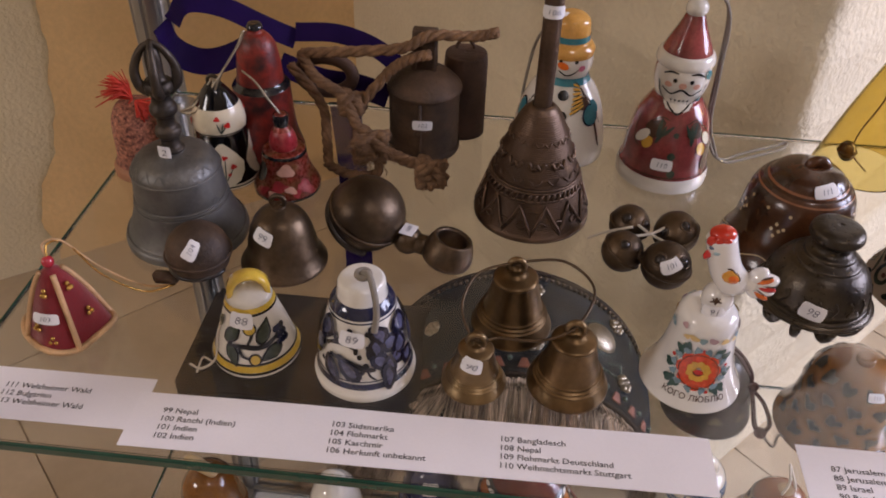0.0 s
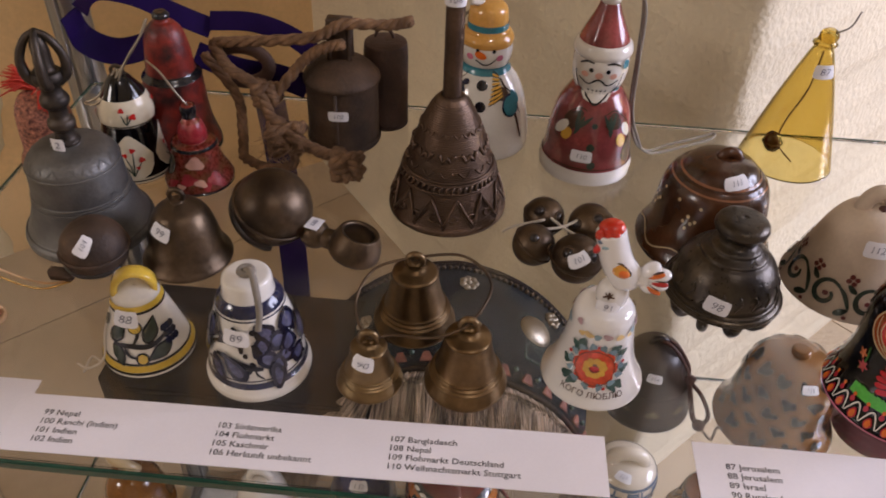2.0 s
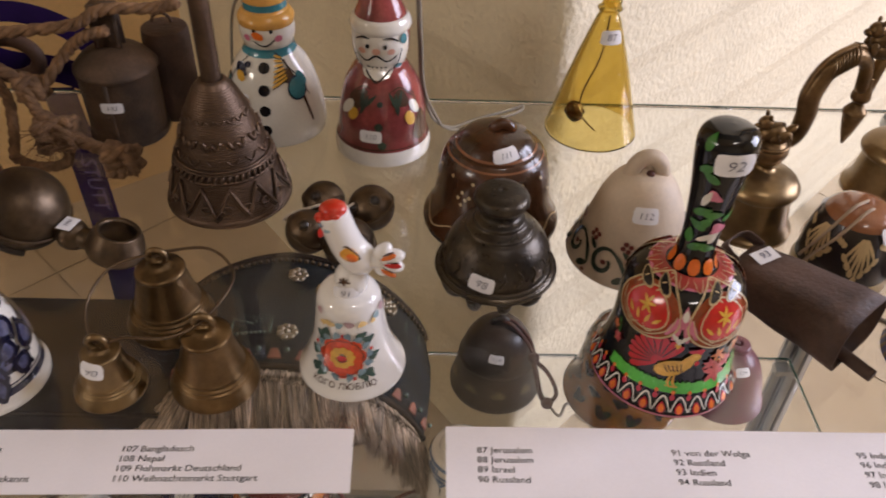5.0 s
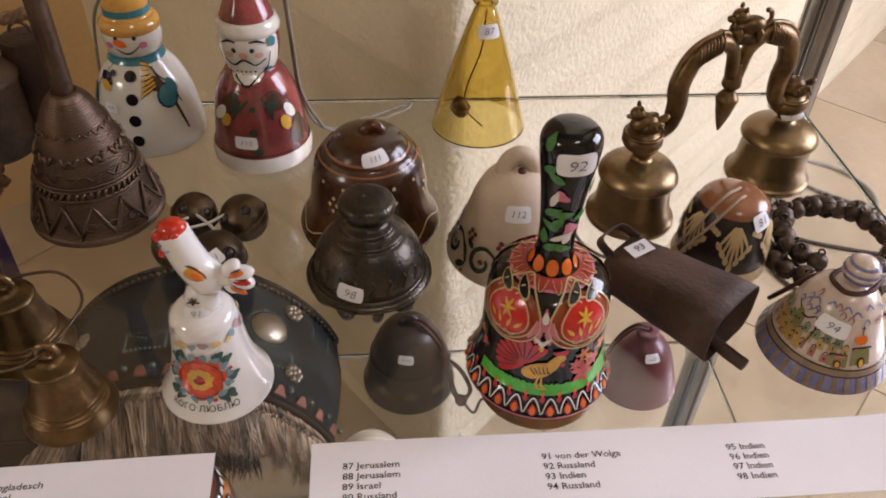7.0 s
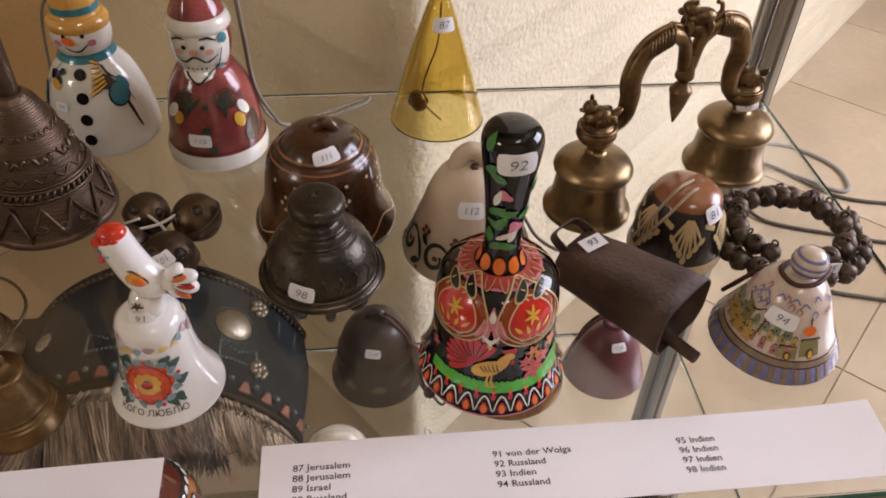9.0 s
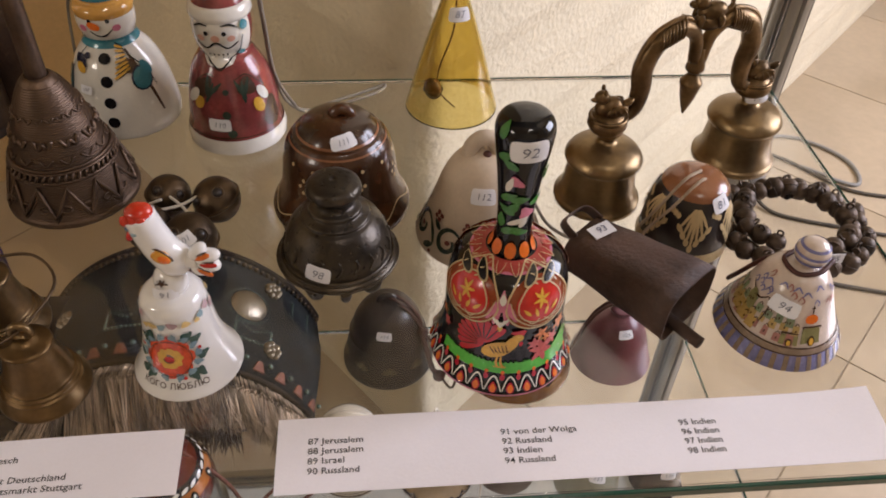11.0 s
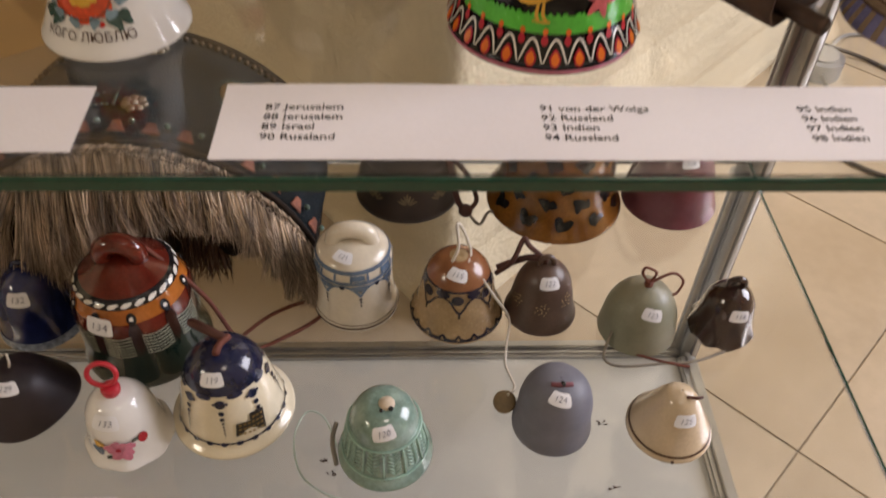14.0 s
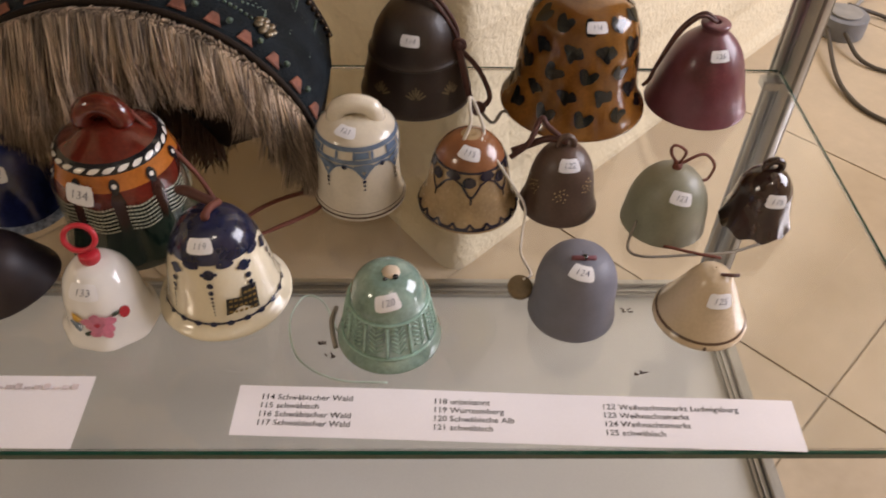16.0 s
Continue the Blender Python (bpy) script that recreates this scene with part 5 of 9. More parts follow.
paint(b, "beard_dab", black_paint, "", *[(lambda m, i=i: s.blob(m, -18 + (i % 5) * 9, 0.064 + (i // 5) * 0.004, 0.0012, 0.0022, 0, 0.0014, n=6)) for i in range(10)])
paint(b, "mitten", gold_paint, "ochre painted mittens", lambda m: s.blob(m, -33, 0.036, 0.0075, 0.010, 30, 0.0005), lambda m: s.blob(m, 48, 0.033, 0.0075, 0.011, -20, 0.0005))
paint(b, "cuff", white_glaze, "white cuffs", lambda m: s.blob(m, -43, 0.0395, 0.007, 0.014, 40, 0.0008), lambda m: s.blob(m, 57, 0.040, 0.0065, 0.012, -30, 0.0008))
paint(b, "painted_twig", green_paint, "dark green fir twigs", *[(lambda m, a=a, z=z, q=q: s.blob(m, a, z, 0.003, 0.015, q, 0.0006, 0.4)) for a, z, q in ((-16, 0.044, 20), (-10, 0.046, 45), (-20, 0.048, 0), (30, 0.044, 0), (34, 0.046, 25), (26, 0.046, -25))], lambda m: s.blob(m, 4, 0.0295, 0.0055, 0.006, 0, 0.0005), lambda m: s.blob(m, 8, 0.016, 0.006, 0.006, 0, 0.0005), lambda m: s.blob(m, 6, 0.045, 0.004, 0.004, 0, 0.0005), lambda m: s.stroke(m, [(60, 0.05), (66, 0.03), (62, 0.014)], 0.001))
paint(b, "painted_sack", brown_paint, "dark brown painted sack and sleeves", lambda m: s.blob(m, 66, 0.024, 0.014, 0.022, 10, 0.0004, wob=0.1), lambda m: s.blob(m, -28, 0.047, 0.011, 0.016, 40, 0.0004, wob=0.15), lambda m: s.blob(m, 36, 0.047, 0.012, 0.012, -20, 0.0004, wob=0.15), *[(lambda m, p=p: s.stroke(m, p, 0.0009, 0.0006)) for p in ([(-62, 0.05), (-56, 0.035), (-44, 0.031)], [(20, 0.052), (40, 0.054), (60, 0.046)], [(-8, 0.054), (-22, 0.055), (-40, 0.050)], [(70, 0.012), (20, 0.0125), (-20, 0.0125), (-70, 0.012)])])
paint(b, "collar_dab", teal_paint, "", lambda m: s.blob(m, 56, 0.0855, 0.006, 0.006, 0, 0.0012), lambda m: s.blob(m, 48, 0.0675, 0.007, 0.004, 20, 0.001))
fur = part("hat_brim", lift(Surf([(0.9, 0), (1.04, 0.3), (1.04, 0.6), (0.92, 0.95), (0.6, 1.0)], 0.0190, 0.0115).body(0, 40), 0.0865), white_glaze, t, "white glazed fur brim")
part("hat", lift(Surf([(1, 0), (0.88, 0.2), (0.55, 0.62), (0.32, 0.95), (0.05, 1.0)], 0.0172, 0.029).body(0, 40), 0.0965), santa_red, t, "rose-red glazed hat")
part("bobble", ball(bmesh.new(), (0, 0, 0.1265), 0.0075, 0.9, 20), white_glaze, t, "white glazed bobble")
cord(t, [(0.002, 0.002, 0.136), (0.012, 0.003, 0.138), (0.021, 0.006, 0.122), (0.024, 0.008, 0.08), (0.026, 0.008, 0.045), (0.034, 0.008, 0.018), (0.046, 0.022, 0.002), (0.062, 0.036, 0.001), (0.09, 0.056, 0.001), (0.098, 0.062, 0.001), (0.094, 0.052, 0.001), (0.07, 0.034, 0.001), (0.05, 0.02, 0.0015), (0.04, 0.012, 0.009)], 0.0011, string_grey, "cord", "grey cord trailing onto the shelf")
cord(t, [(0.0, 0.002, 0.135), (0.01, 0.0, 0.139), (0.0225, 0.004, 0.12), (0.0255, 0.006, 0.08), (0.0285, 0.006, 0.04), (0.04, 0.012, 0.009)], 0.0011, string_grey, "cord")
sticker(t, s, "110", -6, 0.0225, 0.0145, 0.009)

# four small jingle bells tied together
t = thing("jingle_bells", (0.265, 0.478, TOP), "cluster of four small dark brass jingle bells tied with white string", "bell", GT)
for x, y, r, q in ((-0.0115, 0.018, 0.0135, 0.3), (0.018, 0.012, 0.0145, -0.4), (-0.018, -0.011, 0.0135, 0.6), (0.0075, -0.0235, 0.0155, 0.1)):
    crotal(t, (x, y, r), r, brass_old, "", q)
bm = bmesh.new()
for a in ([(-0.01, 0.01, 0.021), (0.0, 0.0, 0.02), (0.007, -0.015, 0.026)], [(0.013, 0.008, 0.024), (0, 0, 0.021), (-0.013, -0.006, 0.022)], [(-0.012, 0.004, 0.022), (-0.03, 0.008, 0.012), (-0.037, 0.012, 0.004), (-0.036, 0.016, 0.001)]):
    tube(a, 0.0009, 6, 5, bm=bm)
part("string", bm, string_white, t, "white knotted string")
ss = Surf([(1, 0), (1, 1)], 1, 1)
ss.p = [Vector((0.0158 * math.cos(q), 0.0155 + 0.0158 * math.sin(q), 0)) for q in (-1.2 + 0.2 * i for i in range(14))]
ss.len = [0.0158 * 0.2 * i for i in range(14)]
for ch in (sticker(t, ss, "101", 0, 0.025, 0.012, 0.008, tilt=-28),):
    ch.matrix_parent_inverse = pose(0.0075, -0.0235, 0)

# amber glass bell
t = thing("glass_bell", (0.437, 0.612, TOP), "amber glass cone bell with a hanging clapper", "bell", GT)
s = Surf([(1, 0), (0.965, 0.04), (0.62, 0.45), (0.28, 0.8), (0.19, 0.87), (0.23, 0.885), (0.25, 0.9), (0.19, 0.915), (0.15, 0.95), (0.02, 0.97)], 0.0338, 0.104)
b = part("body", s.body(0.0016, 48), amber_glass, t)
b.visible_shadow = False
part("knob", ball(bmesh.new(), (0.001, 0.0, 0.0985), 0.0066, 0.85, 16), amber_glass, t, "amber glass knob").visible_shadow = False
ck = bmesh.new()
egg(ck, (-0.014, -0.004, 0.0158), (0.0066, 0.0066, 0.0086), 18, 14)
tube([Vector((-0.014, -0.004, 0.0158)) + p for p in ring_pts((0, 0, 0), 0.0067, 16)], 0.0009, 6, bm=ck, closed=True, raw=True)
part("clapper", ck, brown_glaze, t, "dark brown ceramic clapper")
cord(t, [(0.001, 0, 0.088), (-0.001, -0.002, 0.06), (-0.009, -0.003, 0.035), (-0.011, -0.004, 0.022), (-0.008, -0.006, 0.012), (0.002, -0.01, 0.003)], 0.0006, leather_cord, "cord")
cord(t, [(0.004, 0, 0.1), (0.013, 0.0, 0.106), (0.017, 0.002, 0.116)], 0.0006, string_grey, "cord")
sticker(t, s, "87", 8, 0.077, 0.0135, 0.0095, tilt=0)

# brown salt-glazed bell
t, s, b = bell((0.3575, 0.503, TOP), "brown glazed stoneware bell with cream dots", [(1, 0), (1.01, 0.06), (0.93, 0.16), (0.85, 0.3), (0.8, 0.55), (0.74, 0.72), (0.64, 0.82), (0.6, 0.84), (0.57, 0.85), (0.45, 0.94), (0.2, 1.0), (0.02, 1.0)], 0.0422, 0.0655, brown_glaze)
bm = bmesh.new()
for i in range(14):
    s.blob(bm, i * 25.7, 0.045, 0.0022, 0.0022, 0, 0.0005, n=8)
for i in range(7):
    for da, dz in ((-4, 0), (4, 0), (0, 0.004), (0, -0.004), (8, 0.002)):
        s.blob(bm, i * 51 + 18 + da, 0.034 + dz, 0.0022, 0.0026, 0, 0.0005, n=8)
part("painted_dot", bm, ochre_paint, b, "cream slip dots", split=True)
paint(b, "painted_line", ochre_paint, "thin cream scallop line", lambda m: s.stroke(m, [(a, 0.0105 + 0.003 * math.sin(radians(a * 7))) for a in range(0, 361, 8)], 0.0008, n=2, taper=False))
paint(b, "shoulder_line", terracotta, "", lambda m: s.band(m, 0.0555, 0.0568), lambda m: s.band(m, 0.0515, 0.0525))
part("loop", tube(ring_pts((0.003, 0.0, 0.0635), 0.0052, 16, "y", 0, math.pi), 0.0036, 8, raw=True), brown_glaze, t, "brown glazed loop")
sticker(t, s, "111", 10, 0.0595, 0.0135, 0.0075, tilt=-12, off=0.0022)

# dark bell standing on claws
t = thing("claw_bell", (0.3565, 0.439, TOP), "dark brass bell with knob and claw feet", "bell", GT)
s = Surf([(0.97, 0.2), (1.02, 0.225), (1.02, 0.25), (0.95, 0.275), (0.92, 0.285), (0.91, 0.3), (0.915, 0.36), (0.87, 0.46), (0.78, 0.555), (0.66, 0.625), (0.58, 0.65), (0.57, 0.67), (0.48, 0.695), (0.44, 0.71), (0.43, 0.735), (0.34, 0.76), (0.31, 0.785), (0.33, 0.83), (0.43, 0.875), (0.46, 0.9), (0.455, 0.93), (0.41, 0.965), (0.28, 0.99), (0.02, 1.0)], 0.0325, 0.068, 4)
b = part("body", s.body(0.0025, 56), bronze_dark, t)
bm = bmesh.new()
for z in (0.0162, 0.0185):
    tube([s.point(a, s.at(z), 0.0004) for a in range(0, 360, 8)], 0.0008, 6, bm=bm, closed=True, raw=True)
for i in range(20):
    tube([s.point(i * 18, s.at(0.0245), 0.0003), s.point(i * 18 + 6, s.at(0.029), 0.0003), s.point(i * 18 + 3, s.at(0.033), 0.0003)], 0.0006, 4, 3, bm=bm)
part("cast_ring", bm, bronze_dark, b, split=True)
for i in range(10):
    a = i * 36 + 8
    p = s.point(a, 0.0005, 0)
    u = Vector((p.x, p.y, 0)).normalized()
    part("claw", tube([u * 0.0305 + Vector((0, 0, 0.0145)), u * 0.0285 + Vector((0, 0, 0.008)), u * 0.024 + Vector((0, 0, 0.003)), u * 0.0195 + Vector((0, 0, 0.0035)), u * 0.0175 + Vector((0, 0, 0.007))], 0.0031, 8, 4, taper=lambda k: 1.15 - 0.5 * k), bronze_dark, t)
sticker(t, s, "98", -19, 0.0265, 0.0135, 0.0095, tilt=8, off=0.001)

# pale clay bell with painted scrolls
t, s, b = bell((0.441, 0.472, TOP), "pale clay bell with dark scroll painting on its rim", [(1, 0), (0.98, 0.04), (0.86, 0.2), (0.74, 0.4), (0.62, 0.62), (0.48, 0.78), (0.3, 0.88), (0.02, 0.92)], 0.0385, 0.066, clay_white)
part("loop", tube(ring_pts((0.0, 0, 0.057), 0.0085, 20, "y", -0.1, math.pi + 0.1, 0.0115), 0.0048, 10, raw=True), clay_white, t, "pierced clay loop")
bm = bmesh.new()
for i in range(9):
    a = i * 40 - 160
    turn = [(a + 15 * k * math.cos(q), 0.0125 + 0.0088 * k * math.sin(q)) for q, k in ((0.7 + 0.62 * j, 1.0 - 0.066 * j) for j in range(11))]
    s.stroke(bm, turn, 0.0030, 0.0005)
    s.stroke(bm, [(a + 11, 0.0185), (a + 18, 0.0145), (a + 24, 0.008)], 0.0026, 0.0007)
    s.blob(bm, a + 19, 0.0055, 0.0042, 0.0085, 60, 0.0006, 0.5)
    s.blob(bm, a - 18, 0.0195, 0.0034, 0.0075, -50, 0.0006, 0.5)
part("painted_scroll", bm, green_paint, b, "dark green scrolls", split=True)
bm = bmesh.new()
for i in range(9):
    a = i * 40 - 140
    for k in range(4):
        q = k * math.pi / 2 + 0.4
        s.blob(bm, a + 4.6 * math.cos(q), 0.0245 + 0.0021 * math.sin(q), 0.0031, 0.0031, 0, 0.0005, n=8)
    s.blob(bm, a - 20, 0.0125, 0.0036, 0.0032, 0, 0.0008, n=8)
    s.blob(bm, a + 3, 0.0028, 0.0026, 0.0022, 0, 0.0005, n=8)
part("painted_flower", bm, M("red_brown_slip", "6a2c24", 0.3, var=0.2, bump=0), b, "small red-brown flowers", split=True)
hole = bmesh.new()
ball(hole, (0.001, -0.0042, 0.0595), 0.0026, 1, 10)
part("cord_end", hole, leather_cord, t)
cord(t, [(0.012, 0.004, 0.052), (0.03, -0.002, 0.026), (0.042, -0.008, 0.008), (0.06, -0.014, 0.001), (0.078, -0.008, 0.001)], 0.0011, string_grey, "cord", "grey knotted cord")
sticker(t, s, "112", -6, 0.044, 0.0135, 0.0095, off=0.0008)

# white rooster bell
t, s, b = bell((0.280, 0.379, TOP), "white porcelain bell with a rooster handle and red flower", [(1, 0), (0.985, 0.03), (0.91, 0.1), (0.79, 0.24), (0.69, 0.42), (0.63, 0.62), (0.585, 0.82), (0.55, 0.91), (0.46, 0.97), (0.3, 1.0), (0.02, 1.0)], 0.0275, 0.0535, porcelain, rz=-8)
bm = bmesh.new()
for i in range(8):
    s.blob(bm, 0.5 + 23 * math.cos(i * 0.785), 0.0235 + 0.0078 * math.sin(i * 0.785), 0.0085, 0.0085, 0, 0.0005)
part("painted_flower", bm, M("vermilion_paint", "d64e28", 0.2, var=0.25, scale=260, bump=0, coat=0.5), b, "large red flower", split=True)
paint(b, "petal_line", brown_paint, "", *[(lambda m, i=i: s.stroke(m, [(0.5 + 30 * math.cos(q), 0.0235 + 0.0104 * math.sin(q)) for q in (i * 0.785 - 0.4, i * 0.785, i * 0.785 + 0.4)], 0.0005, 0.001)) for i in range(8)], lambda m: s.stroke(m, [(-8, 0.0235), (-2, 0.0215), (8, 0.0225)], 0.0006, 0.0016))
paint(b, "flower_ring", gold_paint, "", *[(lambda m, i=i: s.blob(m, 0.5 + 12 * math.cos(i * 0.7), 0.0235 + 0.0043 * math.sin(i * 0.7), 0.0046, 0.0042, 0, 0.0009, 0, 10, 0.15)) for i in range(9)])
paint(b, "flower_heart", red_paint, "", lambda m: s.blob(m, 0, 0.0228, 0.0048, 0.0044, 0, 0.0012))
paint(b, "painted_leaf", M("grey_green_paint", "3d5750", 0.25, var=0.25, bump=0, coat=0.4), "grey-green leaves", *[(lambda m, a=a, z=z, q=q: s.blob(m, a, z, 0.0048, 0.0066, q, 0.0004, 0.15, 14, 0.25)) for a, z, q in ((-36, 0.033, -40), (-26, 0.036, -20), (30, 0.035, 35), (42, 0.032, 50), (-38, 0.014, -130), (-28, 0.0125, -150), (36, 0.0135, 130), (28, 0.0125, 160), (46, 0.022, 90), (-45, 0.022, -90))])
paint(b, "painted_berry", red_paint, "", *[(lambda m, a=a, z=z: s.blob(m, a, z, 0.0022, 0.0022, 0, 0.0006, n=8)) for a, z in ((2, 0.0365), (44, 0.0265), (-8, 0.0118), (-44, 0.0275), (16, 0.0118))])
paint(b, "leaf_dab", M("pale_slate_paint", "7f97a3", 0.2, var=0.25, bump=0, coat=0.4), "grey-blue dabs round the flower", *[(lambda m, i=i: s.blob(m, 0.5 + 40 * math.cos(i * 0.45), 0.0242 + 0.0122 * math.sin(i * 0.45), 0.0036, 0.0048, i * 50, 0.0007, 0.3, 8, 0.25)) for i in range(14)])
v, f = text_mesh("КОГО ЛЮБЛЮ", 0.0047, 0.0, "CENTER")
bm = bmesh.new()
s.flat_map(bm, v, f, 2, 0.0075, 0, 0.0007)
part("lettering", bm, brown_paint, b, "dark painted Cyrillic words")
rnd = random.Random(31)
soft = (M("soft_blue_wash", "93aeb8", 0.15, bump=0, coat=0.5), M("soft_yellow_wash", "e0c283", 0.15, bump=0, coat=0.5), M("soft_mauve_wash", "b79aa0", 0.15, bump=0, coat=0.5))
for i in range(22):
    a, z, w = i * 16.4 + rnd.uniform(-5, 5), rnd.uniform(0.0415, 0.0488), rnd.uniform(0.0028, 0.0058)
    paint(b, "shoulder_dab", soft[(i * 2 + i // 3) % 3], "", lambda m: s.blob(m, a, z, w, w * rnd.uniform(0.6, 1.0), rnd.uniform(-40, 40), 0.0004 + 0.00004 * (i % 4), 0, 12, 0.15))
bm = egg(bmesh.new(), (0.0018, 0, 0.0585), (0.0082, 0.0080, 0.0098), 0, 20)
tube([(0.0115, 0, 0.0665), (0.0075, 0, 0.0700), (0.002, 0, 0.0770), (-0.0015, 0, 0.0850), (-0.0040, 0, 0.0930), (-0.0050, 0, 0.0970)], 0.0080, 20, 6, bm=bm, taper=lambda k: 0.45 + 0.62 * min(1.0, k * 4.5) * (1 - 0.26 * k))
bird = part("rooster", bm, porcelain, t, "white porcelain rooster handle")
fan = bmesh.new()
for q, ln in ((42, 0.0075), (14, 0.0095), (-14, 0.0092), (-40, 0.007)):
    d = Vector((math.cos(radians(q)), 0, math.sin(radians(q))))
    egg(fan, Vector((0.0115, 0, 0.0725)) + d * ln, (ln * 0.75, 0.0046, 0.0034), q, 14)
tube([(0.006, 0, 0.0715), (0.0125, 0, 0.0725), (0.017, 0, 0.0727)], 0.0046, 12, 4, bm=fan)
tail = part("tail", fan, porcelain, t, "lobed porcelain tail")
for q, ln in ((28, 0.010), (0, 0.011), (-28, 0.010)):
    d = Vector((math.cos(radians(q)), 0, math.sin(radians(q))))
    part("red_stripe", egg(bmesh.new(), Vector((0.0115, -0.0036, 0.0725)) + d * ln, (0.0042, 0.0012, 0.0017), q, 10), orange_paint if q else red_paint, tail, "red painted tail stripe")
    part("stripe_line", egg(bmesh.new(), Vector((0.0115, -0.0040, 0.0747)) + d * ln, (0.0034, 0.0009, 0.0004), q, 8), brown_paint, tail)
bm = egg(bmesh.new(), (-0.0048, 0, 0.0990), (0.0064, 0.0056, 0.0040), 6, 18)
for dx in (-0.0052, -0.0015, 0.0022):
    egg(bm, (-0.0046 + dx, -0.0044, 0.0968), (0.0024, 0.0018, 0.0030), 0, 10)
part("comb", bm, M("orange_red_glaze", "cf3418", 0.18, var=0.12, bump=0, coat=0.5), t, "bright orange-red comb")
part("wattle", egg(bmesh.new(), (-0.0095, -0.0035, 0.0880), (0.0019, 0.0022, 0.0034), -25, 12), red_paint, bird, "red wattle")
part("wing", egg(bmesh.new(), (0.0030, -0.0068, 0.0790), (0.0052, 0.0019, 0.0040), -38, 16), M("wing_yellow_paint", "d99a34", 0.2, var=0.2, bump=0, coat=0.5), bird, "orange and yellow painted wing")
part("wing_centre", egg(bmesh.new(), (0.0042, -0.0074, 0.0786), (0.0034, 0.0017, 0.0026), -38, 14), orange_paint, bird)
part("wing_line", tube([(-0.0022, -0.0068, 0.0836), (0.0030, -0.0074, 0.0836), (0.0074, -0.0070, 0.0792), (0.0078, -0.0060, 0.0752)], 0.0005, 6, 5), brown_paint, bird, "thin dark wing outline")
part("eye", egg(bmesh.new(), (-0.0088, -0.0052, 0.0935), (0.0016, 0.0014, 0.0012), 0, 10), blue_paint, bird)
part("beak_dab", egg(bmesh.new(), (-0.0058, -0.0066, 0.0915), (0.0022, 0.0010, 0.0012), 20, 10), soft[0], bird)
ns = Surf([(1, 0), (1, 1)], 1, 1)
ns.p = [Vector((0.0086 - 0.0002 * i, 0.05 + 0.002 * i, 0)) for i in range(9)]
ns.len = [0.002 * i for i in range(9)]
paint(bird, "neck_mark", brown_paint, "brown painted leaf mark", lambda m: ns.stroke(m, [(-20, 0.0615), (0, 0.0625), (22, 0.0618)], 0.0013), lambda m: ns.stroke(m, [(0, 0.0605), (1, 0.0628), (0, 0.0652)], 0.0014), lambda m: ns.stroke(m, [(-14, 0.0645), (0, 0.0622), (14, 0.0645)], 0.001))
sticker(t, ns, "91", 5, 0.0560, 0.0115, 0.007, off=0.0003)

# three brass bells on a wire ring
t = thing("brass_bells", (0.185, 0.378, TOP), "three brass bells threaded on a thin wire ring", "bell", GT)
TRIO = [(1, 0), (0.995, 0.04), (0.93, 0.1), (0.86, 0.16), (0.88, 0.185), (0.82, 0.21), (0.84, 0.235), (0.78, 0.26), (0.79, 0.285), (0.73, 0.31), (0.64, 0.47), (0.57, 0.62), (0.54, 0.72), (0.55, 0.75), (0.5, 0.78), (0.3, 0.82), (0.18, 0.86), (0.02, 0.87)]
for i, (x, y, r, hh) in enumerate(((-0.005, 0.029, 0.0235, 0.0475), (-0.0235, -0.0185, 0.0178, 0.033), (0.0272, -0.0135, 0.0222, 0.044))):
    s = Surf(TRIO, r, hh)
    bb = part("brass_bell", lift(s.body(0.0016, 48), 0, x, y), (brass, brass_brown, brass)[i], t)
    part("lug", tube([Vector((x, y, hh * 0.85)) + p for p in ring_pts((0, 0, hh * 0.09), 0.0042, 14, "y")], 0.0019, 8, closed=True, raw=True), brass_brown, bb)
    if i == 1:
        q = sticker(bb, s, "90", -8, 0.022, 0.0105, 0.0085, tilt=8)
        q.matrix_parent_inverse = pose(x, y, 0)
rp = [(-0.005, 0.03, 0.0465), (0.021, 0.033, 0.047), (0.037, 0.014, 0.0455), (0.0278, -0.0125, 0.0425), (0.01, -0.016, 0.033), (-0.012, -0.014, 0.03), (-0.0245, -0.0175, 0.0305), (-0.033, 0.0, 0.037), (-0.026, 0.02, 0.044)]
part("wire_ring", tube(curve_pts(rp + [rp[0]], 6)[:-1], 0.0008, 6, closed=True, raw=True), brass_old, t, "thin brass wire ring")

# black lacquered hand bell with painted rooster
t, s, b = bell((0.442, 0.3815, TOP), "black lacquered wooden hand bell painted with rooster and flowers", [(1, 0), (1.0, 0.05), (0.93, 0.14), (0.87, 0.26), (0.83, 0.4), (0.82, 0.55), (0.815, 0.7), (0.78, 0.82), (0.68, 0.91), (0.5, 0.97), (0.3, 1.0), (0.25, 1.005)], 0.0366, 0.0715, black_lacquer, rz=-14)
bm = bmesh.new()
for i in range(26):
    a = i * 13.85
    s.stroke(bm, [(a - 6.5, 0.0045), (a - 3, 0.0105), (a, 0.0125), (a + 3, 0.0105), (a + 6.5, 0.0045)], 0.0009, 0.0007)
part("painted_arch", bm, white_glaze, b, "white lace arches", split=True)
bm = bmesh.new()
for i in range(26):
    a = i * 13.85
    s.blob(bm, a, 0.0062, 0.0042, 0.0066, 0, 0.0005, 0.5)
    s.blob(bm, a + 6.9, 0.0122, 0.0026, 0.0042, 0, 0.0005, 0.5)
part("painted_tulip", bm, crimson_paint, b, "crimson rim pattern", split=True)
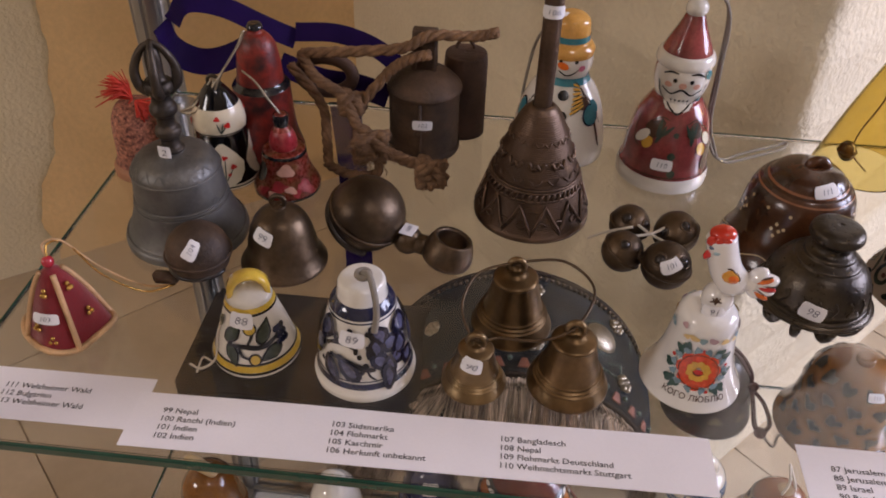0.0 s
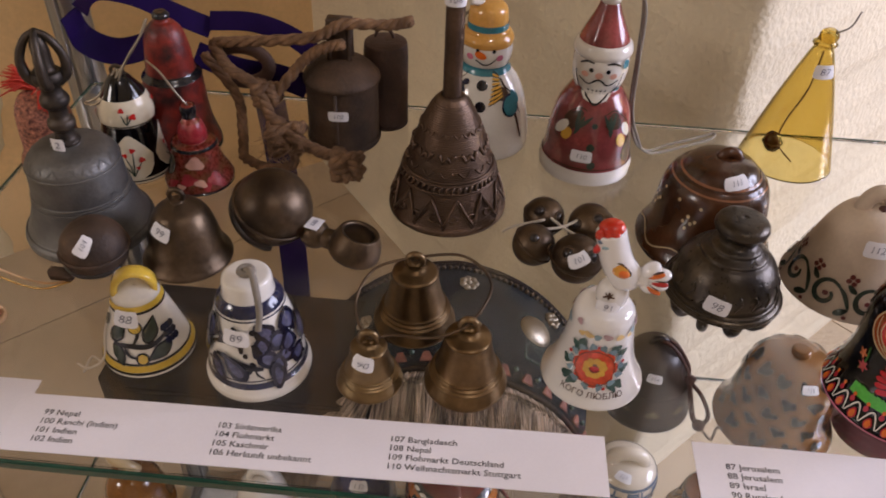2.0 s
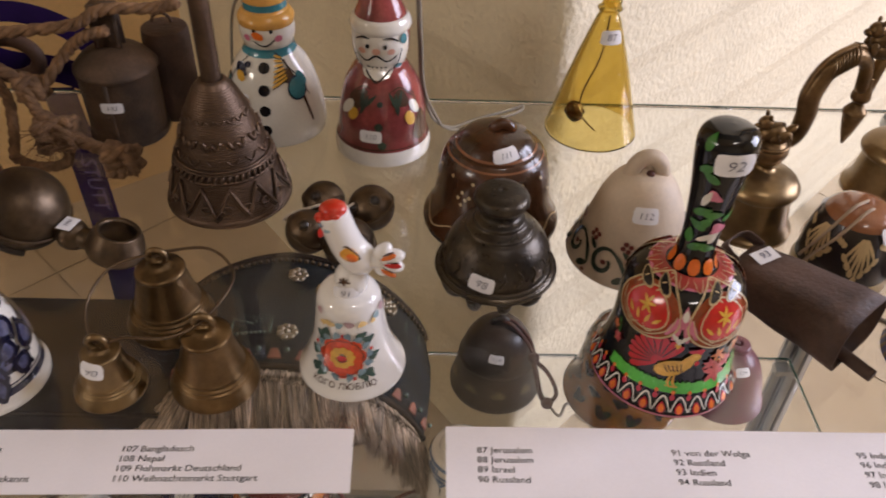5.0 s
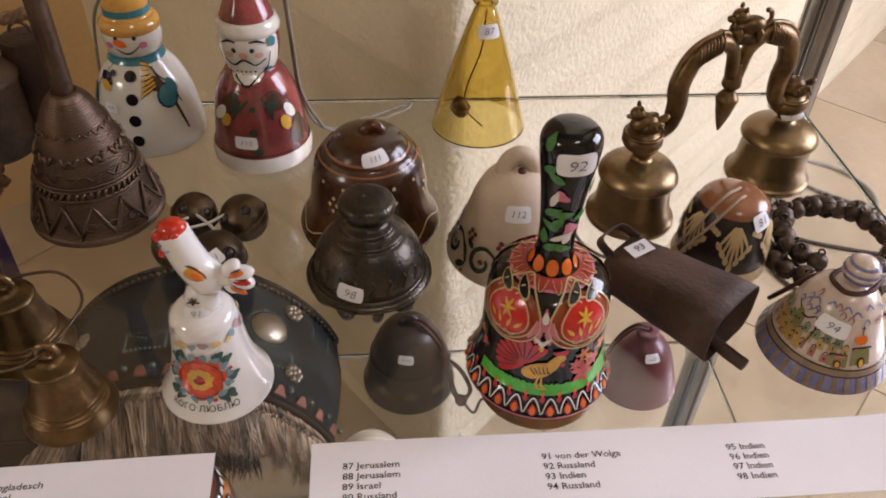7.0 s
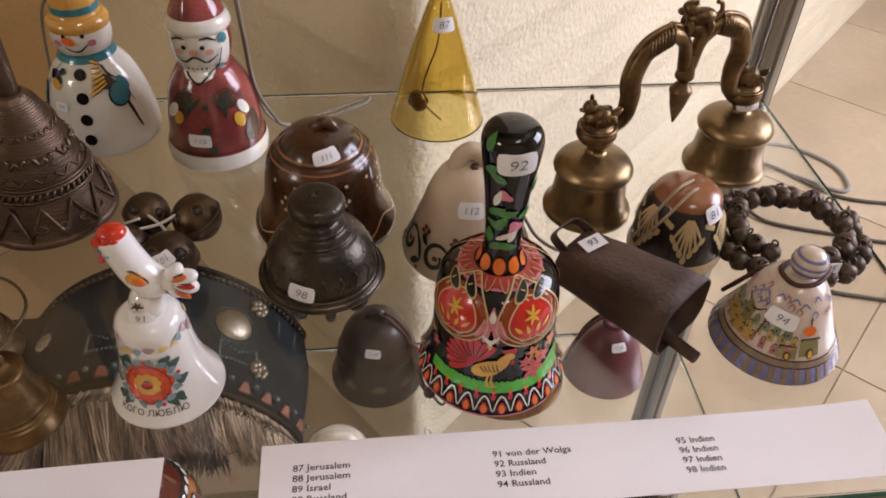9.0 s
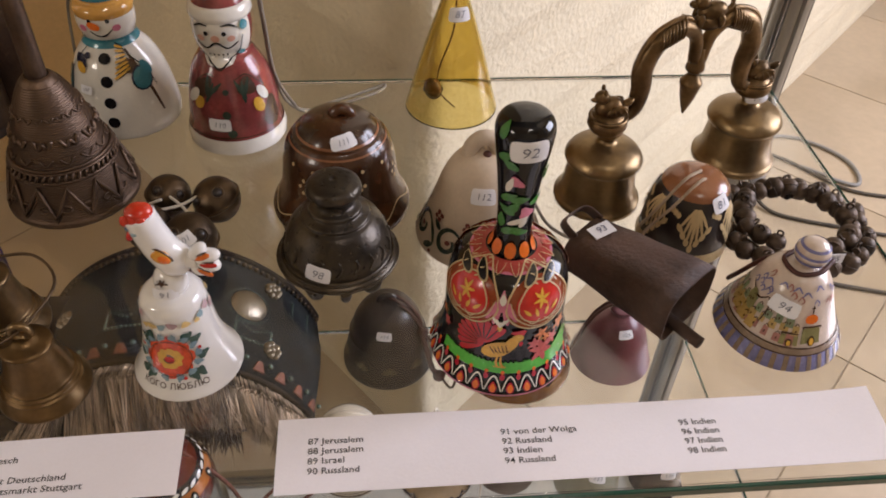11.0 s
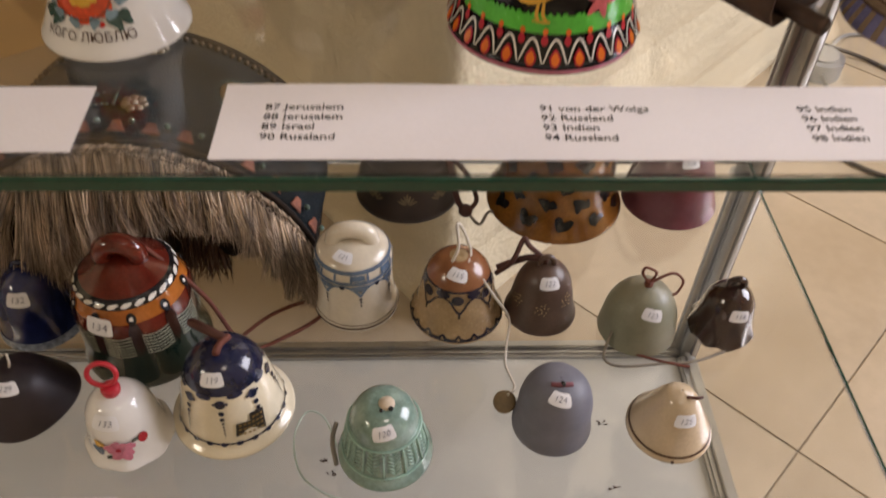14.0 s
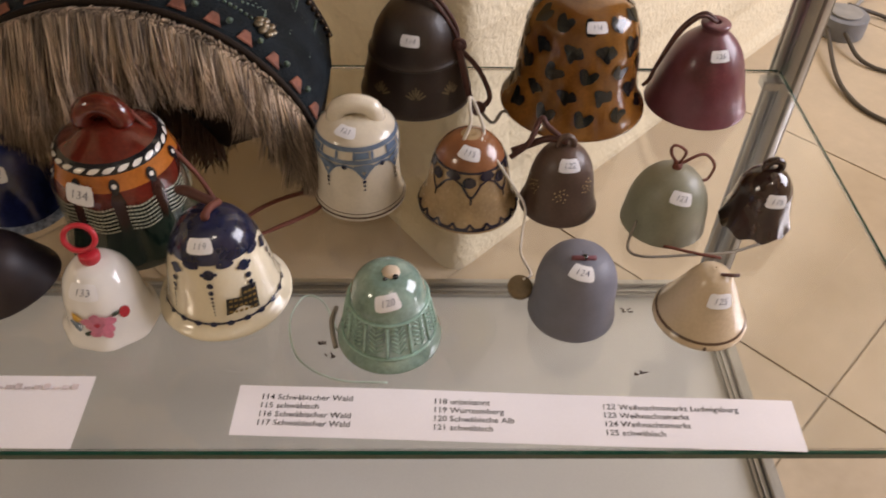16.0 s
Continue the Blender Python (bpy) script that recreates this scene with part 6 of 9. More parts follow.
paint(b, "painted_tulip_heart", orange_paint, "orange accents", *[(lambda m, i=i: s.blob(m, i * 13.85, 0.006, 0.003, 0.005, 0, 0.0008, 0.4, 8)) for i in range(26)], *[(lambda m, i=i: s.blob(m, i * 13.85 + 6.9, 0.015, 0.002, 0.0025, 0, 0.0007, 0, 8)) for i in range(26)])
paint(b, "painted_rim", pink_paint, "pink rim line", lambda m: s.band(m, 0.0008, 0.0022, 0.0004))
bm = bmesh.new()
s.band(bm, 0.0142, 0.0205, 0.0004, a0=-56, a1=80)
rnd = random.Random(4)
for i in range(60):
    a = rnd.uniform(-52, 78)
    s.stroke(bm, [(a, 0.020), (a + rnd.uniform(-2, 2), 0.0215 + 0.003 * max(0, (a - 30) / 50))], 0.001, 0.0005, 2)
s.blob(bm, 66, 0.0215, 0.022, 0.009, -20, 0.0004)
part("painted_grass", bm, grass_paint, b, "bright green painted meadow")
bm = bmesh.new()
for i in range(11):
    q = 52 + i * 16.5
    s.blob(bm, -13 + 14.5 * math.cos(radians(q)), 0.0322 + 0.0080 * math.sin(radians(q)), 0.0040, 0.0155, 90 - q, 0.0006 + 0.00005 * (i % 2), -0.45, 12)
s.blob(bm, 18, 0.0415, 0.0070, 0.0042, 0, 0.0008, wob=0.2)
s.blob(bm, 20.5, 0.034, 0.002, 0.0035, 0, 0.0009)
part("painted_tail", bm, M("scarlet_paint", "bd1420", 0.22, var=0.12, bump=0, coat=0.4), b, "red rooster tail and comb", split=True)
paint(b, "painted_rooster", gold_paint, "golden painted rooster", lambda m: s.blob(m, 0, 0.0295, 0.0165, 0.0095, -28, 0.0007), lambda m: s.blob(m, 12, 0.0340, 0.0060, 0.011, 20, 0.0008), lambda m: s.blob(m, 17, 0.0382, 0.0058, 0.005, 0, 0.0009), lambda m: s.stroke(m, [(1, 0.026), (0, 0.021), (2, 0.0185)], 0.0012, 0.0007), lambda m: s.stroke(m, [(4, 0.026), (4, 0.021), (7, 0.0185)], 0.0012, 0.0007), lambda m: s.stroke(m, [(-2, 0.0186), (6, 0.0184), (9, 0.0186)], 0.0009, 0.0008))
paint(b, "tail_line", black_paint, "", *[(lambda m, i=i: s.stroke(m, [(-13 + 6 * math.cos(radians(60 + i * 16.5)), 0.0322 + 0.0034 * math.sin(radians(60 + i * 16.5))), (-13 + 26 * math.cos(radians(60 + i * 16.5)), 0.0322 + 0.0142 * math.sin(radians(60 + i * 16.5)))], 0.0006, 0.0009, 3)) for i in range(10)])
paint(b, "rooster_feather", brown_paint, "", *[(lambda m, i=i: s.stroke(m, [(-7 + i * 3.5, 0.031 + i * 0.0006), (-4 + i * 3.2, 0.0285), (-2 + i * 3, 0.027 + i * 0.0006)], 0.0006, 0.001)) for i in range(5)])
bm = bmesh.new()
for a, z, k in ((42, 0.0255, 1.25), (54, 0.030, 0.8), (34, 0.0315, 0.7), (-58, 0.030, 0.6)):
    for i in range(6):
        q = i * 60 + a
        s.blob(bm, a + 5.2 * k * math.cos(radians(q)), z + 0.0032 * k * math.sin(radians(q)), 0.0028 * k, 0.0062 * k, 90 - q, 0.0006, 0.5, 8)
part("painted_flower", bm, M("terracotta_pink_paint", "b9504e", 0.25, var=0.25, bump=0, coat=0.4), b, "terracotta pink flowers", split=True)
bm = bmesh.new()
for a, z, k in ((40, 0.0375, 0.8), (46, 0.0335, 0.6), (62, 0.038, 0.9), (-64, 0.036, 0.6)):
    for i in range(5):
        q = i * 72 + a
        s.blob(bm, a + 4.6 * k * math.cos(radians(q)), z + 0.0028 * k * math.sin(radians(q)), 0.0026 * k, 0.0056 * k, 90 - q, 0.0007, 0.4, 8)
part("painted_blossom", bm, M("orange_pink_paint", "d27a4a", 0.25, var=0.3, scale=300, bump=0, coat=0.4), b, "orange blossoms on the stem", split=True)
paint(b, "painted_stem", leaf_paint, "thin green stems", lambda m: s.stroke(m, [(44, 0.021), (41, 0.03), (40, 0.04)], 0.0009, 0.0005), lambda m: s.stroke(m, [(-60, 0.042), (-58, 0.034), (-62, 0.026)], 0.001, 0.0005))
MED = (-37, 37, 143, -143)
bm = bmesh.new()
for a in MED:
    s.blob(bm, a, 0.0572, 0.0370, 0.0290, 0, 0.0004, 0.1, 28)
part("medallion_edge", bm, M("orange_brown_paint", "94431c", 0.22, var=0.25, scale=200, bump=0, coat=0.4), b, "orange-brown leaf border", split=True)
bm = bmesh.new()
for a in MED:
    s.blob(bm, a, 0.0582, 0.0250, 0.0205, 0, 0.0007, 0.1, 24)
part("painted_medallion", bm, red_paint, b, "red shoulder medallions", split=True)
bm = bmesh.new()
for a in MED:
    for rx, rz, w in ((33.5, 0.0136, 0.0009), (22.5, 0.0096, 0.0007)):
        s.stroke(bm, [(a + rx * math.cos(q), 0.0574 + rz * math.sin(q)) for q in (i * math.tau / 20 for i in range(21))], w, 0.001, 2, False)
    for k in (-1, 1):
        s.stroke(bm, [(a + k * 30, 0.0600), (a + k * 24, 0.0520), (a + k * 10, 0.0462), (a, 0.0450)], 0.0007, 0.001)
        s.stroke(bm, [(a + k * 14, 0.0500), (a + k * 8, 0.0475), (a + k * 2, 0.0500)], 0.0006, 0.0012)
part("medallion_border", bm, ochre_paint, b, "pale gold scroll lines", split=True)
bm = bmesh.new()
for a in MED:
    for i in range(6):
        q = i * 60 + 15
        s.blob(bm, a + 4.2 * math.cos(radians(q)), 0.0602 + 0.0024 * math.sin(radians(q)), 0.0016, 0.0050, 90 - q, 0.0011, 0.5, 8)
    for k in (-14, -5, 5, 14):
        s.blob(bm, a + k, 0.0534 + abs(k) * 0.00008, 0.0018, 0.0058, k * 3, 0.0010, 0.6, 8)
part("medallion_flower", bm, gold_paint, b, "yellow star flowers", split=True)
paint(b, "painted_lily", pink_paint, "pink lily between medallions", lambda m: s.blob(m, 0, 0.0602, 0.0040, 0.011, 0, 0.0011, 0.6), *[(lambda m, k=k, z=z, q=q: s.blob(m, k, z, 0.0030, 0.0135, q, 0.0009, 0.5)) for k, z, q in ((8, 0.0557, -24), (-8, 0.0557, 24), (4, 0.0537, -10), (-4, 0.0537, 10))], lambda m: s.band(m, 0.0688, 0.0694, 0.0006))
paint(b, "lily_heart", white_glaze, "", lambda m: s.blob(m, 0, 0.0612, 0.003, 0.0055, 0, 0.0014, 0.5), *[(lambda m, k=k: s.blob(m, k * 2.6, 0.0477 - abs(k) * -0.0012, 0.0016, 0.0042, k * 14, 0.0012, 0.4, 8)) for k in (-2, -1, 0, 1, 2)])
paint(b, "lily_tip", gold_paint, "", lambda m: s.blob(m, 0, 0.0450, 0.0024, 0.0045, 180, 0.001, 0.5))
paint(b, "collar_scallop", M("brick_red_paint", "a8443a", 0.22, var=0.2, bump=0, coat=0.4), "brick-red scalloped collar", *[(lambda m, i=i: s.blob(m, i * 24 - 12, 0.0698, 0.0070, 0.0055, 180, 0.0005, 0.5)) for i in range(15)])
paint(b, "collar_band", MATS["brick_red_paint"], "", lambda m: s.band(m, 0.0690, 0.0712, 0.0004))
paint(b, "collar_line", ochre_paint, "", *[(lambda m, i=i: s.stroke(m, [(i * 24 - 20, 0.0708), (i * 24 - 16, 0.0694), (i * 24 - 12, 0.0684), (i * 24 - 8, 0.0694), (i * 24 - 4, 0.0708)], 0.0004, 0.0008, 3)) for i in range(15)])
paint(b, "shoulder_leaf", ochre_paint, "pale veined feathers", *[(lambda m, a=a, z=z: s.blob(m, a, z, 0.0052, 0.0135, a * 1.15, 0.0009, 0.3)) for a, z in ((-58, 0.0672), (-34, 0.0684), (58, 0.0672), (34, 0.0684))])
paint(b, "leaf_vein", black_paint, "", *[(lambda m, a=a, z=z: s.blob(m, a, z, 0.0038, 0.0115, a * 1.15, 0.0012, 0.3)) for a, z in ((-58, 0.0672), (-34, 0.0684), (58, 0.0672), (34, 0.0684))])
paint(b, "feather_rib", ochre_paint, "", *[(lambda m, a=a, z=z, k=k: s.blob(m, a, z + k * 0.0022, 0.0026, 0.0008, a * 1.15, 0.0015, 0, 6)) for a, z in ((-58, 0.0672), (-34, 0.0684), (58, 0.0672), (34, 0.0684)) for k in (-1, 0, 1)])
grip = part("handle", lift(Surf([(0.95, 0), (0.85, 0.05), (0.72, 0.12), (0.72, 0.3), (0.85, 0.55), (1.05, 0.78), (1.1, 0.9), (0.9, 0.965), (0.5, 0.99), (0.02, 1.0)], 0.0118, 0.0765).body(0, 36), 0.0700), black_lacquer, t, "black lacquered club-shaped handle")
gs = Surf([(0.95, 0), (0.85, 0.05), (0.72, 0.12), (0.72, 0.3), (0.85, 0.55), (1.05, 0.78), (1.1, 0.9), (0.9, 0.965), (0.5, 0.99), (0.02, 1.0)], 0.0118, 0.0765)
paint(grip, "painted_petal", orange_paint, "orange petals round the neck", *[(lambda m, i=i: lift(gs.blob(m, i * 40, 0.0055, 0.0052, 0.009, 0, 0.0005), 0)) for i in range(9)])
paint(grip, "painted_leaf", leaf_paint, "green leaves", *[(lambda m, a=a, z=z, q=q: gs.blob(m, a, z, 0.0042, 0.0086, q, 0.0005, 0.6)) for a, z, q in ((-30, 0.06, 60), (-20, 0.056, -60), (-40, 0.072, 0), (-20, 0.037, 60), (10, 0.036, 80), (-25, 0.029, -60), (-5, 0.031, 30), (-40, 0.022, 0), (-10, 0.017, 60), (20, 0.0165, 100), (60, 0.035, 60), (70, 0.05, 0))])
paint(grip, "painted_blossom", pink_paint, "pink fuchsia blossoms", lambda m: gs.blob(m, -5, 0.0465, 0.007, 0.0055, 30, 0.0006, wob=0.25), lambda m: gs.blob(m, 32, 0.028, 0.0062, 0.007, 20, 0.0006, wob=0.25))
paint(grip, "blossom_petal", white_glaze, "", lambda m: gs.blob(m, -18, 0.045, 0.003, 0.0095, 15, 0.0009, 0.5), lambda m: gs.blob(m, 12, 0.0235, 0.003, 0.010, 60, 0.0009, 0.5), lambda m: gs.blob(m, 26, 0.023, 0.003, 0.007, 20, 0.0009, 0.5))
for o in grip.children:
    o.matrix_parent_inverse = pose(0, 0, 0.0700)
q = sticker(grip, gs, "92", 14, 0.0645, 0.0155, 0.0105, tilt=-3, off=0.0008)
q.matrix_parent_inverse = pose(0, 0, 0.0700)

# folded iron cow bell lying on its side
t = thing("cow_bell", (0.517, 0.419, TOP), "dark brown folded sheet-iron cow bell lying on its side", "bell", GT, rz=-50)
bm = bmesh.new()
rows = []
for k, (hw, hh, zc) in enumerate(((0.0178, 0.0125, 0.014), (0.0208, 0.0148, 0.0163), (0.0242, 0.0168, 0.0183))):
    x = -0.030 + k * 0.036
    rows.append([bm.verts.new((x, y * hw, zc + z * hh)) for y, z in ((-1, -0.55), (-0.75, -1), (0.75, -1), (1, -0.55), (1, 0.55), (0.75, 1), (-0.75, 1), (-1, 0.55))])
for a, b2 in zip(rows, rows[1:]):
    for j in range(8):
        bm.faces.new((a[j], a[(j + 1) % 8], b2[(j + 1) % 8], b2[j]))
bm.faces.new(rows[0][::-1])
bmesh.ops.subdivide_edges(bm, edges=list(bm.edges), cuts=2, use_grid_fill=True)
for v in bm.verts:
    v.co += Vector((0, 0, 0.0007)) * math.sin(v.co.x * 190 + v.co.y * 150)
bmesh.ops.smooth_vert(bm, verts=list(bm.verts), factor=0.35, use_axis_y=True, use_axis_z=True)
bmesh.ops.solidify(bm, geom=list(bm.faces), thickness=0.0016)
part("body", bm, iron_brown, t)
part("clapper", tube([(0.01, -0.003, 0.012), (0.03, -0.006, 0.0075), (0.049, -0.008, 0.006), (0.058, -0.009, 0.006)], 0.0036, 10, 5), iron_brown, t, "iron clapper")
part("strap_loop", strap([(-0.028, -0.012, 0.026), (-0.038, -0.010, 0.029), (-0.041, 0.0, 0.028), (-0.038, 0.010, 0.029), (-0.028, 0.012, 0.026)], (0.5, 0, 0.9), 0.007, 0.0014), iron_brown, t, "bent iron strap loop")
bm = bmesh.new()
box(bm, -0.007, 0.007, -0.0048, 0.0048, 0.0, 0.0003)
st = part("sticker", bm, sticker_mat, t, "small white paper number sticker", True)
st.matrix_parent_inverse = pose(-0.0195, 0.001, 0.0298, 0, -6.5, 74)
v, f = text_mesh("93", 0.0065, 0.1, "CENTER")
bm = bmesh.new()
vs = [bm.verts.new((x, y, 0.0006)) for x, y in v]
for q in f:
    bm.faces.new([vs[i] for i in q])
part("number", bm, pen, st, "", True)

# black pottery bell with cream sprays
string_warm = M("beige_string", "b39f88", 0.85, var=0.15, fine=1500, bump=0.4)
t, s, b = bell((0.566, 0.461, TOP), "black and terracotta clay bell with cream sprays", [(1, 0), (1.0, 0.05), (0.96, 0.1), (0.95, 0.25), (0.9, 0.5), (0.78, 0.75), (0.6, 0.92), (0.3, 0.99), (0.02, 1.0)], 0.0275, 0.048, black_clay_and_holes)
paint(b, "painted_band", ochre_paint, "plain cream rim", lambda m: s.band(m, 0.0, 0.007, 0.0004))
paint(b, "crown", terracotta, "terracotta crown", lambda m: s.band(m, 0.0405, 0.04796, 0.0005))
bm = bmesh.new()
for i in range(6):
    a = i * 60 - 12
    for k in range(-3, 4):
        z1 = 0.0125 + 0.0042 * abs(k)
        s.stroke(bm, [(a + k * 1.2, 0.0375), (a + k * 4, (0.0375 + z1) / 2), (a + k * 6.2, z1)], 0.0017)
        s.blob(bm, a + k * 6.3, z1, 0.0032, 0.0062, k * 10, 0.0006, 0.4, 10)
    for k in range(3):
        s.blob(bm, a + 25 + k * 5, 0.034 - k * 0.001, 0.003, 0.004, 0, 0.0005, n=8)
part("painted_spray", bm, ochre_paint, b, "cream brush sprays", split=True)
cord(t, [(0.004, -0.004, 0.047), (-0.004, -0.01, 0.0485), (-0.018, -0.016, 0.036), (-0.027, -0.012, 0.018), (-0.031, -0.008, 0.002)], 0.0010, string_warm, "cord", "grey cord through the crown")
cord(t, [(0.002, 0.002, 0.048), (-0.01, -0.006, 0.0485), (-0.022, -0.01, 0.034), (-0.03, -0.006, 0.014)], 0.0010, string_warm, "cord")
sticker(t, s, "81", 25, 0.0395, 0.0105, 0.0095, tilt=-14, off=0.001)

# bell painted with a town, with ball top
t, s, b = bell((0.597, 0.385, TOP), "white clay bell painted with a town and blue border", [(1, 0), (0.99, 0.05), (0.87, 0.22), (0.75, 0.4), (0.63, 0.6), (0.5, 0.8), (0.32, 0.93), (0.05, 1.0)], 0.0335, 0.0505, M("ivory_glaze", "d6c4b6", 0.25, var=0.06, bump=0.03, coat=0.4), rz=-40)
paint(b, "painted_border", lilac_paint, "lilac-blue border", lambda m: s.band(m, 0.0005, 0.0092, 0.0004))
paint(b, "border_stripe", M("dull_tan_stripe", "8f7a66", 0.3, var=0.2, bump=0), "tan stripes", *[(lambda m, i=i: s.band(m, 0.001, 0.0088, 0.0007, 4, a0=i * 11.25, a1=i * 11.25 + 4.6)) for i in range(32)], lambda m: s.band(m, 0.0095, 0.0125, 0.0004))
paint(b, "border_line", brown_paint, "", lambda m: s.band(m, 0.0125, 0.0133, 0.0005), lambda m: s.band(m, 0.0090, 0.0096, 0.0006), lambda m: s.stroke(m, [(-60, 0.034), (-35, 0.030), (-20, 0.0335)], 0.001), lambda m: s.stroke(m, [(-20, 0.0335), (-14, 0.0285), (-16, 0.02)], 0.0008), lambda m: s.stroke(m, [(44, 0.031), (44.1, 0.036)], 0.0008, 0.0009), lambda m: s.stroke(m, [(41, 0.0345), (47, 0.0345)], 0.0008, 0.0009))
paint(b, "painted_house", M("faded_ochre_paint", "b39250", 0.3, var=0.2, bump=0), "ochre painted houses", *[(lambda m, a=a, z=z, w=w, hh=hh: s.flat_map(m, [(-w / 2, -hh / 2), (w / 2, -hh / 2), (w / 2, hh / 2), (-w / 2, hh / 2)], [(0, 1, 2, 3)], a, z, 0, 0.0006)) for a, z, w, hh in ((-52, 0.0195, 0.006, 0.008), (-38, 0.0185, 0.006, 0.0075), (-24, 0.0175, 0.005, 0.0065), (-62, 0.021, 0.005, 0.009))])
paint(b, "painted_church", M("moss_paint", "8a8455", 0.3, bump=0), "green-brown painted church", lambda m: s.flat_map(m, [(-0.005, -0.004), (0.005, -0.004), (0.005, 0.005), (-0.005, 0.005)], [(0, 1, 2, 3)], 46, 0.0188, 0, 0.0006), lambda m: s.flat_map(m, [(-0.0045, -0.003), (0.0045, -0.003), (0.0045, 0.003), (-0.0045, 0.003)], [(0, 1, 2, 3)], 22, 0.0168, 0, 0.0006), lambda m: s.blob(m, -40, 0.027, 0.012, 0.006, 70, 0.0005))
paint(b, "church_outline", brown_paint, "", lambda m: s.stroke(m, [(35, 0.0235), (36, 0.0245), (56, 0.0245), (57, 0.0235)], 0.0011, 0.0009), lambda m: s.stroke(m, [(13, 0.0195), (14, 0.0205), (31, 0.0205)], 0.0011, 0.0009), lambda m: s.blob(m, 46, 0.017, 0.004, 0.006, 0, 0.0009), lambda m: s.blob(m, 22, 0.0158, 0.0035, 0.0045, 0, 0.0009))
rnd = random.Random(14)
town = [M("town_rose_paint", "a9746a", 0.3, bump=0), M("town_sand_paint", "b79a5e", 0.3, bump=0), M("town_sage_paint", "7f8a6a", 0.3, bump=0)]
for i in range(26):
    a, z, w, hh = -88 + i * 4.6, 0.0165 + 0.0045 * (i % 3) + rnd.uniform(0, 0.002), rnd.uniform(0.0028, 0.0045), rnd.uniform(0.004, 0.007)
    paint(b, "painted_wall", town[i % 3], "", lambda m: s.flat_map(m, [(-w / 2, -hh / 2), (w / 2, -hh / 2), (w / 2, hh / 2), (-w / 2, hh / 2)], [(0, 1, 2, 3)], a, z, 0, 0.0004 + 0.0001 * (i % 3)))
    paint(b, "roof_line", brown_paint, "", lambda m: s.stroke(m, [(a - 2.6, z + hh / 2), (a, z + hh / 2 + 0.0012), (a + 2.6, z + hh / 2)], 0.0006, 0.0009, 3), lambda m: s.blob(m, a, z, 0.0008, 0.0018, 0, 0.0009, 0, 6))
for i in range(18):
    a, z = rnd.uniform(-95, 95), rnd.uniform(0.032, 0.043)
    paint(b, "painted_swirl", lilac_paint if i % 2 else town[0], "", lambda m: s.stroke(m, [(a - 5, z), (a - 1, z + 0.0022), (a + 4, z + 0.0005), (a + 1, z - 0.001)], 0.0008, 0.0004, 4))
paint(b, "painted_dome", orange_paint, "orange onion dome", lambda m: s.blob(m, 44, 0.0285, 0.0068, 0.0055, 0, 0.0006))
paint(b, "window", gold_paint, "", lambda m: s.blob(m, 46, 0.0168, 0.0024, 0.0045, 0, 0.0012), lambda m: s.blob(m, 22, 0.0156, 0.002, 0.0032, 0, 0.0012))
paint(b, "painted_cloud", lilac_paint, "", *[(lambda m, a=a, z=z: s.stroke(m, [(a - 8, z), (a, z + 0.002), (a + 8, z)], 0.001, 0.0005)) for a, z in ((15, 0.041), (32, 0.0395), (-10, 0.041), (55, 0.042), (-35, 0.039))])
kn = part("knob", ball(bmesh.new(), (0.002, 0, 0.0565), 0.0088, 0.9, 20), MATS["ivory_glaze"], t, "striped ball knob")
ks = Surf([(1, 0), (1, 1)], 1, 1)
ks.p = [Vector((0.009 * math.cos(q), 0.0565 + 0.0082 * math.sin(q), 0)) for q in (-1.3 + 0.2 * i for i in range(14))]
ks.len = [0.0018 * i for i in range(14)]
q = paint(kn, "painted_stripe", lilac_paint, "blue stripes", lambda m: ks.band(m, 0.0525, 0.0545, 0.0002), lambda m: ks.band(m, 0.057, 0.0585, 0.0002), lambda m: ks.band(m, 0.061, 0.0622, 0.0002))
for q in kn.children:
    q.matrix_parent_inverse = pose(0.002, 0, 0)
cord(t, [(-0.006, 0.006, 0.049), (-0.009, -0.004, 0.0485), (0.0, -0.01, 0.0475), (0.009, -0.004, 0.0485), (0.012, 0.008, 0.05)], 0.0014, leather_cord, "cord", "brown cord round the knob")
cord(t, [(-0.006, 0.004, 0.049), (-0.018, 0.006, 0.036), (-0.029, 0.012, 0.014), (-0.034, 0.016, 0.003)], 0.0014, leather_cord, "cord")
sticker(t, s, "94", 4, 0.0330, 0.0145, 0.009, tilt=8, off=0.0013)

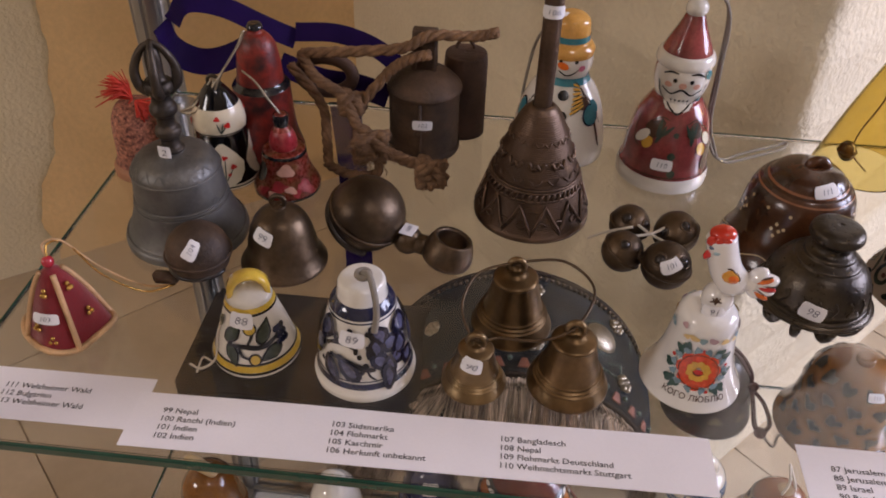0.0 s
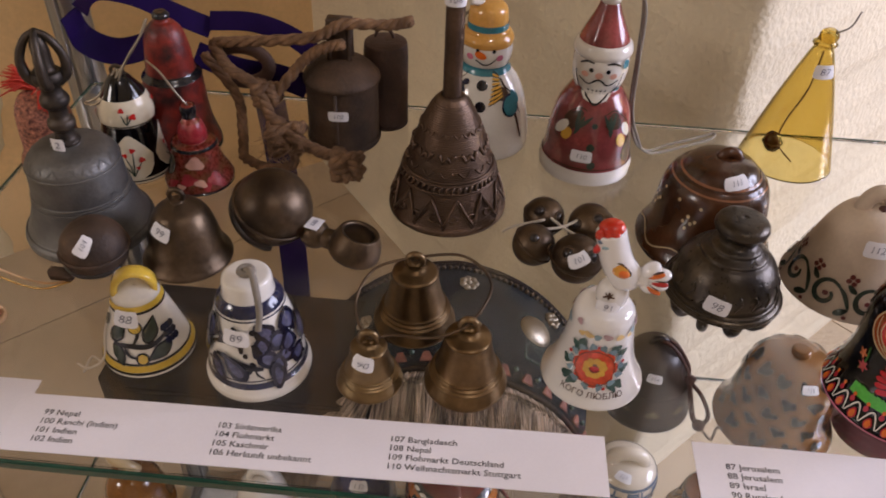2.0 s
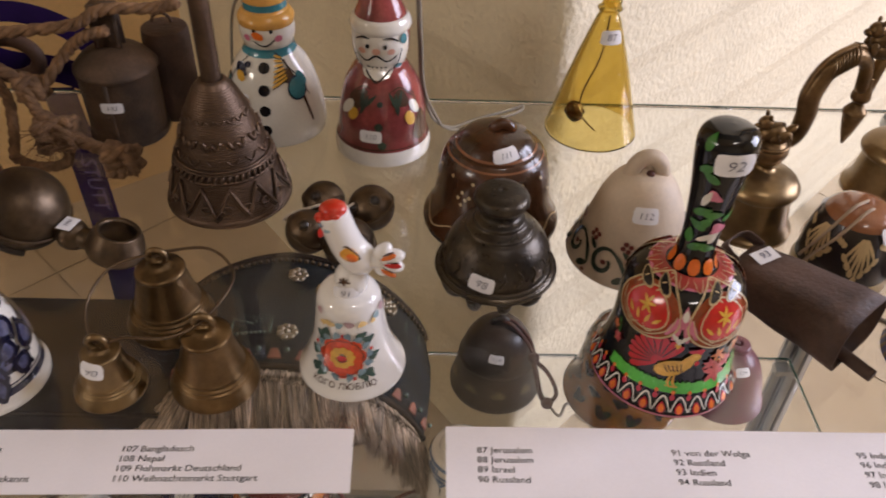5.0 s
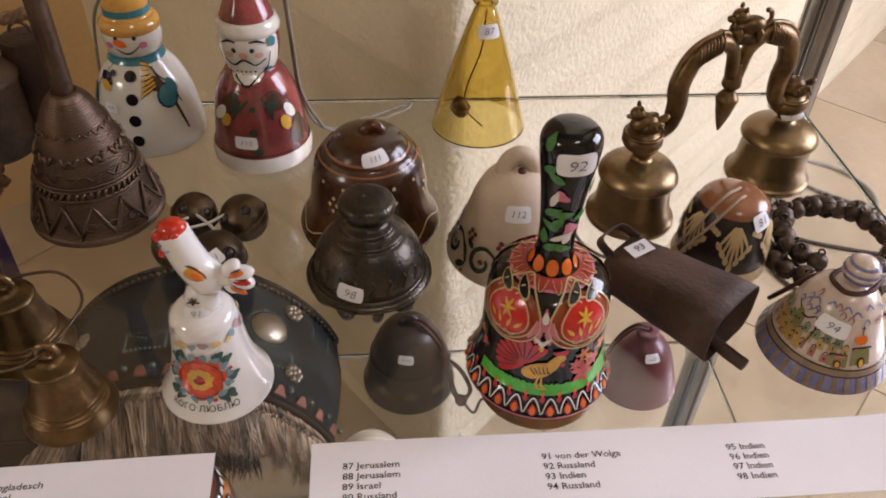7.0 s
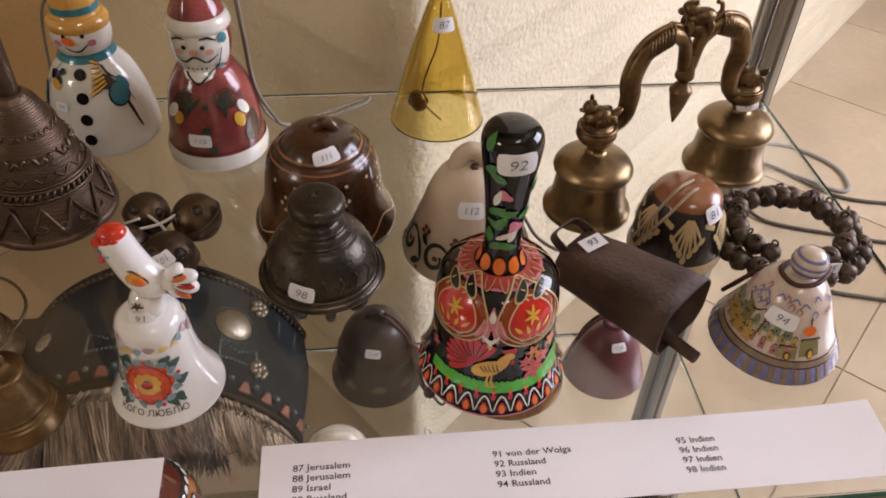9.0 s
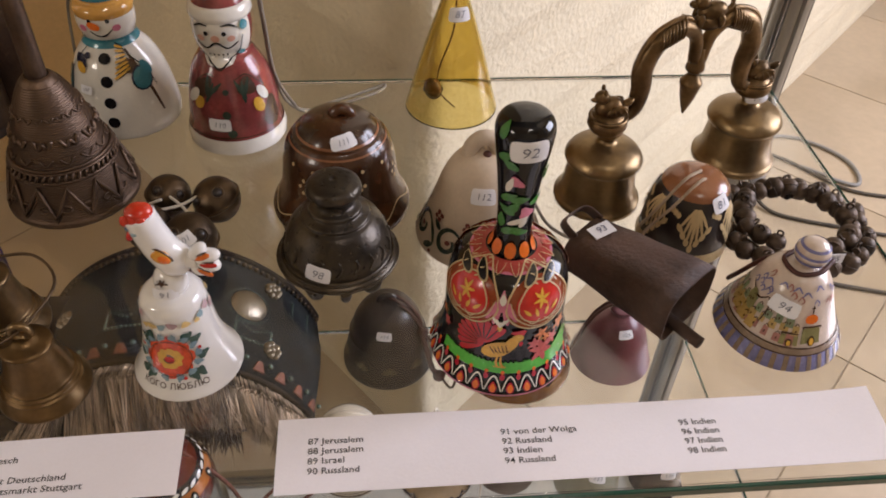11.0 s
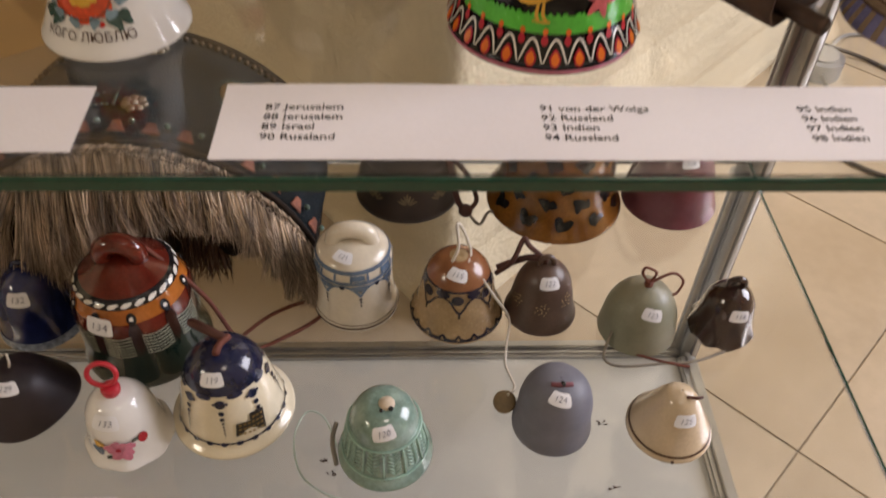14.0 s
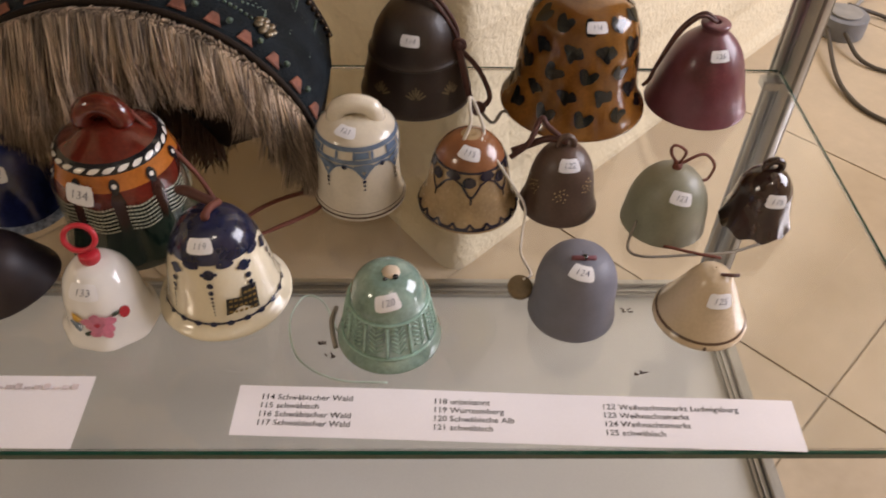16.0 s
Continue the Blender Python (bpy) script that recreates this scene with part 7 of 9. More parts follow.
# bracelet of small round bells
t = thing("bell_bracelet", (0.636, 0.460, TOP), "bracelet of small dark brass jingle bells, lying on glass", "bracelet")
rnd = random.Random(11)
tin = M("brown_tin", "5b4c3f", 0.48, 0.65, var=0.3, scale=90, fine=500, bump=0.25, second="332a23", amount=0.8)
# darkened tin colour that stands for the shade inside the slots
tin_slot_shade = M("tin_darkened_for_slots", "241d18", 0.7, 0.3, var=0.2, bump=0.1)
for i in range(44):
    a = math.tau * (i // 2) / 22 + rnd.uniform(-0.07, 0.07)
    if 4.05 < a < 4.7:
        continue
    rr = 0.0345 + (0.0048 if i % 2 else -0.0050) + rnd.uniform(-0.0015, 0.0015)
    r = rnd.uniform(0.0054, 0.0066)
    m = Matrix.Translation((math.cos(a) * rr * 1.1, math.sin(a) * rr, r * 1.02 + (0.0055 if i % 2 == 0 else 0.0))) @ Matrix.Rotation(rnd.uniform(0, 6.28), 4, "Z") @ Matrix.Rotation(rnd.uniform(-1.3, 1.3), 4, "X")
    cup = Surf([(0.5, 0), (0.82, 0.14), (1.0, 0.45), (0.95, 0.72), (0.68, 0.93), (0.3, 1.0), (0.02, 1.02)], r, r * 1.9, 3).body(0.0007, 14)
    tube([Vector((0, 0, r * 1.95)) + p for p in ring_pts((0, 0, r * 0.2), r * 0.32, 8, "y")], r * 0.12, 4, bm=cup, closed=True, raw=True)
    tube(ring_pts((0, 0, r * 0.85), r * 1.0, 14), r * 0.07, 4, bm=cup, closed=True, raw=True)
    for v in cup.verts:
        v.co = m @ (v.co - Vector((0, 0, r * 0.95)))
    small = part("small_bell", cup, tin, t)
    # each slot is a dark solid box, its shade put into the colour
    slot = box(bmesh.new(), -r * 0.13, r * 0.13, -r * 1.02, r * 1.02, -r * 0.94, -r * 0.1)
    for v in slot.verts:
        k = 0.62 if v.co.z < -r * 0.5 else 1.0
        v.co = m @ Vector((v.co.x, v.co.y * k, v.co.z))
    part("slot", slot, tin_slot_shade, small)
part("wire_ring", tube([(math.cos(q) * 0.0385, math.sin(q) * 0.0345, 0.008) for q in (-0.95 + 0.25 * i for i in range(22))], 0.001, 6, raw=True), bronze_dark, t)
bm = bmesh.new()
box(bm, 0.0, 0.011, -0.041, -0.0405, 0.012, 0.019)
st = part("sticker", bm, sticker_mat, t, "small white paper number tag", True)
v, f = text_mesh("95", 0.0055, 0.1, "CENTER")
bm = bmesh.new()
vs = [bm.verts.new((0.0055 + x, -0.0413, 0.0155 + y)) for x, y in v]
for q in f:
    bm.faces.new([vs[i] for i in q])
part("number", bm, pen, st, "", True)

# two brass bells hanging from a double arch
t = thing("double_bell", (0.5735, 0.520, TOP), "two brass bells joined by an ornate arched brass handle", "bell", GT)
M("antique_brass", "7d6545", 0.38, 0.9, var=0.3, scale=70, fine=350, bump=0.2, second="3b2e20", amount=0.85)
DB = [(1, 0), (1.0, 0.06), (0.93, 0.12), (0.85, 0.25), (0.8, 0.5), (0.78, 0.68), (0.86, 0.72), (0.88, 0.8), (0.75, 0.92), (0.5, 1.0), (0.25, 1.05), (0.2, 1.12), (0.3, 1.2), (0.3, 1.3), (0.1, 1.36)]
for x, y, r, hh in ((-0.052, -0.0185, 0.0275, 0.0415), (0.0535, 0.0205, 0.0278, 0.0415)):
    s = Surf(DB, r, hh)
    bb = part("brass_bell", lift(s.body(0.002, 52), 0, x, y), brass_brown, t)
    bird = bmesh.new()
    bz = -0.0085
    ball(bird, (x - 0.002, y, 0.0655 + bz), 0.0122, 0.7, 18)
    tube([Vector((x - 0.002, y, 0.0655 + bz)) + p for p in ring_pts((0, 0, 0.004), 0.0108, 20)], 0.0014, 6, bm=bird, closed=True, raw=True)
    egg(bird, (x - 0.003, y, 0.0765 + bz), (0.0088, 0.0062, 0.0062), 18, 14)
    egg(bird, (x - 0.0085, y - 0.001, 0.0835 + bz), (0.0046, 0.0042, 0.0044), 0, 12)
    egg(bird, (x - 0.0128, y - 0.002, 0.0822 + bz), (0.0026, 0.0018, 0.0014), -12, 10)
    for sy in (-1, 1):
        egg(bird, (x + 0.001, y + sy * 0.0056, 0.0758 + bz), (0.0068, 0.0017, 0.0040), 24, 12)
        egg(bird, (x - 0.0072, y + sy * 0.003, 0.0872 + bz), (0.0014, 0.0010, 0.0026), 10, 8)
        for k in range(3):
            tube([(x - 0.002 + k * 0.0035, y + sy * 0.0066, 0.0785 + bz), (x + k * 0.0035, y + sy * 0.0074, 0.0745 + bz)], 0.0006, 5, 2, bm=bird)
    egg(bird, (x + 0.0075, y, 0.0785 + bz), (0.0052, 0.0030, 0.0022), 40, 10)
    part("bird_figure", bird, MATS["antique_brass"], bb, "cast brass bird ornament")
ax = Vector((0.1055, 0.039, 0)).normalized()


def on_arch(u, z):
    return Vector((ax.x * u, ax.y * u, z - 0.0125))


antique = MATS["antique_brass"]
arch = bmesh.new()
for sg in (-1, 1):
    tube([on_arch(sg * 0.052, 0.07), on_arch(sg * 0.041, 0.076), on_arch(sg * 0.0385, 0.09), on_arch(sg * 0.040, 0.104), on_arch(sg * 0.033, 0.119), on_arch(sg * 0.018, 0.125), on_arch(sg * 0.006, 0.117), on_arch(sg * 0.002, 0.1)], 0.0050, 12, 7, bm=arch, taper=lambda k: 0.8 + 0.42 * math.sin(math.pi * min(1.0, k * 1.15)))
    tube([on_arch(sg * 0.0435, 0.078), on_arch(sg * 0.0435, 0.09), on_arch(sg * 0.0455, 0.104), on_arch(sg * 0.037, 0.1235), on_arch(sg * 0.018, 0.1305), on_arch(sg * 0.006, 0.124)], 0.0019, 8, 7, bm=arch)
    for k in range(8):
        c = on_arch(sg * (0.0325 - k * 0.0021), 0.1195 + k * 0.0008 - (0.0 if k > 1 else 0.0006))
        tube([c + p for p in ring_pts((0, 0, 0), 0.0066, 14, "x")], 0.0007, 5, bm=arch, closed=True, raw=True)
    ball(arch, on_arch(sg * 0.0395, 0.096), 0.0058, 0.5, 12)
part("arch", arch, antique, t, "ornate S-curved brass arch")
drop = lift(Surf([(0.1, 0), (0.55, 0.2), (0.9, 0.42), (1.0, 0.5), (0.5, 0.62), (0.85, 0.7), (0.6, 0.9), (0.5, 1.0)], 0.0068, 0.046).body(0, 20), 0.050)
part("finial_drop", drop, antique, t, "pointed pendant finial")
topf = bmesh.new()
egg(topf, (0, 0, 0.113), (0.0085, 0.0066, 0.0052), 0, 16)
egg(topf, (0.001, 0, 0.1195), (0.0088, 0.0058, 0.0056), 12, 16)
egg(topf, (-0.0065, -0.001, 0.1255), (0.0050, 0.0044, 0.0046), 0, 12)
egg(topf, (-0.0112, -0.0016, 0.1240), (0.0030, 0.0026, 0.0022), -10, 10)
for sx, sy in ((-0.006, -1), (-0.006, 1), (0.006, -1), (0.006, 1)):
    egg(topf, (sx, sy * 0.0046, 0.1150), (0.0024, 0.0020, 0.0044), 0, 10)
for sy in (-1, 1):
    egg(topf, (-0.005, sy * 0.0034, 0.1298), (0.0014, 0.0010, 0.0020), 0, 8)
tube([(0.0085, 0, 0.1195), (0.0125, 0.001, 0.1225), (0.0115, 0.001, 0.1275), (0.0085, 0, 0.1285)], 0.0014, 8, 5, bm=topf)
part("top_figure", topf, antique, t, "small cast animal on the arch")
s = Surf(DB, 0.0278, 0.0415)
q = sticker(t, s, "97", -6, 0.0535, 0.0125, 0.008, tilt=-8, off=0.0015)
q.matrix_parent_inverse = pose(0.0535, 0.0205, 0)

# cables on the floor behind the case
for pts, r, m in (([(1.09, 1.27, FLOOR + 0.02), (1.1, 1.2, FLOOR + 0.006), (1.16, 1.16, FLOOR + 0.004), (1.35, 1.1, FLOOR + 0.004)], 0.0035, cable_mat),
                  ([(1.07, 1.3, FLOOR + 0.02), (1.04, 1.12, FLOOR + 0.005), (1.1, 1.02, FLOOR + 0.004), (1.3, 0.95, FLOOR + 0.004)], 0.0035, cable_mat),
                  ([(1.12, 1.33, FLOOR + 0.02), (1.2, 1.42, FLOOR + 0.004), (1.28, 1.4, FLOOR + 0.004), (1.33, 1.33, FLOOR + 0.004), (1.31, 1.26, FLOOR + 0.004), (1.22, 1.32, FLOOR + 0.004)], 0.004, cable_grey),
                  ([(1.13, 1.36, FLOOR + 0.02), (1.2, 1.34, FLOOR + 0.005), (1.3, 1.24, FLOOR + 0.004), (1.5, 1.2, FLOOR + 0.004)], 0.0035, cable_mat)):
    tagged(part("cable", tube(pts, r, 8, 12), m), "thin electric cable lying on the tiled floor", "cable", "cables on the floor")
t = thing("power_adapter", (1.10, 1.30, FLOOR), "round grey plastic cable box on the floor", "adapter")
part("housing", Surf([(0.9, 0), (1, 0.1), (1, 0.85), (0.92, 1.0), (0.3, 1.02), (0.02, 1.02)], 0.038, 0.035).body(0, 40), socket_grey, t)
part("lid", lift(Surf([(1, 0), (0.96, 0.8), (0.4, 1.0), (0.02, 1.0)], 0.026, 0.004).body(0, 32), 0.0362), cable_grey, t)

# ---------------------------------------------------------------- bells on the lower shelf
# dark brown bell with leather cord
t, s, b = bell((0.387, 0.614, LOW), "dark brown clay bell with stamped flowers and leather cord", [(1, 0), (1.0, 0.05), (0.96, 0.12), (0.87, 0.35), (0.83, 0.46), (0.84, 0.49), (0.79, 0.54), (0.7, 0.72), (0.5, 0.9), (0.25, 0.98), (0.02, 1.0)], 0.0435, 0.0785, M("dark_umber_clay", "33251c", 0.42, var=0.25, scale=50, bump=0.15, coat=0.1, second="1f1612", amount=0.6), GL)
bm = bmesh.new()
for i in range(9):
    for k in range(-3, 4):
        s.blob(bm, i * 40 + k * 2.2, 0.019 + 0.0016 * (3 - abs(k)), 0.0016, 0.0075, k * 20, 0.0005, -0.3, 8)
part("stamped_flower", bm, M("dull_olive_slip", "7a6a4c", 0.5, bump=0), b, "dull olive stamped flowers", split=True)
part("loop", tube(ring_pts((0, 0, 0.0765), 0.0075, 16, "y", 0, math.pi), 0.003, 8, raw=True), black_clay_and_holes, t)
cord(t, [(0, 0, 0.082), (0.012, -0.008, 0.08), (0.026, -0.012, 0.062), (0.031, -0.016, 0.052)], 0.0016, leather_cord, "cord", "brown leather cord")
cord(t, [(0.002, 0.004, 0.082), (0.016, -0.004, 0.079), (0.029, -0.01, 0.062), (0.031, -0.016, 0.05)], 0.0016, leather_cord, "cord")
part("cord_knot", ball(tube(ring_pts((0.0315, -0.017, 0.05), 0.004, 12, "y"), 0.0022, 6, closed=True, raw=True), (0.0315, -0.0175, 0.05), 0.0036, 1.2, 10), leather_cord, t)
cord(t, [(0.0315, -0.017, 0.047), (0.036, -0.024, 0.03), (0.041, -0.03, 0.012), (0.047, -0.033, 0.006)], 0.0026, leather_cord, "cord")
part("cord_knot", ball(bmesh.new(), (0.047, -0.034, 0.006), 0.006, 0.9, 12), leather_cord, t)
cord(t, [(0.0325, -0.016, 0.046), (0.047, -0.018, 0.03), (0.056, -0.026, 0.012), (0.05, -0.034, 0.006)], 0.0022, leather_cord, "cord")
cord(t, [(0.048, -0.034, 0.005), (0.058, -0.045, 0.001), (0.068, -0.03, 0.001), (0.085, -0.048, 0.001), (0.105, -0.052, 0.001)], 0.0013, string_grey, "cord")
sticker(t, s, "114", -8, 0.0595, 0.0135, 0.0085, tilt=3)

# big amber bell with hearts
t, s, b = bell((0.509, 0.603, LOW), "large amber-brown glazed bell with dark heart pattern", [(1, 0), (0.99, 0.03), (0.9, 0.12), (0.83, 0.25), (0.79, 0.45), (0.75, 0.65), (0.66, 0.82), (0.48, 0.92), (0.25, 0.97), (0.02, 1.0)], 0.0562, 0.0935, honey_glaze, GL, thick=0.003)
bm = bmesh.new()
for row in range(5):
    z = 0.013 + row * 0.0165
    for i in range(11):
        a = i * 32.7 + (16.4 if row % 2 else 0)
        q, k2 = 18 + 16 * math.sin(i * 2.3 + row * 1.7), 1.06 + 0.12 * math.sin(i * 5.1 + row * 3)
        s.blob(bm, a - 3.0, z + 0.0015, 0.0070 * k2, 0.0130 * k2, q - 36, 0.0005, -0.6, 14, 0.16)
        s.blob(bm, a + 3.0, z + 0.0012, 0.0064 * k2, 0.0105 * k2, q + 36, 0.0008, -0.6, 14, 0.16)
part("painted_heart", bm, M("blue_black_slip", "1c1d1b", 0.18, var=0.3, bump=0, coat=0.5), b, "dark blue-black brushed hearts", split=True)
part("knob", lift(Surf([(0.9, 0), (1, 0.4), (0.8, 0.9), (0.02, 1.0)], 0.009, 0.008).body(0, 20), 0.0905), honey_glaze, t)
sticker(t, s, "116", 4, 0.0805, 0.0135, 0.0075, off=0.0022)

# maroon bell
t, s, b = bell((0.606, 0.602, LOW), "matt maroon clay bell with a brown cord", [(1, 0), (0.99, 0.03), (0.92, 0.14), (0.83, 0.34), (0.7, 0.58), (0.52, 0.76), (0.32, 0.87), (0.25, 0.92), (0.28, 0.97), (0.24, 1.0), (0.1, 1.0), (0.08, 0.95)], 0.0395, 0.069, maroon_glaze, GL)
cord(t, [(0.0, 0.0, 0.068), (-0.012, -0.002, 0.074), (-0.026, -0.004, 0.062), (-0.038, -0.006, 0.036), (-0.042, -0.008, 0.026)], 0.0015, leather_cord, "cord", "brown leather cord")
cord(t, [(0.001, 0.001, 0.068), (-0.01, 0.002, 0.0745), (-0.025, 0.0, 0.063), (-0.037, -0.004, 0.037), (-0.042, -0.008, 0.025), (-0.047, -0.01, 0.02)], 0.0015, leather_cord, "cord")
sticker(t, s, "126", 4, 0.0520, 0.013, 0.0085, tilt=-3)

# white bell with blue arches
t, s, b = bell((0.350, 0.491, LOW), "white glazed bell with blue arches round its shoulder", [(1, 0), (1.0, 0.04), (0.95, 0.09), (0.9, 0.2), (0.87, 0.45), (0.88, 0.68), (0.86, 0.76), (0.78, 0.84), (0.6, 0.9), (0.3, 0.94), (0.02, 0.95)], 0.0308, 0.068, M("aged_white_glaze", "d8cdb9", 0.16, var=0.08, scale=40, bump=0.02, coat=0.5), GL)
part("loop", tube([(-0.013, 0, 0.06), (-0.01, 0, 0.0685), (0.0, 0, 0.0715), (0.01, 0, 0.0685), (0.013, 0, 0.06)], 0.0062, 12, 6), MATS["aged_white_glaze"], t, "white glazed loop")
paint(b, "painted_band", blue_paint, "slate blue bands", lambda m: s.band(m, 0.0445, 0.0478), lambda m: s.band(m, 0.0535, 0.0562), *[(lambda m, i=i: s.stroke(m, [(i * 24, 0.0478), (i * 24 + 0.5, 0.0535)], 0.002)) for i in range(15)], *[(lambda m, i=i: s.band(m, 0.0485, 0.053, 0.0004, 4, a0=i * 48 + 2, a1=i * 48 + 20)) for i in range(7)])
bm = bmesh.new()
for i in range(7):
    a = i * 51.4 + 12
    s.stroke(bm, [(a - 25.7, 0.044), (a - 12, 0.0415), (a - 3, 0.036), (a, 0.0325)], 0.0022)
    s.stroke(bm, [(a + 25.7, 0.044), (a + 12, 0.0415), (a + 3, 0.036), (a, 0.0325)], 0.0022)
    s.blob(bm, a, 0.0415, 0.012, 0.006, 0, 0.0005, -0.5)
part("painted_arch", bm, blue_paint, b, "slate blue pointed arches", split=True)
bm = bmesh.new()
for i in range(7):
    for k in range(3):
        s.blob(bm, i * 51.4 + 12, 0.0305 - k * 0.0032, 0.0024 - k * 0.0004, 0.0028 - k * 0.0005, 0, 0.0005, n=8)
    s.blob(bm, i * 51.4 - 13.7, 0.0425, 0.0035, 0.0035, 0, 0.0007, n=8)
part("painted_dot", bm, navy_paint, b, split=True)
paint(b, "rim_line", brown_paint, "thin brown rim lines", lambda m: s.band(m, 0.0022, 0.0034), lambda m: s.band(m, 0.0048, 0.0053))
sticker(t, s, "121", -16, 0.0615, 0.0125, 0.008, tilt=8, off=0.0012)

# tan bell with brush scallops and white string
t, s, b = bell((0.423, 0.482, LOW), "tan clay bell with dark brush scallops and white string", [(1, 0), (0.99, 0.05), (0.88, 0.18), (0.8, 0.4), (0.72, 0.62), (0.6, 0.8), (0.4, 0.93), (0.15, 1.0), (0.02, 1.0)], 0.0335, 0.056, tan_glaze, GL)
paint(b, "crown", terracotta, "terracotta crown", lambda m: s.band(m, 0.0415, 0.0555, 0.0004))
dk = M("dark_brown_slip", "2b2530", 0.22, var=0.25, bump=0, coat=0.4)
paint(b, "painted_scallop", dk, "dark brush scallops", lambda m: s.band(m, 0.0405, 0.042, 0.0007), lambda m: s.band(m, 0.0018, 0.0030), *[(lambda m, i=i: s.stroke(m, [(i * 51 - 25, 0.036), (i * 51 - 14, 0.0335), (i * 51 - 3, 0.026), (i * 51 + 3, 0.026), (i * 51 + 14, 0.0335), (i * 51 + 25, 0.036)], 0.0017)) for i in range(7)], *[(lambda m, i=i: s.stroke(m, [(i * 51, 0.0265), (i * 51 + 0.1, 0.020)], 0.0015)) for i in range(7)], *[(lambda m, i=i: s.blob(m, i * 51 - 3, 0.0355, 0.0085, 0.0075, 0, 0.0006)) for i in range(7)], *[(lambda m, i=i: s.blob(m, i * 51 + 25, 0.0385, 0.010, 0.006, 0, 0.0006)) for i in range(7)], *[(lambda m, i=i: s.stroke(m, [(i * 20, 0.0065), (i * 20 + 5, 0.0035), (i * 20 + 15, 0.0035), (i * 20 + 20, 0.0065)], 0.0022)) for i in range(18)])
cord(t, [(-0.005, -0.006, 0.0555), (-0.001, -0.002, 0.066), (-0.002, 0.006, 0.078), (0.002, 0.012, 0.07), (0.008, 0.004, 0.056), (0.006, -0.006, 0.0545)], 0.0011, string_white, "string", "white knotted string")
cord(t, [(0.008, -0.005, 0.054), (0.024, -0.018, 0.034), (0.036, -0.02, 0.012), (0.034, -0.034, 0.002), (0.032, -0.052, 0.001), (0.036, -0.072, 0.004), (0.03, -0.084, 0.012)], 0.0009, string_white, "string")
bead = Surf([(0.5, 0), (0.95, 0.15), (1, 0.5), (0.95, 0.85), (0.5, 1.0)], 0.0075, 0.006).body(0, 24)
part("disc_bead", bead, M("stone_bead", "7d6a4c", 0.5), t, "flat stone disc bead").matrix_parent_inverse = pose(0.028, -0.085, 0.0045, 24, 0, 0)
sticker(t, s, "115", -6, 0.0510, 0.0125, 0.0085, tilt=14, off=0.001)

# brown bell with white dot flowers
t, s, b = bell((0.484, 0.481, LOW), "glossy brown bell with white dotted flowers", ROUND, 0.0262, 0.0485, clay_brown, GL)
bm = bmesh.new()
for i in range(7):
    for k in range(13):
        q, rr = k * 2.4, 0.0009 * math.sqrt(k) * 1.7
        s.blob(bm, i * 51 - 8 + math.degrees(rr * math.cos(q) / 0.022), 0.023 + (0.004 if i % 2 else 0) + rr * math.sin(q), 0.0011, 0.0011, 0, 0.0004, n=6)
part("painted_dot", bm, ochre_paint, b, "pale dotted flowers", split=True)
part("loop", tube(ring_pts((0, 0, 0.0485), 0.0048, 16, "y", -0.2, math.pi + 0.2, 0.0065), 0.0021, 8, raw=True), clay_brown, t)
cord(t, [(0, -0.001, 0.052), (-0.012, 0.004, 0.05), (-0.026, 0.006, 0.042), (-0.034, 0.004, 0.04)], 0.0024, leather_cord, "cord", "dark leather cord")
cord(t, [(0, 0.001, 0.05), (-0.012, 0.008, 0.057), (-0.016, 0.012, 0.06), (-0.024, 0.002, 0.048), (-0.035, 0.0, 0.038)], 0.0018, leather_cord, "cord")
sticker(t, s, "122", 4, 0.0420, 0.0125, 0.0085)

# sage green bell
t, s, b = bell((0.552, 0.464, LOW), "sage green clay bell with a rust-red cord", [(1, 0), (0.99, 0.05), (0.96, 0.2), (0.9, 0.45), (0.74, 0.7), (0.5, 0.88), (0.22, 0.97), (0.1, 0.99), (0.02, 1.0)], 0.0278, 0.045, sage_glaze, GL)
bm = tube([(0, 0, 0.043), (0, 0, 0.048)], 0.003, 8, 2)
part("cord_knot", bm, red_cord, t)
cord(t, [(0, 0, 0.047), (-0.006, 0, 0.056), (-0.005, 0, 0.062), (0.003, 0, 0.057), (0.001, 0, 0.048)], 0.001, red_cord, "cord", "rust-red cord loop")
cord(t, [(0.001, 0, 0.047), (0.016, 0.004, 0.052), (0.026, 0.006, 0.042), (0.024, 0.004, 0.033), (0.019, 0.0, 0.034)], 0.001, red_cord, "cord")
cord(t, [(-0.022, -0.014, 0.012), (-0.028, -0.028, 0.001), (-0.018, -0.036, 0.001), (0.012, -0.034, 0.001), (0.036, -0.032, 0.001), (0.058, -0.024, 0.001)], 0.001, string_grey, "cord")
cord(t, [(-0.005, -0.027, 0.002), (0.012, -0.033, 0.002), (0.03, -0.037, 0.001)], 0.001, red_cord, "cord")
sticker(t, s, "123", 2, 0.0345, 0.013, 0.0085, tilt=14)

# aubergine bell with scalloped rim
t, s, b = bell((0.612, 0.462, LOW), "dark aubergine glazed bell with a scalloped rim", [(0.97, 0.0), (0.92, 0.1), (0.84, 0.3), (0.78, 0.5), (0.7, 0.7), (0.5, 0.87), (0.25, 0.96), (0.02, 1.0)], 0.0235, 0.0465, aubergine, GL,
               ripple=lambda a, z: (0.0009 * math.sin(9 * a) * max(0, 1 - z / 0.024), 0.0026 * (1 + math.sin(9 * a)) * max(0, 1 - z / 0.014)), seg=108)
part("loop", tube(ring_pts((0, 0, 0.047), 0.0052, 16, "y", -0.2, math.pi + 0.2), 0.0026, 8, raw=True), aubergine, t)
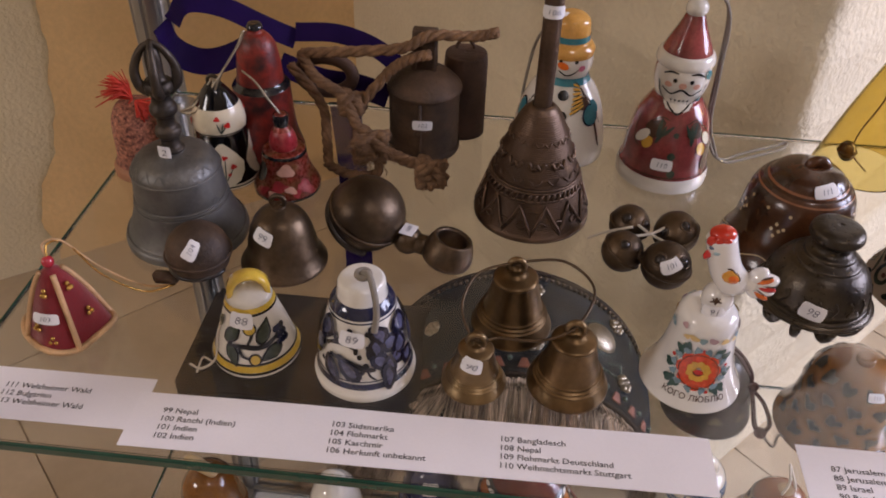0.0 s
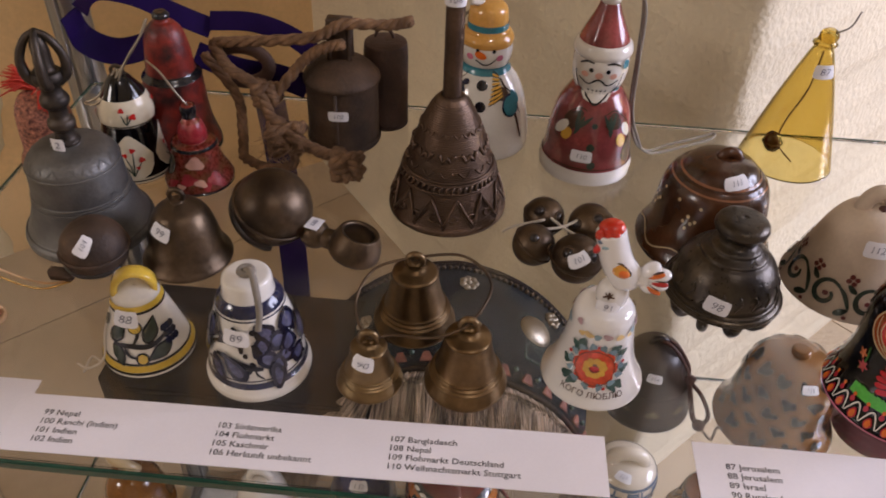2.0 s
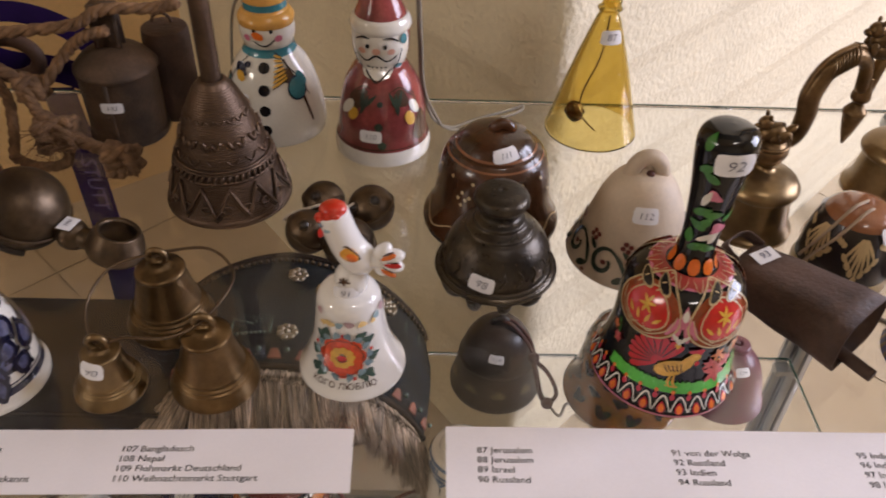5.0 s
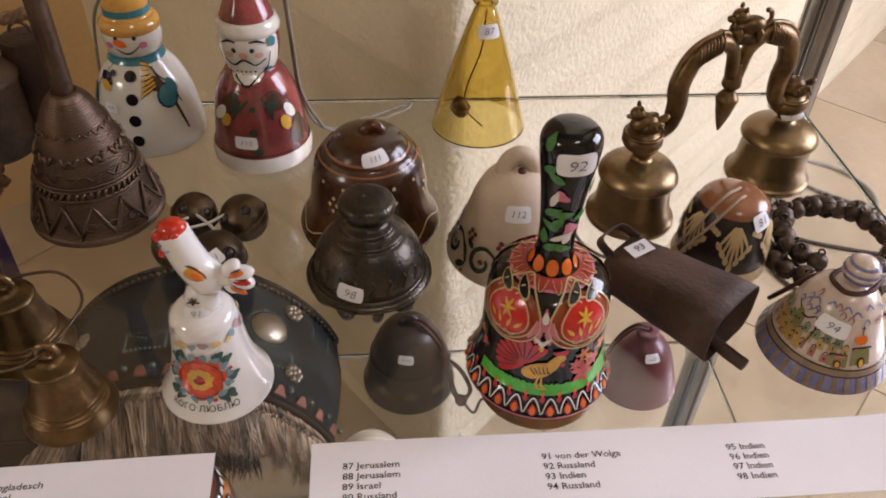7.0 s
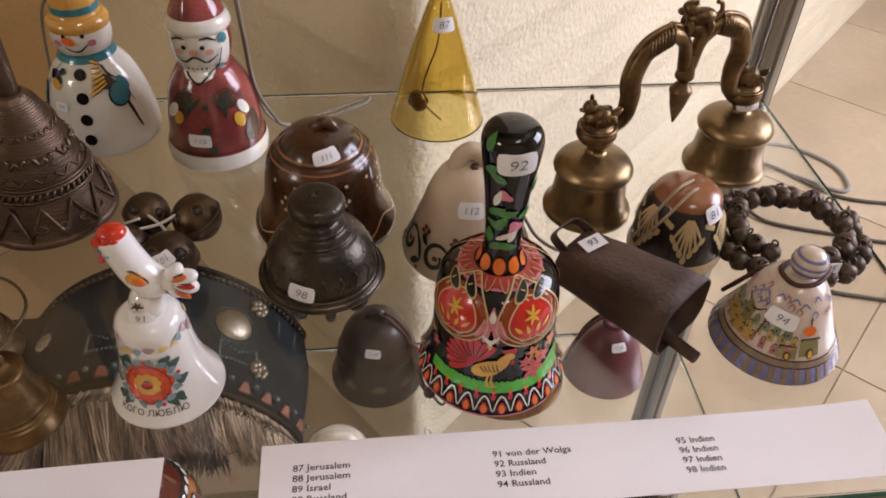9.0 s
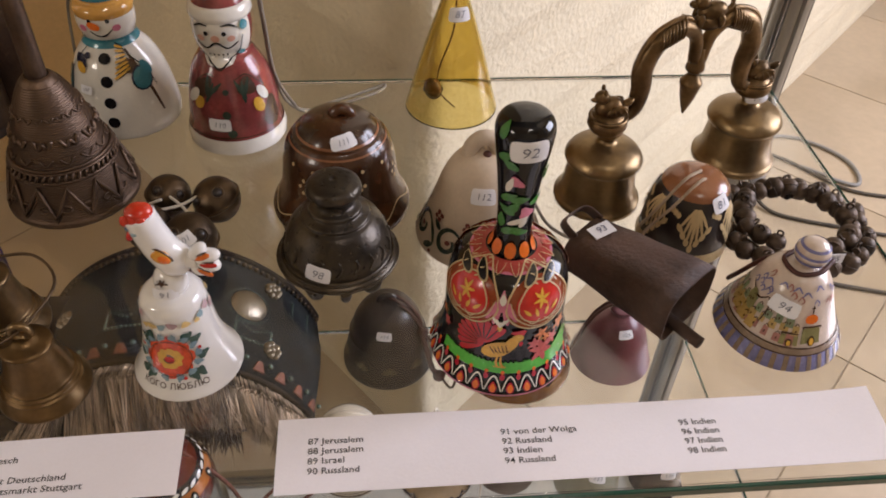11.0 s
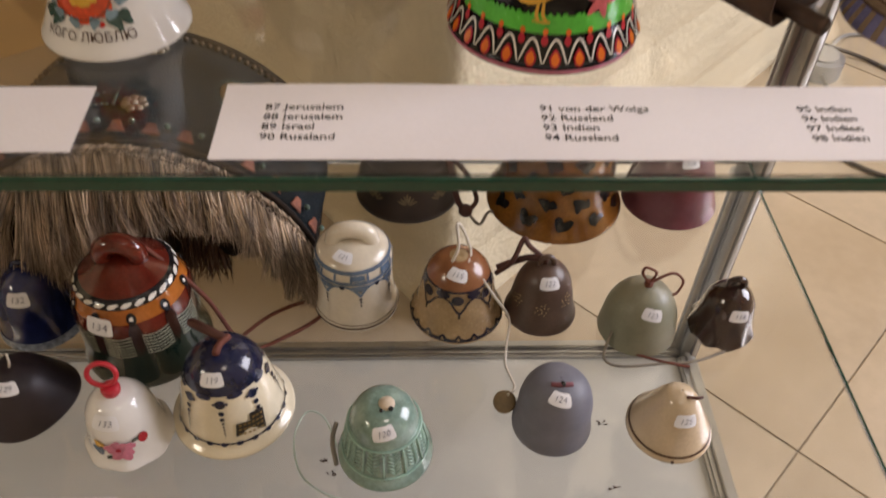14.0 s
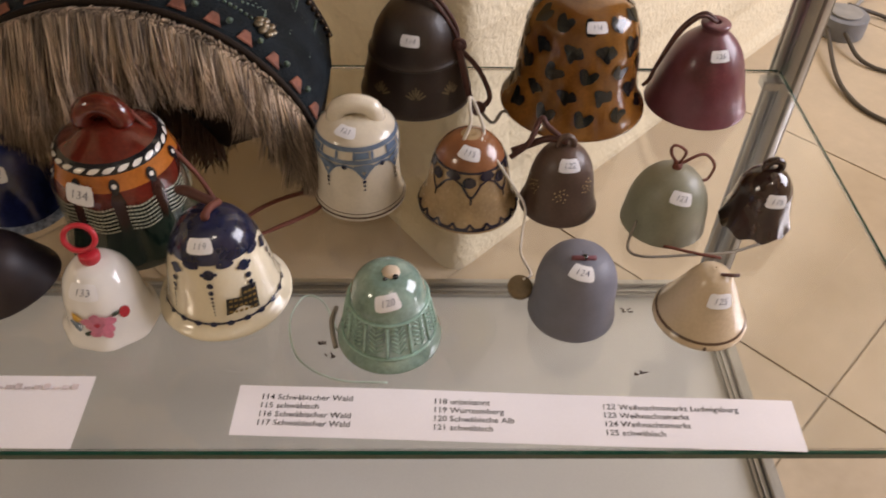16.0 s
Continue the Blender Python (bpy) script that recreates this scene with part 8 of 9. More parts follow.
sticker(t, s, "118", 4, 0.0325, 0.0125, 0.0085, tilt=6)

# large striped glazed bell
t, s, b = bell((0.208, 0.456, LOW), "large glazed bell in red, orange and green stripes", [(1, 0), (0.99, 0.04), (0.92, 0.2), (0.9, 0.42), (0.86, 0.56), (0.78, 0.66), (0.74, 0.71), (0.7, 0.735), (0.5, 0.79), (0.3, 0.84), (0.2, 0.86), (0.02, 0.87)], 0.0428, 0.096, M("bottle_green_glaze", "1c2a22", 0.15, var=0.3, bump=0.03, coat=0.6), GL)
paint(b, "painted_band", M("orange_glaze", "b0682a", 0.15, var=0.2, scale=80, bump=0, coat=0.6), "orange glazed band", lambda m: s.band(m, 0.0575, 0.0672, 0.0004))
redg = M("red_brown_glaze", "642318", 0.13, var=0.3, bump=0.02, coat=0.6)
paint(b, "crown", redg, "red-brown glazed crown", lambda m: s.band(m, 0.0722, 0.0845, 0.0005), lambda m: s.band(m, 0.046, 0.0575, 0.0003))
paint(b, "wreath_band", black_paint, "black band", lambda m: s.band(m, 0.0672, 0.0722, 0.0004))
paint(b, "wreath_leaf", white_glaze, "white leaf wreath", *[(lambda m, i=i: s.blob(m, i * 15, 0.0697, 0.0028, 0.0075, 75, 0.0007, 0.5, 10)) for i in range(24)], *[(lambda m, i=i: s.blob(m, i * 36 + 16, 0.061, 0.0028, 0.003, 0, 0.0012, 0, 10)) for i in range(10)])
paint(b, "drip", M("dark_brown_drip", "341913", 0.13, var=0.3, bump=0, coat=0.6), "dark brown running drips", *[(lambda m, i=i: s.blob(m, i * 36 + 16, 0.0445, 0.009, 0.030, 180, 0.0005, 0.8)) for i in range(10)])
paint(b, "drip_eye", black_paint, "", *[(lambda m, i=i: s.blob(m, i * 36 + 16, 0.0605, 0.006, 0.010, 180, 0.0008, 0.3)) for i in range(10)])
paint(b, "painted_comb", M("grey_green_slip", "b3b3a0", 0.2, bump=0, coat=0.4), "pale combed lines", *[(lambda m, i=i, k=k: s.stroke(m, [(i * 36 + 21, 0.0480 - k * 0.0027), (i * 36 + 34, 0.0462 - k * 0.0027), (i * 36 + 47, 0.0480 - k * 0.0027)], 0.0012, 0.0006, 4, False)) for i in range(10) for k in range(7)])
paint(b, "comb_break", MATS["bottle_green_glaze"], "", *[(lambda m, i=i, j=j: s.stroke(m, [(i * 36 + 22.5 + j * 3.3, 0.0490), (i * 36 + 22.5 + j * 3.3, 0.0290)], 0.0004, 0.0010, 5, False)) for i in range(10) for j in range(8)])
part("loop", tube(ring_pts((0, 0, 0.083), 0.0108, 22, "y", -0.1, math.pi + 0.1), 0.0072, 12, raw=True), redg, t, "red-brown pierced loop")
cord(t, [(0.012, 0.006, 0.088), (0.045, 0.0, 0.045), (0.068, -0.01, 0.002), (0.095, 0.0, 0.001), (0.118, 0.02, 0.001), (0.108, 0.032, 0.001), (0.08, 0.018, 0.001), (0.055, -0.012, 0.002)], 0.0016, red_cord, "cord", "rust-red cord trailing over the shelf")
sticker(t, s, "134", -16, 0.0565, 0.0165, 0.0125, tilt=2, off=0.0016)

# white porcelain bell with rose and red loop
t, s, b = bell((0.2125, 0.380, LOW), "white porcelain bell with pink rose and red loop", [(1, 0), (0.98, 0.04), (0.87, 0.16), (0.8, 0.36), (0.76, 0.55), (0.66, 0.75), (0.45, 0.92), (0.2, 0.98), (0.02, 1.0)], 0.0275, 0.046, porcelain, GL,
               ripple=lambda a, z: 0.0006 * math.sin(8 * a) * max(0, 1 - z / 0.016), seg=96)
bm = bmesh.new()
for k in range(11):
    q, rr = k * 2.4, 0.0021 * math.sqrt(k)
    s.blob(bm, 8 + math.degrees(rr * math.cos(q) / 0.021), 0.0165 + rr * math.sin(q), 0.0066, 0.006, k * 40, 0.0004 + 0.00006 * k, 0, 10, 0.15)
part("painted_rose", bm, pink_paint, b, "pink painted rose", split=True)
paint(b, "painted_bud", crimson_paint, "", lambda m: s.blob(m, 46, 0.0205, 0.006, 0.008, 0, 0.0005), lambda m: s.blob(m, 6, 0.0175, 0.003, 0.003, 0, 0.0016))
paint(b, "painted_leaf", green_paint, "", lambda m: s.blob(m, -8, 0.011, 0.003, 0.0065, 60, 0.0006, 0.5), lambda m: s.blob(m, 34, 0.022, 0.0025, 0.005, 70, 0.0005, 0.5))
paint(b, "painted_blue", blue_paint, "", lambda m: s.blob(m, -27, 0.0145, 0.0085, 0.006, 20, 0.0005, wob=0.2))
paint(b, "painted_yellow", gold_paint, "", lambda m: s.blob(m, -24, 0.0205, 0.007, 0.006, 10, 0.0005, wob=0.2))
part("plug", lift(Surf([(0.8, 0), (1, 0.3), (1, 0.8), (0.6, 1.0), (0.02, 1.0)], 0.0055, 0.007).body(0, 20), 0.0445), coral_red, t, "red plastic plug")
part("loop", tube([Vector((-0.003, 0.002, 0.0585)) + Matrix.Rotation(-0.45, 3, "X") @ p for p in ring_pts((0, 0, 0.001), 0.0085, 24, "y", ry=0.0072)], 0.0016, 8, closed=True, raw=True), coral_red, t, "red plastic loop")
sticker(t, s, "133", -6, 0.0370, 0.015, 0.0095, tilt=2)

# cream bell with blue dots and seal label
t, s, b = bell((0.275, 0.399, LOW), "cream glazed bell with navy cap and dotted garlands", [(1, 0), (0.98, 0.03), (0.86, 0.1), (0.8, 0.24), (0.74, 0.45), (0.64, 0.66), (0.5, 0.84), (0.3, 0.95), (0.02, 1.0)], 0.0392, 0.0635, cream_glaze, GL)
paint(b, "cap", navy_paint, "navy glazed cap", lambda m: s.band(m, 0.0455, 0.0632, 0.0004))
bm = bmesh.new()
s.band(bm, 0.0075, 0.0088, 0.0004)
for i in range(22):
    s.blob(bm, i * 16.4, 0.0082, 0.0045, 0.0036, 0, 0.0006, n=10)
for i in range(8):
    a = i * 45 + 3
    for z, w in ((0.0405, 0.0064), (0.034, 0.0036), (0.0295, 0.003), (0.0262, 0.002), (0.0235, 0.0016), (0.021, 0.0014), (0.0188, 0.0012), (0.0166, 0.0011), (0.0145, 0.001)):
        s.blob(bm, a, z, w, w, 0, 0.0005, n=10)
    for da in (-8, 8):
        s.blob(bm, a + da, 0.0405, 0.0022, 0.0022, 0, 0.0005, n=8)
    s.blob(bm, a + 22, 0.0448, 0.010, 0.004, 0, 0.0005)
part("painted_dot", bm, navy_paint, b, "navy dotted garlands", split=True)
cell = [(-0.0095, -0.0085), (0.0088, -0.0085), (0.0088, 0.0085), (-0.0008, 0.0085), (-0.0008, 0.0026), (-0.0095, 0.0026)]
paint(b, "seal_label", black_label, "black maker's label", lambda m: s.flat_map(m, cell, [(0, 1, 4, 5), (1, 2, 3, 4)], 34, 0.0205, 8, 0.0008))
bm = bmesh.new()
for k in range(4):
    z = -0.0070 + k * 0.0038
    x0 = -0.0080 if k < 3 else 0.0004
    for j in range(6 if k < 3 else 3):
        x = x0 + j * 0.0027
        s.flat_map(bm, [(x, z), (x + 0.0018, z), (x + 0.0018, z + 0.0016), (x, z + 0.0016)], [(0, 1, 2, 3)], 34, 0.0205, 8, 0.0012)
part("label_print", bm, gold_ink, b)
bm = tube([(0, -0.003, 0.0625), (0.0, -0.006, 0.066), (0.002, 0.0, 0.067), (0.006, 0.006, 0.0665)], 0.0022, 8, 4)
part("cord_knot", bm, red_cord, t, "rust-red cord knot")
cord(t, [(0.004, 0.004, 0.066), (-0.012, 0.012, 0.068), (-0.02, 0.02, 0.062)], 0.003, leather_cord, "cord", "dark cord")
sticker(t, s, "119", -6, 0.0550, 0.013, 0.0085, tilt=-4, off=0.0009)

# green celadon bell with relief
t, s, b = bell((0.374, 0.367, LOW), "green celadon glazed bell with leaf relief panels", [(1, 0), (0.99, 0.04), (0.94, 0.1), (0.9, 0.14), (0.86, 0.2), (0.8, 0.4), (0.74, 0.58), (0.7, 0.64), (0.68, 0.7), (0.58, 0.85), (0.35, 0.96), (0.02, 1.0)], 0.03, 0.0525, celadon, GL)
bm = bmesh.new()
for i in range(12):
    a = i * 30
    tube([s.point(a, s.at(0.010 + k * 0.005), 0.0003) for k in range(5)], 0.001, 6, 2, bm=bm)
    for k in range(6):
        z = 0.012 + k * 0.0032
        sg = 1 if i % 2 else -1
        tube([s.point(a + 15, s.at(z), 0.0002), s.point(a + 15 + sg * 9, s.at(z + 0.003), 0.0002)], 0.0006, 5, 2, bm=bm)
        tube([s.point(a + 15, s.at(z), 0.0002), s.point(a + 15 - sg * 9, s.at(z + 0.003), 0.0002)], 0.0006, 5, 2, bm=bm)
for z in (0.0085, 0.0315):
    tube([s.point(a, s.at(z), 0.0002) for a in range(0, 360, 8)], 0.0011, 6, bm=bm, closed=True, raw=True)
part("leaf_relief", bm, M("pale_celadon", "8fae9f", 0.15, var=0.2, bump=0, coat=0.6), b, "pale raised leaf panels")
bm = bmesh.new()
ball(bm, (0.002, -0.001, 0.051), 0.0052, 0.6, 12)
part("knob", bm, clay_white, t)
# small black balls give the shade of the holes for the cord
bm = bmesh.new()
ball(bm, (0.0045, -0.005, 0.0522), 0.0017, 0.8, 8)
ball(bm, (-0.001, -0.006, 0.0515), 0.0013, 0.8, 8)
part("cord_hole", bm, black_paint, t, split=True)
cord(t, [(-0.03, 0.0, 0.001), (-0.04, 0.022, 0.001), (-0.052, 0.026, 0.001), (-0.058, 0.006, 0.001), (-0.05, -0.02, 0.001), (-0.028, -0.034, 0.001), (0.0, -0.036, 0.001)], 0.0006, M("pale_green_nylon", "b7c9bd", 0.3, bump=0), "cord", "pale green nylon cord")
cord(t, [(-0.03, -0.012, 0.001), (-0.0335, 0.004, 0.003), (-0.032, 0.018, 0.001)], 0.0015, string_grey, "cord")
sticker(t, s, "120", 2, 0.0450, 0.0125, 0.0085, tilt=-12, off=0.0012)

# blue-grey matt bell
t, s, b = bell((0.481, 0.385, LOW), "matt blue-grey clay bell with cord through its top", [(1, 0), (1.0, 0.04), (0.96, 0.14), (0.92, 0.35), (0.9, 0.55), (0.8, 0.75), (0.6, 0.9), (0.3, 0.98), (0.02, 1.0)], 0.0257, 0.0485, slate_clay, GL)
part("cord_end", tube([(-0.006, -0.004, 0.0475), (0.0, -0.005, 0.0485), (0.007, -0.004, 0.0475)], 0.0016, 8, 4), M("mauve_cord", "74434a", 0.7), t, "mauve cord end")
bm = bmesh.new()
ball(bm, (0.001, -0.0045, 0.0485), 0.0021, 1, 10)
part("cord_knot", bm, black_paint, t)
sticker(t, s, "124", -6, 0.0450, 0.0125, 0.0085, tilt=10)

# sand coloured cone bell
t, s, b = bell((0.557, 0.381, LOW), "sand-coloured glazed cone bell with a brown rim", [(1, 0), (0.99, 0.05), (0.88, 0.16), (0.66, 0.48), (0.48, 0.74), (0.3, 0.92), (0.02, 1.0)], 0.0275, 0.0405, sand_glaze, GL)
paint(b, "painted_rim", M("brown_rim_slip", "5a4230", 0.3, bump=0), "brown rim line", lambda m: s.band(m, 0.0034, 0.0047), lambda m: s.blob(m, -8, 0.0018, 0.0022, 0.0022))
cord(t, [(0.002, -0.004, 0.039), (0.008, -0.006, 0.0405), (0.012, -0.004, 0.0385)], 0.001, leather_cord, "cord")
sticker(t, s, "125", 6, 0.0280, 0.013, 0.009, tilt=4)

# low dark bell, navy glass-glazed bell, and others at the shelf's left
t, s, b = bell((0.139, 0.407, LOW), "low dark aubergine clay bell with wavy rim", [(1, 0), (0.99, 0.05), (0.9, 0.2), (0.72, 0.5), (0.5, 0.8), (0.2, 0.97), (0.02, 1.0)], 0.0325, 0.034, M("dull_aubergine", "2c2328", 0.45, var=0.15, bump=0.08), GL,
               ripple=lambda a, z: 0.0015 * math.sin(3 * a) * max(0, 1 - z / 0.02))
cord(t, [(0, 0, 0.033), (0.002, 0, 0.039), (0.0, 0.004, 0.042)], 0.0008, string_white, "string")
sticker(t, s, "129", 6, 0.0290, 0.0135, 0.0085)
t, s, b = bell((0.130, 0.474, LOW), "dark blue glazed bell with a pale speckled foot", [(1, 0), (0.99, 0.06), (0.92, 0.2), (0.84, 0.45), (0.68, 0.7), (0.45, 0.88), (0.2, 0.97), (0.02, 1.0)], 0.0295, 0.053, M("deep_blue_glaze", "1d2450", 0.14, var=0.35, scale=60, bump=0.02, coat=0.6, second="3d4a80", amount=0.5), GL)
paint(b, "foot_band", M("pale_blue_speckle", "8c97ab", 0.25, var=0.5, scale=300, bump=0, coat=0.4), "pale speckled foot", lambda m: s.band(m, 0.0003, 0.0065, 0.0004))
part("loop", tube(ring_pts((0, 0, 0.0535), 0.005, 16, "y", 0, math.pi), 0.0016, 8, raw=True), navy_paint, t)
sticker(t, s, "132", 2, 0.0405, 0.014, 0.01)
t, s, b = bell((0.05, 0.452, LOW), "white glazed bell with a thick white loop", ROUND, 0.027, 0.048, white_glaze, GL)
part("loop", tube(ring_pts((0, 0, 0.047), 0.008, 18, "y", 0, math.pi), 0.0035, 8, raw=True), white_glaze, t)
t, s, b = bell((-0.058, 0.447, LOW), "amber glazed bell with an ochre handle", ROUND, 0.03, 0.05, honey_glaze, GL)
part("handle", tube([(-0.004, 0.004, 0.048), (-0.012, 0.002, 0.058), (-0.006, -0.004, 0.064), (0.006, -0.004, 0.055), (0.006, 0, 0.047)], 0.0048, 10, 6), ochre_paint, t, "ochre loop handle")
# dead insects and crumbs on the shelf
rnd = random.Random(2)
bm = bmesh.new()
for x, y in ((0.513, 0.383), (0.5135, 0.3375), (0.341, 0.3485), (0.336, 0.357)):
    for k in range(5):
        q = rnd.uniform(0, 6.28)
        o = Vector((x + rnd.uniform(-0.002, 0.002), y + rnd.uniform(-0.0012, 0.0012), LOW + 0.001))
        tube([o, o + Vector((math.cos(q) * 0.0025, math.sin(q) * 0.0015, 0.0008))], 0.0005, 4, 2, bm=bm)
tagged(part("crumbs", bm, iron_brown), "dark crumbs and dead insects on the glass", "debris", kind="stuff")

# ---------------------------------------------------------------- leather collar crest with horsehair
CX, CZ, CR = 0.195, 0.700, 0.128
crest = thing("horse_collar_crest", (CX, 0.58, LOW), "arched blue leather harness crest with studs and a horsehair fringe", "harness")


def arc(a, y, k=0.0):
    """A point of the arched leather: a degrees from the crown, y metres back."""
    q = radians(a)
    return Vector((math.sin(q) * (CR + k), y - 0.58, CZ - LOW + math.cos(q) * (CR + k) * 1.02))


bm = bmesh.new()
ys = [0.520 + 0.128 * i / 8 for i in range(9)]
an = [-80 + 152 * i / 34 for i in range(35)]
for k in (0, 1):
    g = [[bm.verts.new(arc(a, y - (0.012 * abs(math.sin(radians(a))) if y > 0.6 else 0), (0.002 if k else -0.003) + 0.006 * math.sin((y - 0.52) / 0.128 * math.pi))) for y in ys] for a in an]
    for i in range(34):
        for j in range(8):
            q = (g[i][j], g[i + 1][j], g[i + 1][j + 1], g[i][j + 1])
            bm.faces.new(q if k else q[::-1])
    if k == 0:
        first = g
for i in range(34):
    for j in (0, 8):
        bm.faces.new((first[i][j], first[i + 1][j], g[i + 1][j], g[i][j]))
for i in (0, 34):
    for j in range(8):
        bm.faces.new((first[i][j], first[i][j + 1], g[i][j + 1], g[i][j]))
panel = part("leather_panel", bm, leather_blue, crest, "dark blue tooled leather panel")
bm = tube([arc(a, 0.518, 0.002) for a in an], 0.0024, 8, raw=True)
part("front_roll", bm, leather_dark, crest, "dark brown leather roll edge")
bm = tube([arc(a, 0.649 - 0.012 * abs(math.sin(radians(a))), 0.002) for a in an], 0.003, 8, raw=True)
part("back_roll", bm, leather_dark, crest, "dark leather edge")
green_bead = M("green_bead", "5d7063", 0.3, 0.2, var=0.3, bump=0)
for i in range(16):
    a = -74 + i * 9.5
    bm = bmesh.new()
    low = [bm.verts.new(arc(a + da, y, k)) for da, y, k in ((-2.5, 0.524, 0.004), (2.6, 0.524, 0.004), (0.9, 0.5325, 0.0064), (-1.3, 0.5325, 0.0064))]
    high = [bm.verts.new(arc(a + da, y, k)) for da, y, k in ((-2.2, 0.5245, 0.0048), (2.3, 0.5245, 0.0048), (0.6, 0.532, 0.0072), (-1.0, 0.532, 0.0072))]
    bm.faces.new(high)
    for j in range(4):
        bm.faces.new((low[j], low[(j + 1) % 4], high[(j + 1) % 4], high[j]))
    part("red_patch", bm, leather_red, panel, "", True)
for i in range(17):
    a = -78.5 + i * 9.4
    bm = bmesh.new()
    ball(bm, arc(a, 0.531, 0.0075), 0.0022, 1, 10)
    part("stud", bm, green_bead, panel)
bm = bmesh.new()
for i in range(60):
    ball(bm, arc(-78 + i * 2.5, 0.640 - 0.012 * abs(math.sin(radians(-78 + i * 2.5))), 0.005), 0.0022, 1, 6)
tagged(part("bead_edging", bm, brass_old, panel, "small bead edging"), kind="stuff")
bm = bmesh.new()
for x0 in (-30, -8, 14, 36, 58):
    for i in range(9):
        for a, y in ((x0 + 1.6 * i - 6, 0.55), (x0 + 1.6 * i - 6, 0.567), (x0 - 7, 0.55 + i * 0.0022), (x0 + 7, 0.55 + i * 0.0022), (x0 + (i - 4) * 1.5, 0.56 + abs(i - 4) * 0.0015)):
            ball(bm, arc(a, y + (0.03 if x0 in (58, 14, -30) else 0.0), 0.0064), 0.0013, 1, 6)
tagged(part("stitched_studding", bm, green_bead, panel, "rows of tiny green beads"), kind="stuff")
for a, y in ((44, 0.549), (42, 0.615), (5, 0.550), (5, 0.618), (-35, 0.58)):
    bm = bmesh.new()
    c = arc(a, y, 0.0075)
    for i in range(7):
        q = i * math.tau / 7
        ball(bm, c + (arc(a + 3, y) - arc(a, y)).normalized() * 0.0058 * math.cos(q) + Vector((0, 0.0058 * math.sin(q), 0)), 0.0034, 0.6, 8)
    ball(bm, c, 0.003, 1, 8)
    part("flower_stud", bm, pewter, panel, "pewter flower stud")
bm = ball(bmesh.new(), (0, 0, 0), 0.0165, 0.45, 28)
m = pose(0, 0, 0, 0, 33, 0)
for v in bm.verts:
    v.co = m @ v.co + arc(33, 0.586, 0.006)
part("concho", bm, pewter, panel, "large domed pewter concho")
bm = bmesh.new()
for i in range(30):
    q = i * math.tau / 30
    ball(bm, arc(33 + math.degrees(0.0185 * math.cos(q) / CR), 0.586 + 0.0185 * math.sin(q), 0.0068), 0.0013, 1, 6)
tagged(part("concho_beading", bm, green_bead, panel, "ring of tiny green beads"), kind="stuff")
bm = bmesh.new()
for k in range(2):
    for i in range(15):
        for a, y in ((50 + k * 10 + i * 0.6, 0.575 + 0.004 * abs((i % 8) - 4)), (52 + k * 9, 0.566 + i * 0.0035), (50 + k * 10 + i * 0.55, 0.600 - i * 0.0016)):
            ball(bm, arc(a, y, 0.0066), 0.0011, 1, 6)
tagged(part("lattice_beading", bm, green_bead, panel, "lattice of tiny green beads"), kind="stuff")
rnd = random.Random(21)
bm = bmesh.new()
for i in range(8500):
    a = rnd.uniform(-82, 74)
    clump = math.sin(a * 1.9) * 1.6 + math.sin(a * 0.7 + 1) * 2.2 + math.sin(a * 4.3) * 1.2
    p = arc(a, 0.5165 - rnd.uniform(0, 0.006), rnd.uniform(-0.006, 0.001))
    ln = rnd.uniform(0.042, 0.062) * (1.0 - 0.3 * math.exp(-((a - 30) / 22) ** 2)) * (1.0 + 0.75 * min(1, max(0, (8 - a) / 40)))
    fall = Vector((0.18 * math.sin(radians(a)) + clump * 0.035 + rnd.gauss(0, 0.03) - (0.45 if a < -25 else 0.0), -0.42 + rnd.gauss(0, 0.04), -0.9)).normalized()
    out = arc(a, 0, 1.0) - arc(a, 0, 0.0)
    p1 = p + out * 0.006 + Vector((0, -0.012, -0.002))
    p2 = p1 + fall * ln * 0.5
    p3 = p1 + fall * ln + Vector((clump * 0.002, 0.006, -0.004))
    pts = [p, p1, p2, p3]
    w = rnd.uniform(0.0003, 0.0006)
    prev = None
    for k, c in enumerate(pts):
        ww = w * (1, 1, 0.8, 0.15)[k]
        row = [bm.verts.new(c + Vector((-ww, 0, 0))), bm.verts.new(c + Vector((0, -ww, 0))), bm.verts.new(c + Vector((ww, 0, 0)))]
        for v in row:
            v.co.z = max(v.co.z, 0.0012)
        if prev:
            for j in range(3):
                bm.faces.new((prev[j], prev[(j + 1) % 3], row[(j + 1) % 3], row[j]))
        prev = row
tagged(part("horsehair_fringe", bm, hair_mat, crest, "grey-brown horsehair fringe"), kind="stuff")
# dark hairs added below the padding, in place of its dark reflection in the glass
bm = bmesh.new()
for i in range(1500):
    a = rnd.uniform(-60, 70)
    p = arc(a, rnd.uniform(0.528, 0.56), -0.072)
    ln = rnd.uniform(0.02, 0.062)
    fall = Vector((0.35 * math.sin(a * 0.3) * 0.3 + rnd.gauss(0, 0.12), -0.15 + rnd.gauss(0, 0.12), -0.95))
    prev = None
    for k, (u, ww) in enumerate(((0, 0.0007), (0.6, 0.0006), (1, 0.0001))):
        c = p + fall * ln * u + Vector((0.004 * math.sin(a) * u * u, -0.008 * u * u, 0))
        row = [bm.verts.new(c + Vector(o)) for o in ((-ww, 0, 0), (0, -ww, 0), (ww, 0, 0))]
        for v in row:
            v.co.z = max(v.co.z, 0.0012)
        if prev:
            for j in range(3):
                bm.faces.new((prev[j], prev[(j + 1) % 3], row[(j + 1) % 3], row[j]))
        prev = row
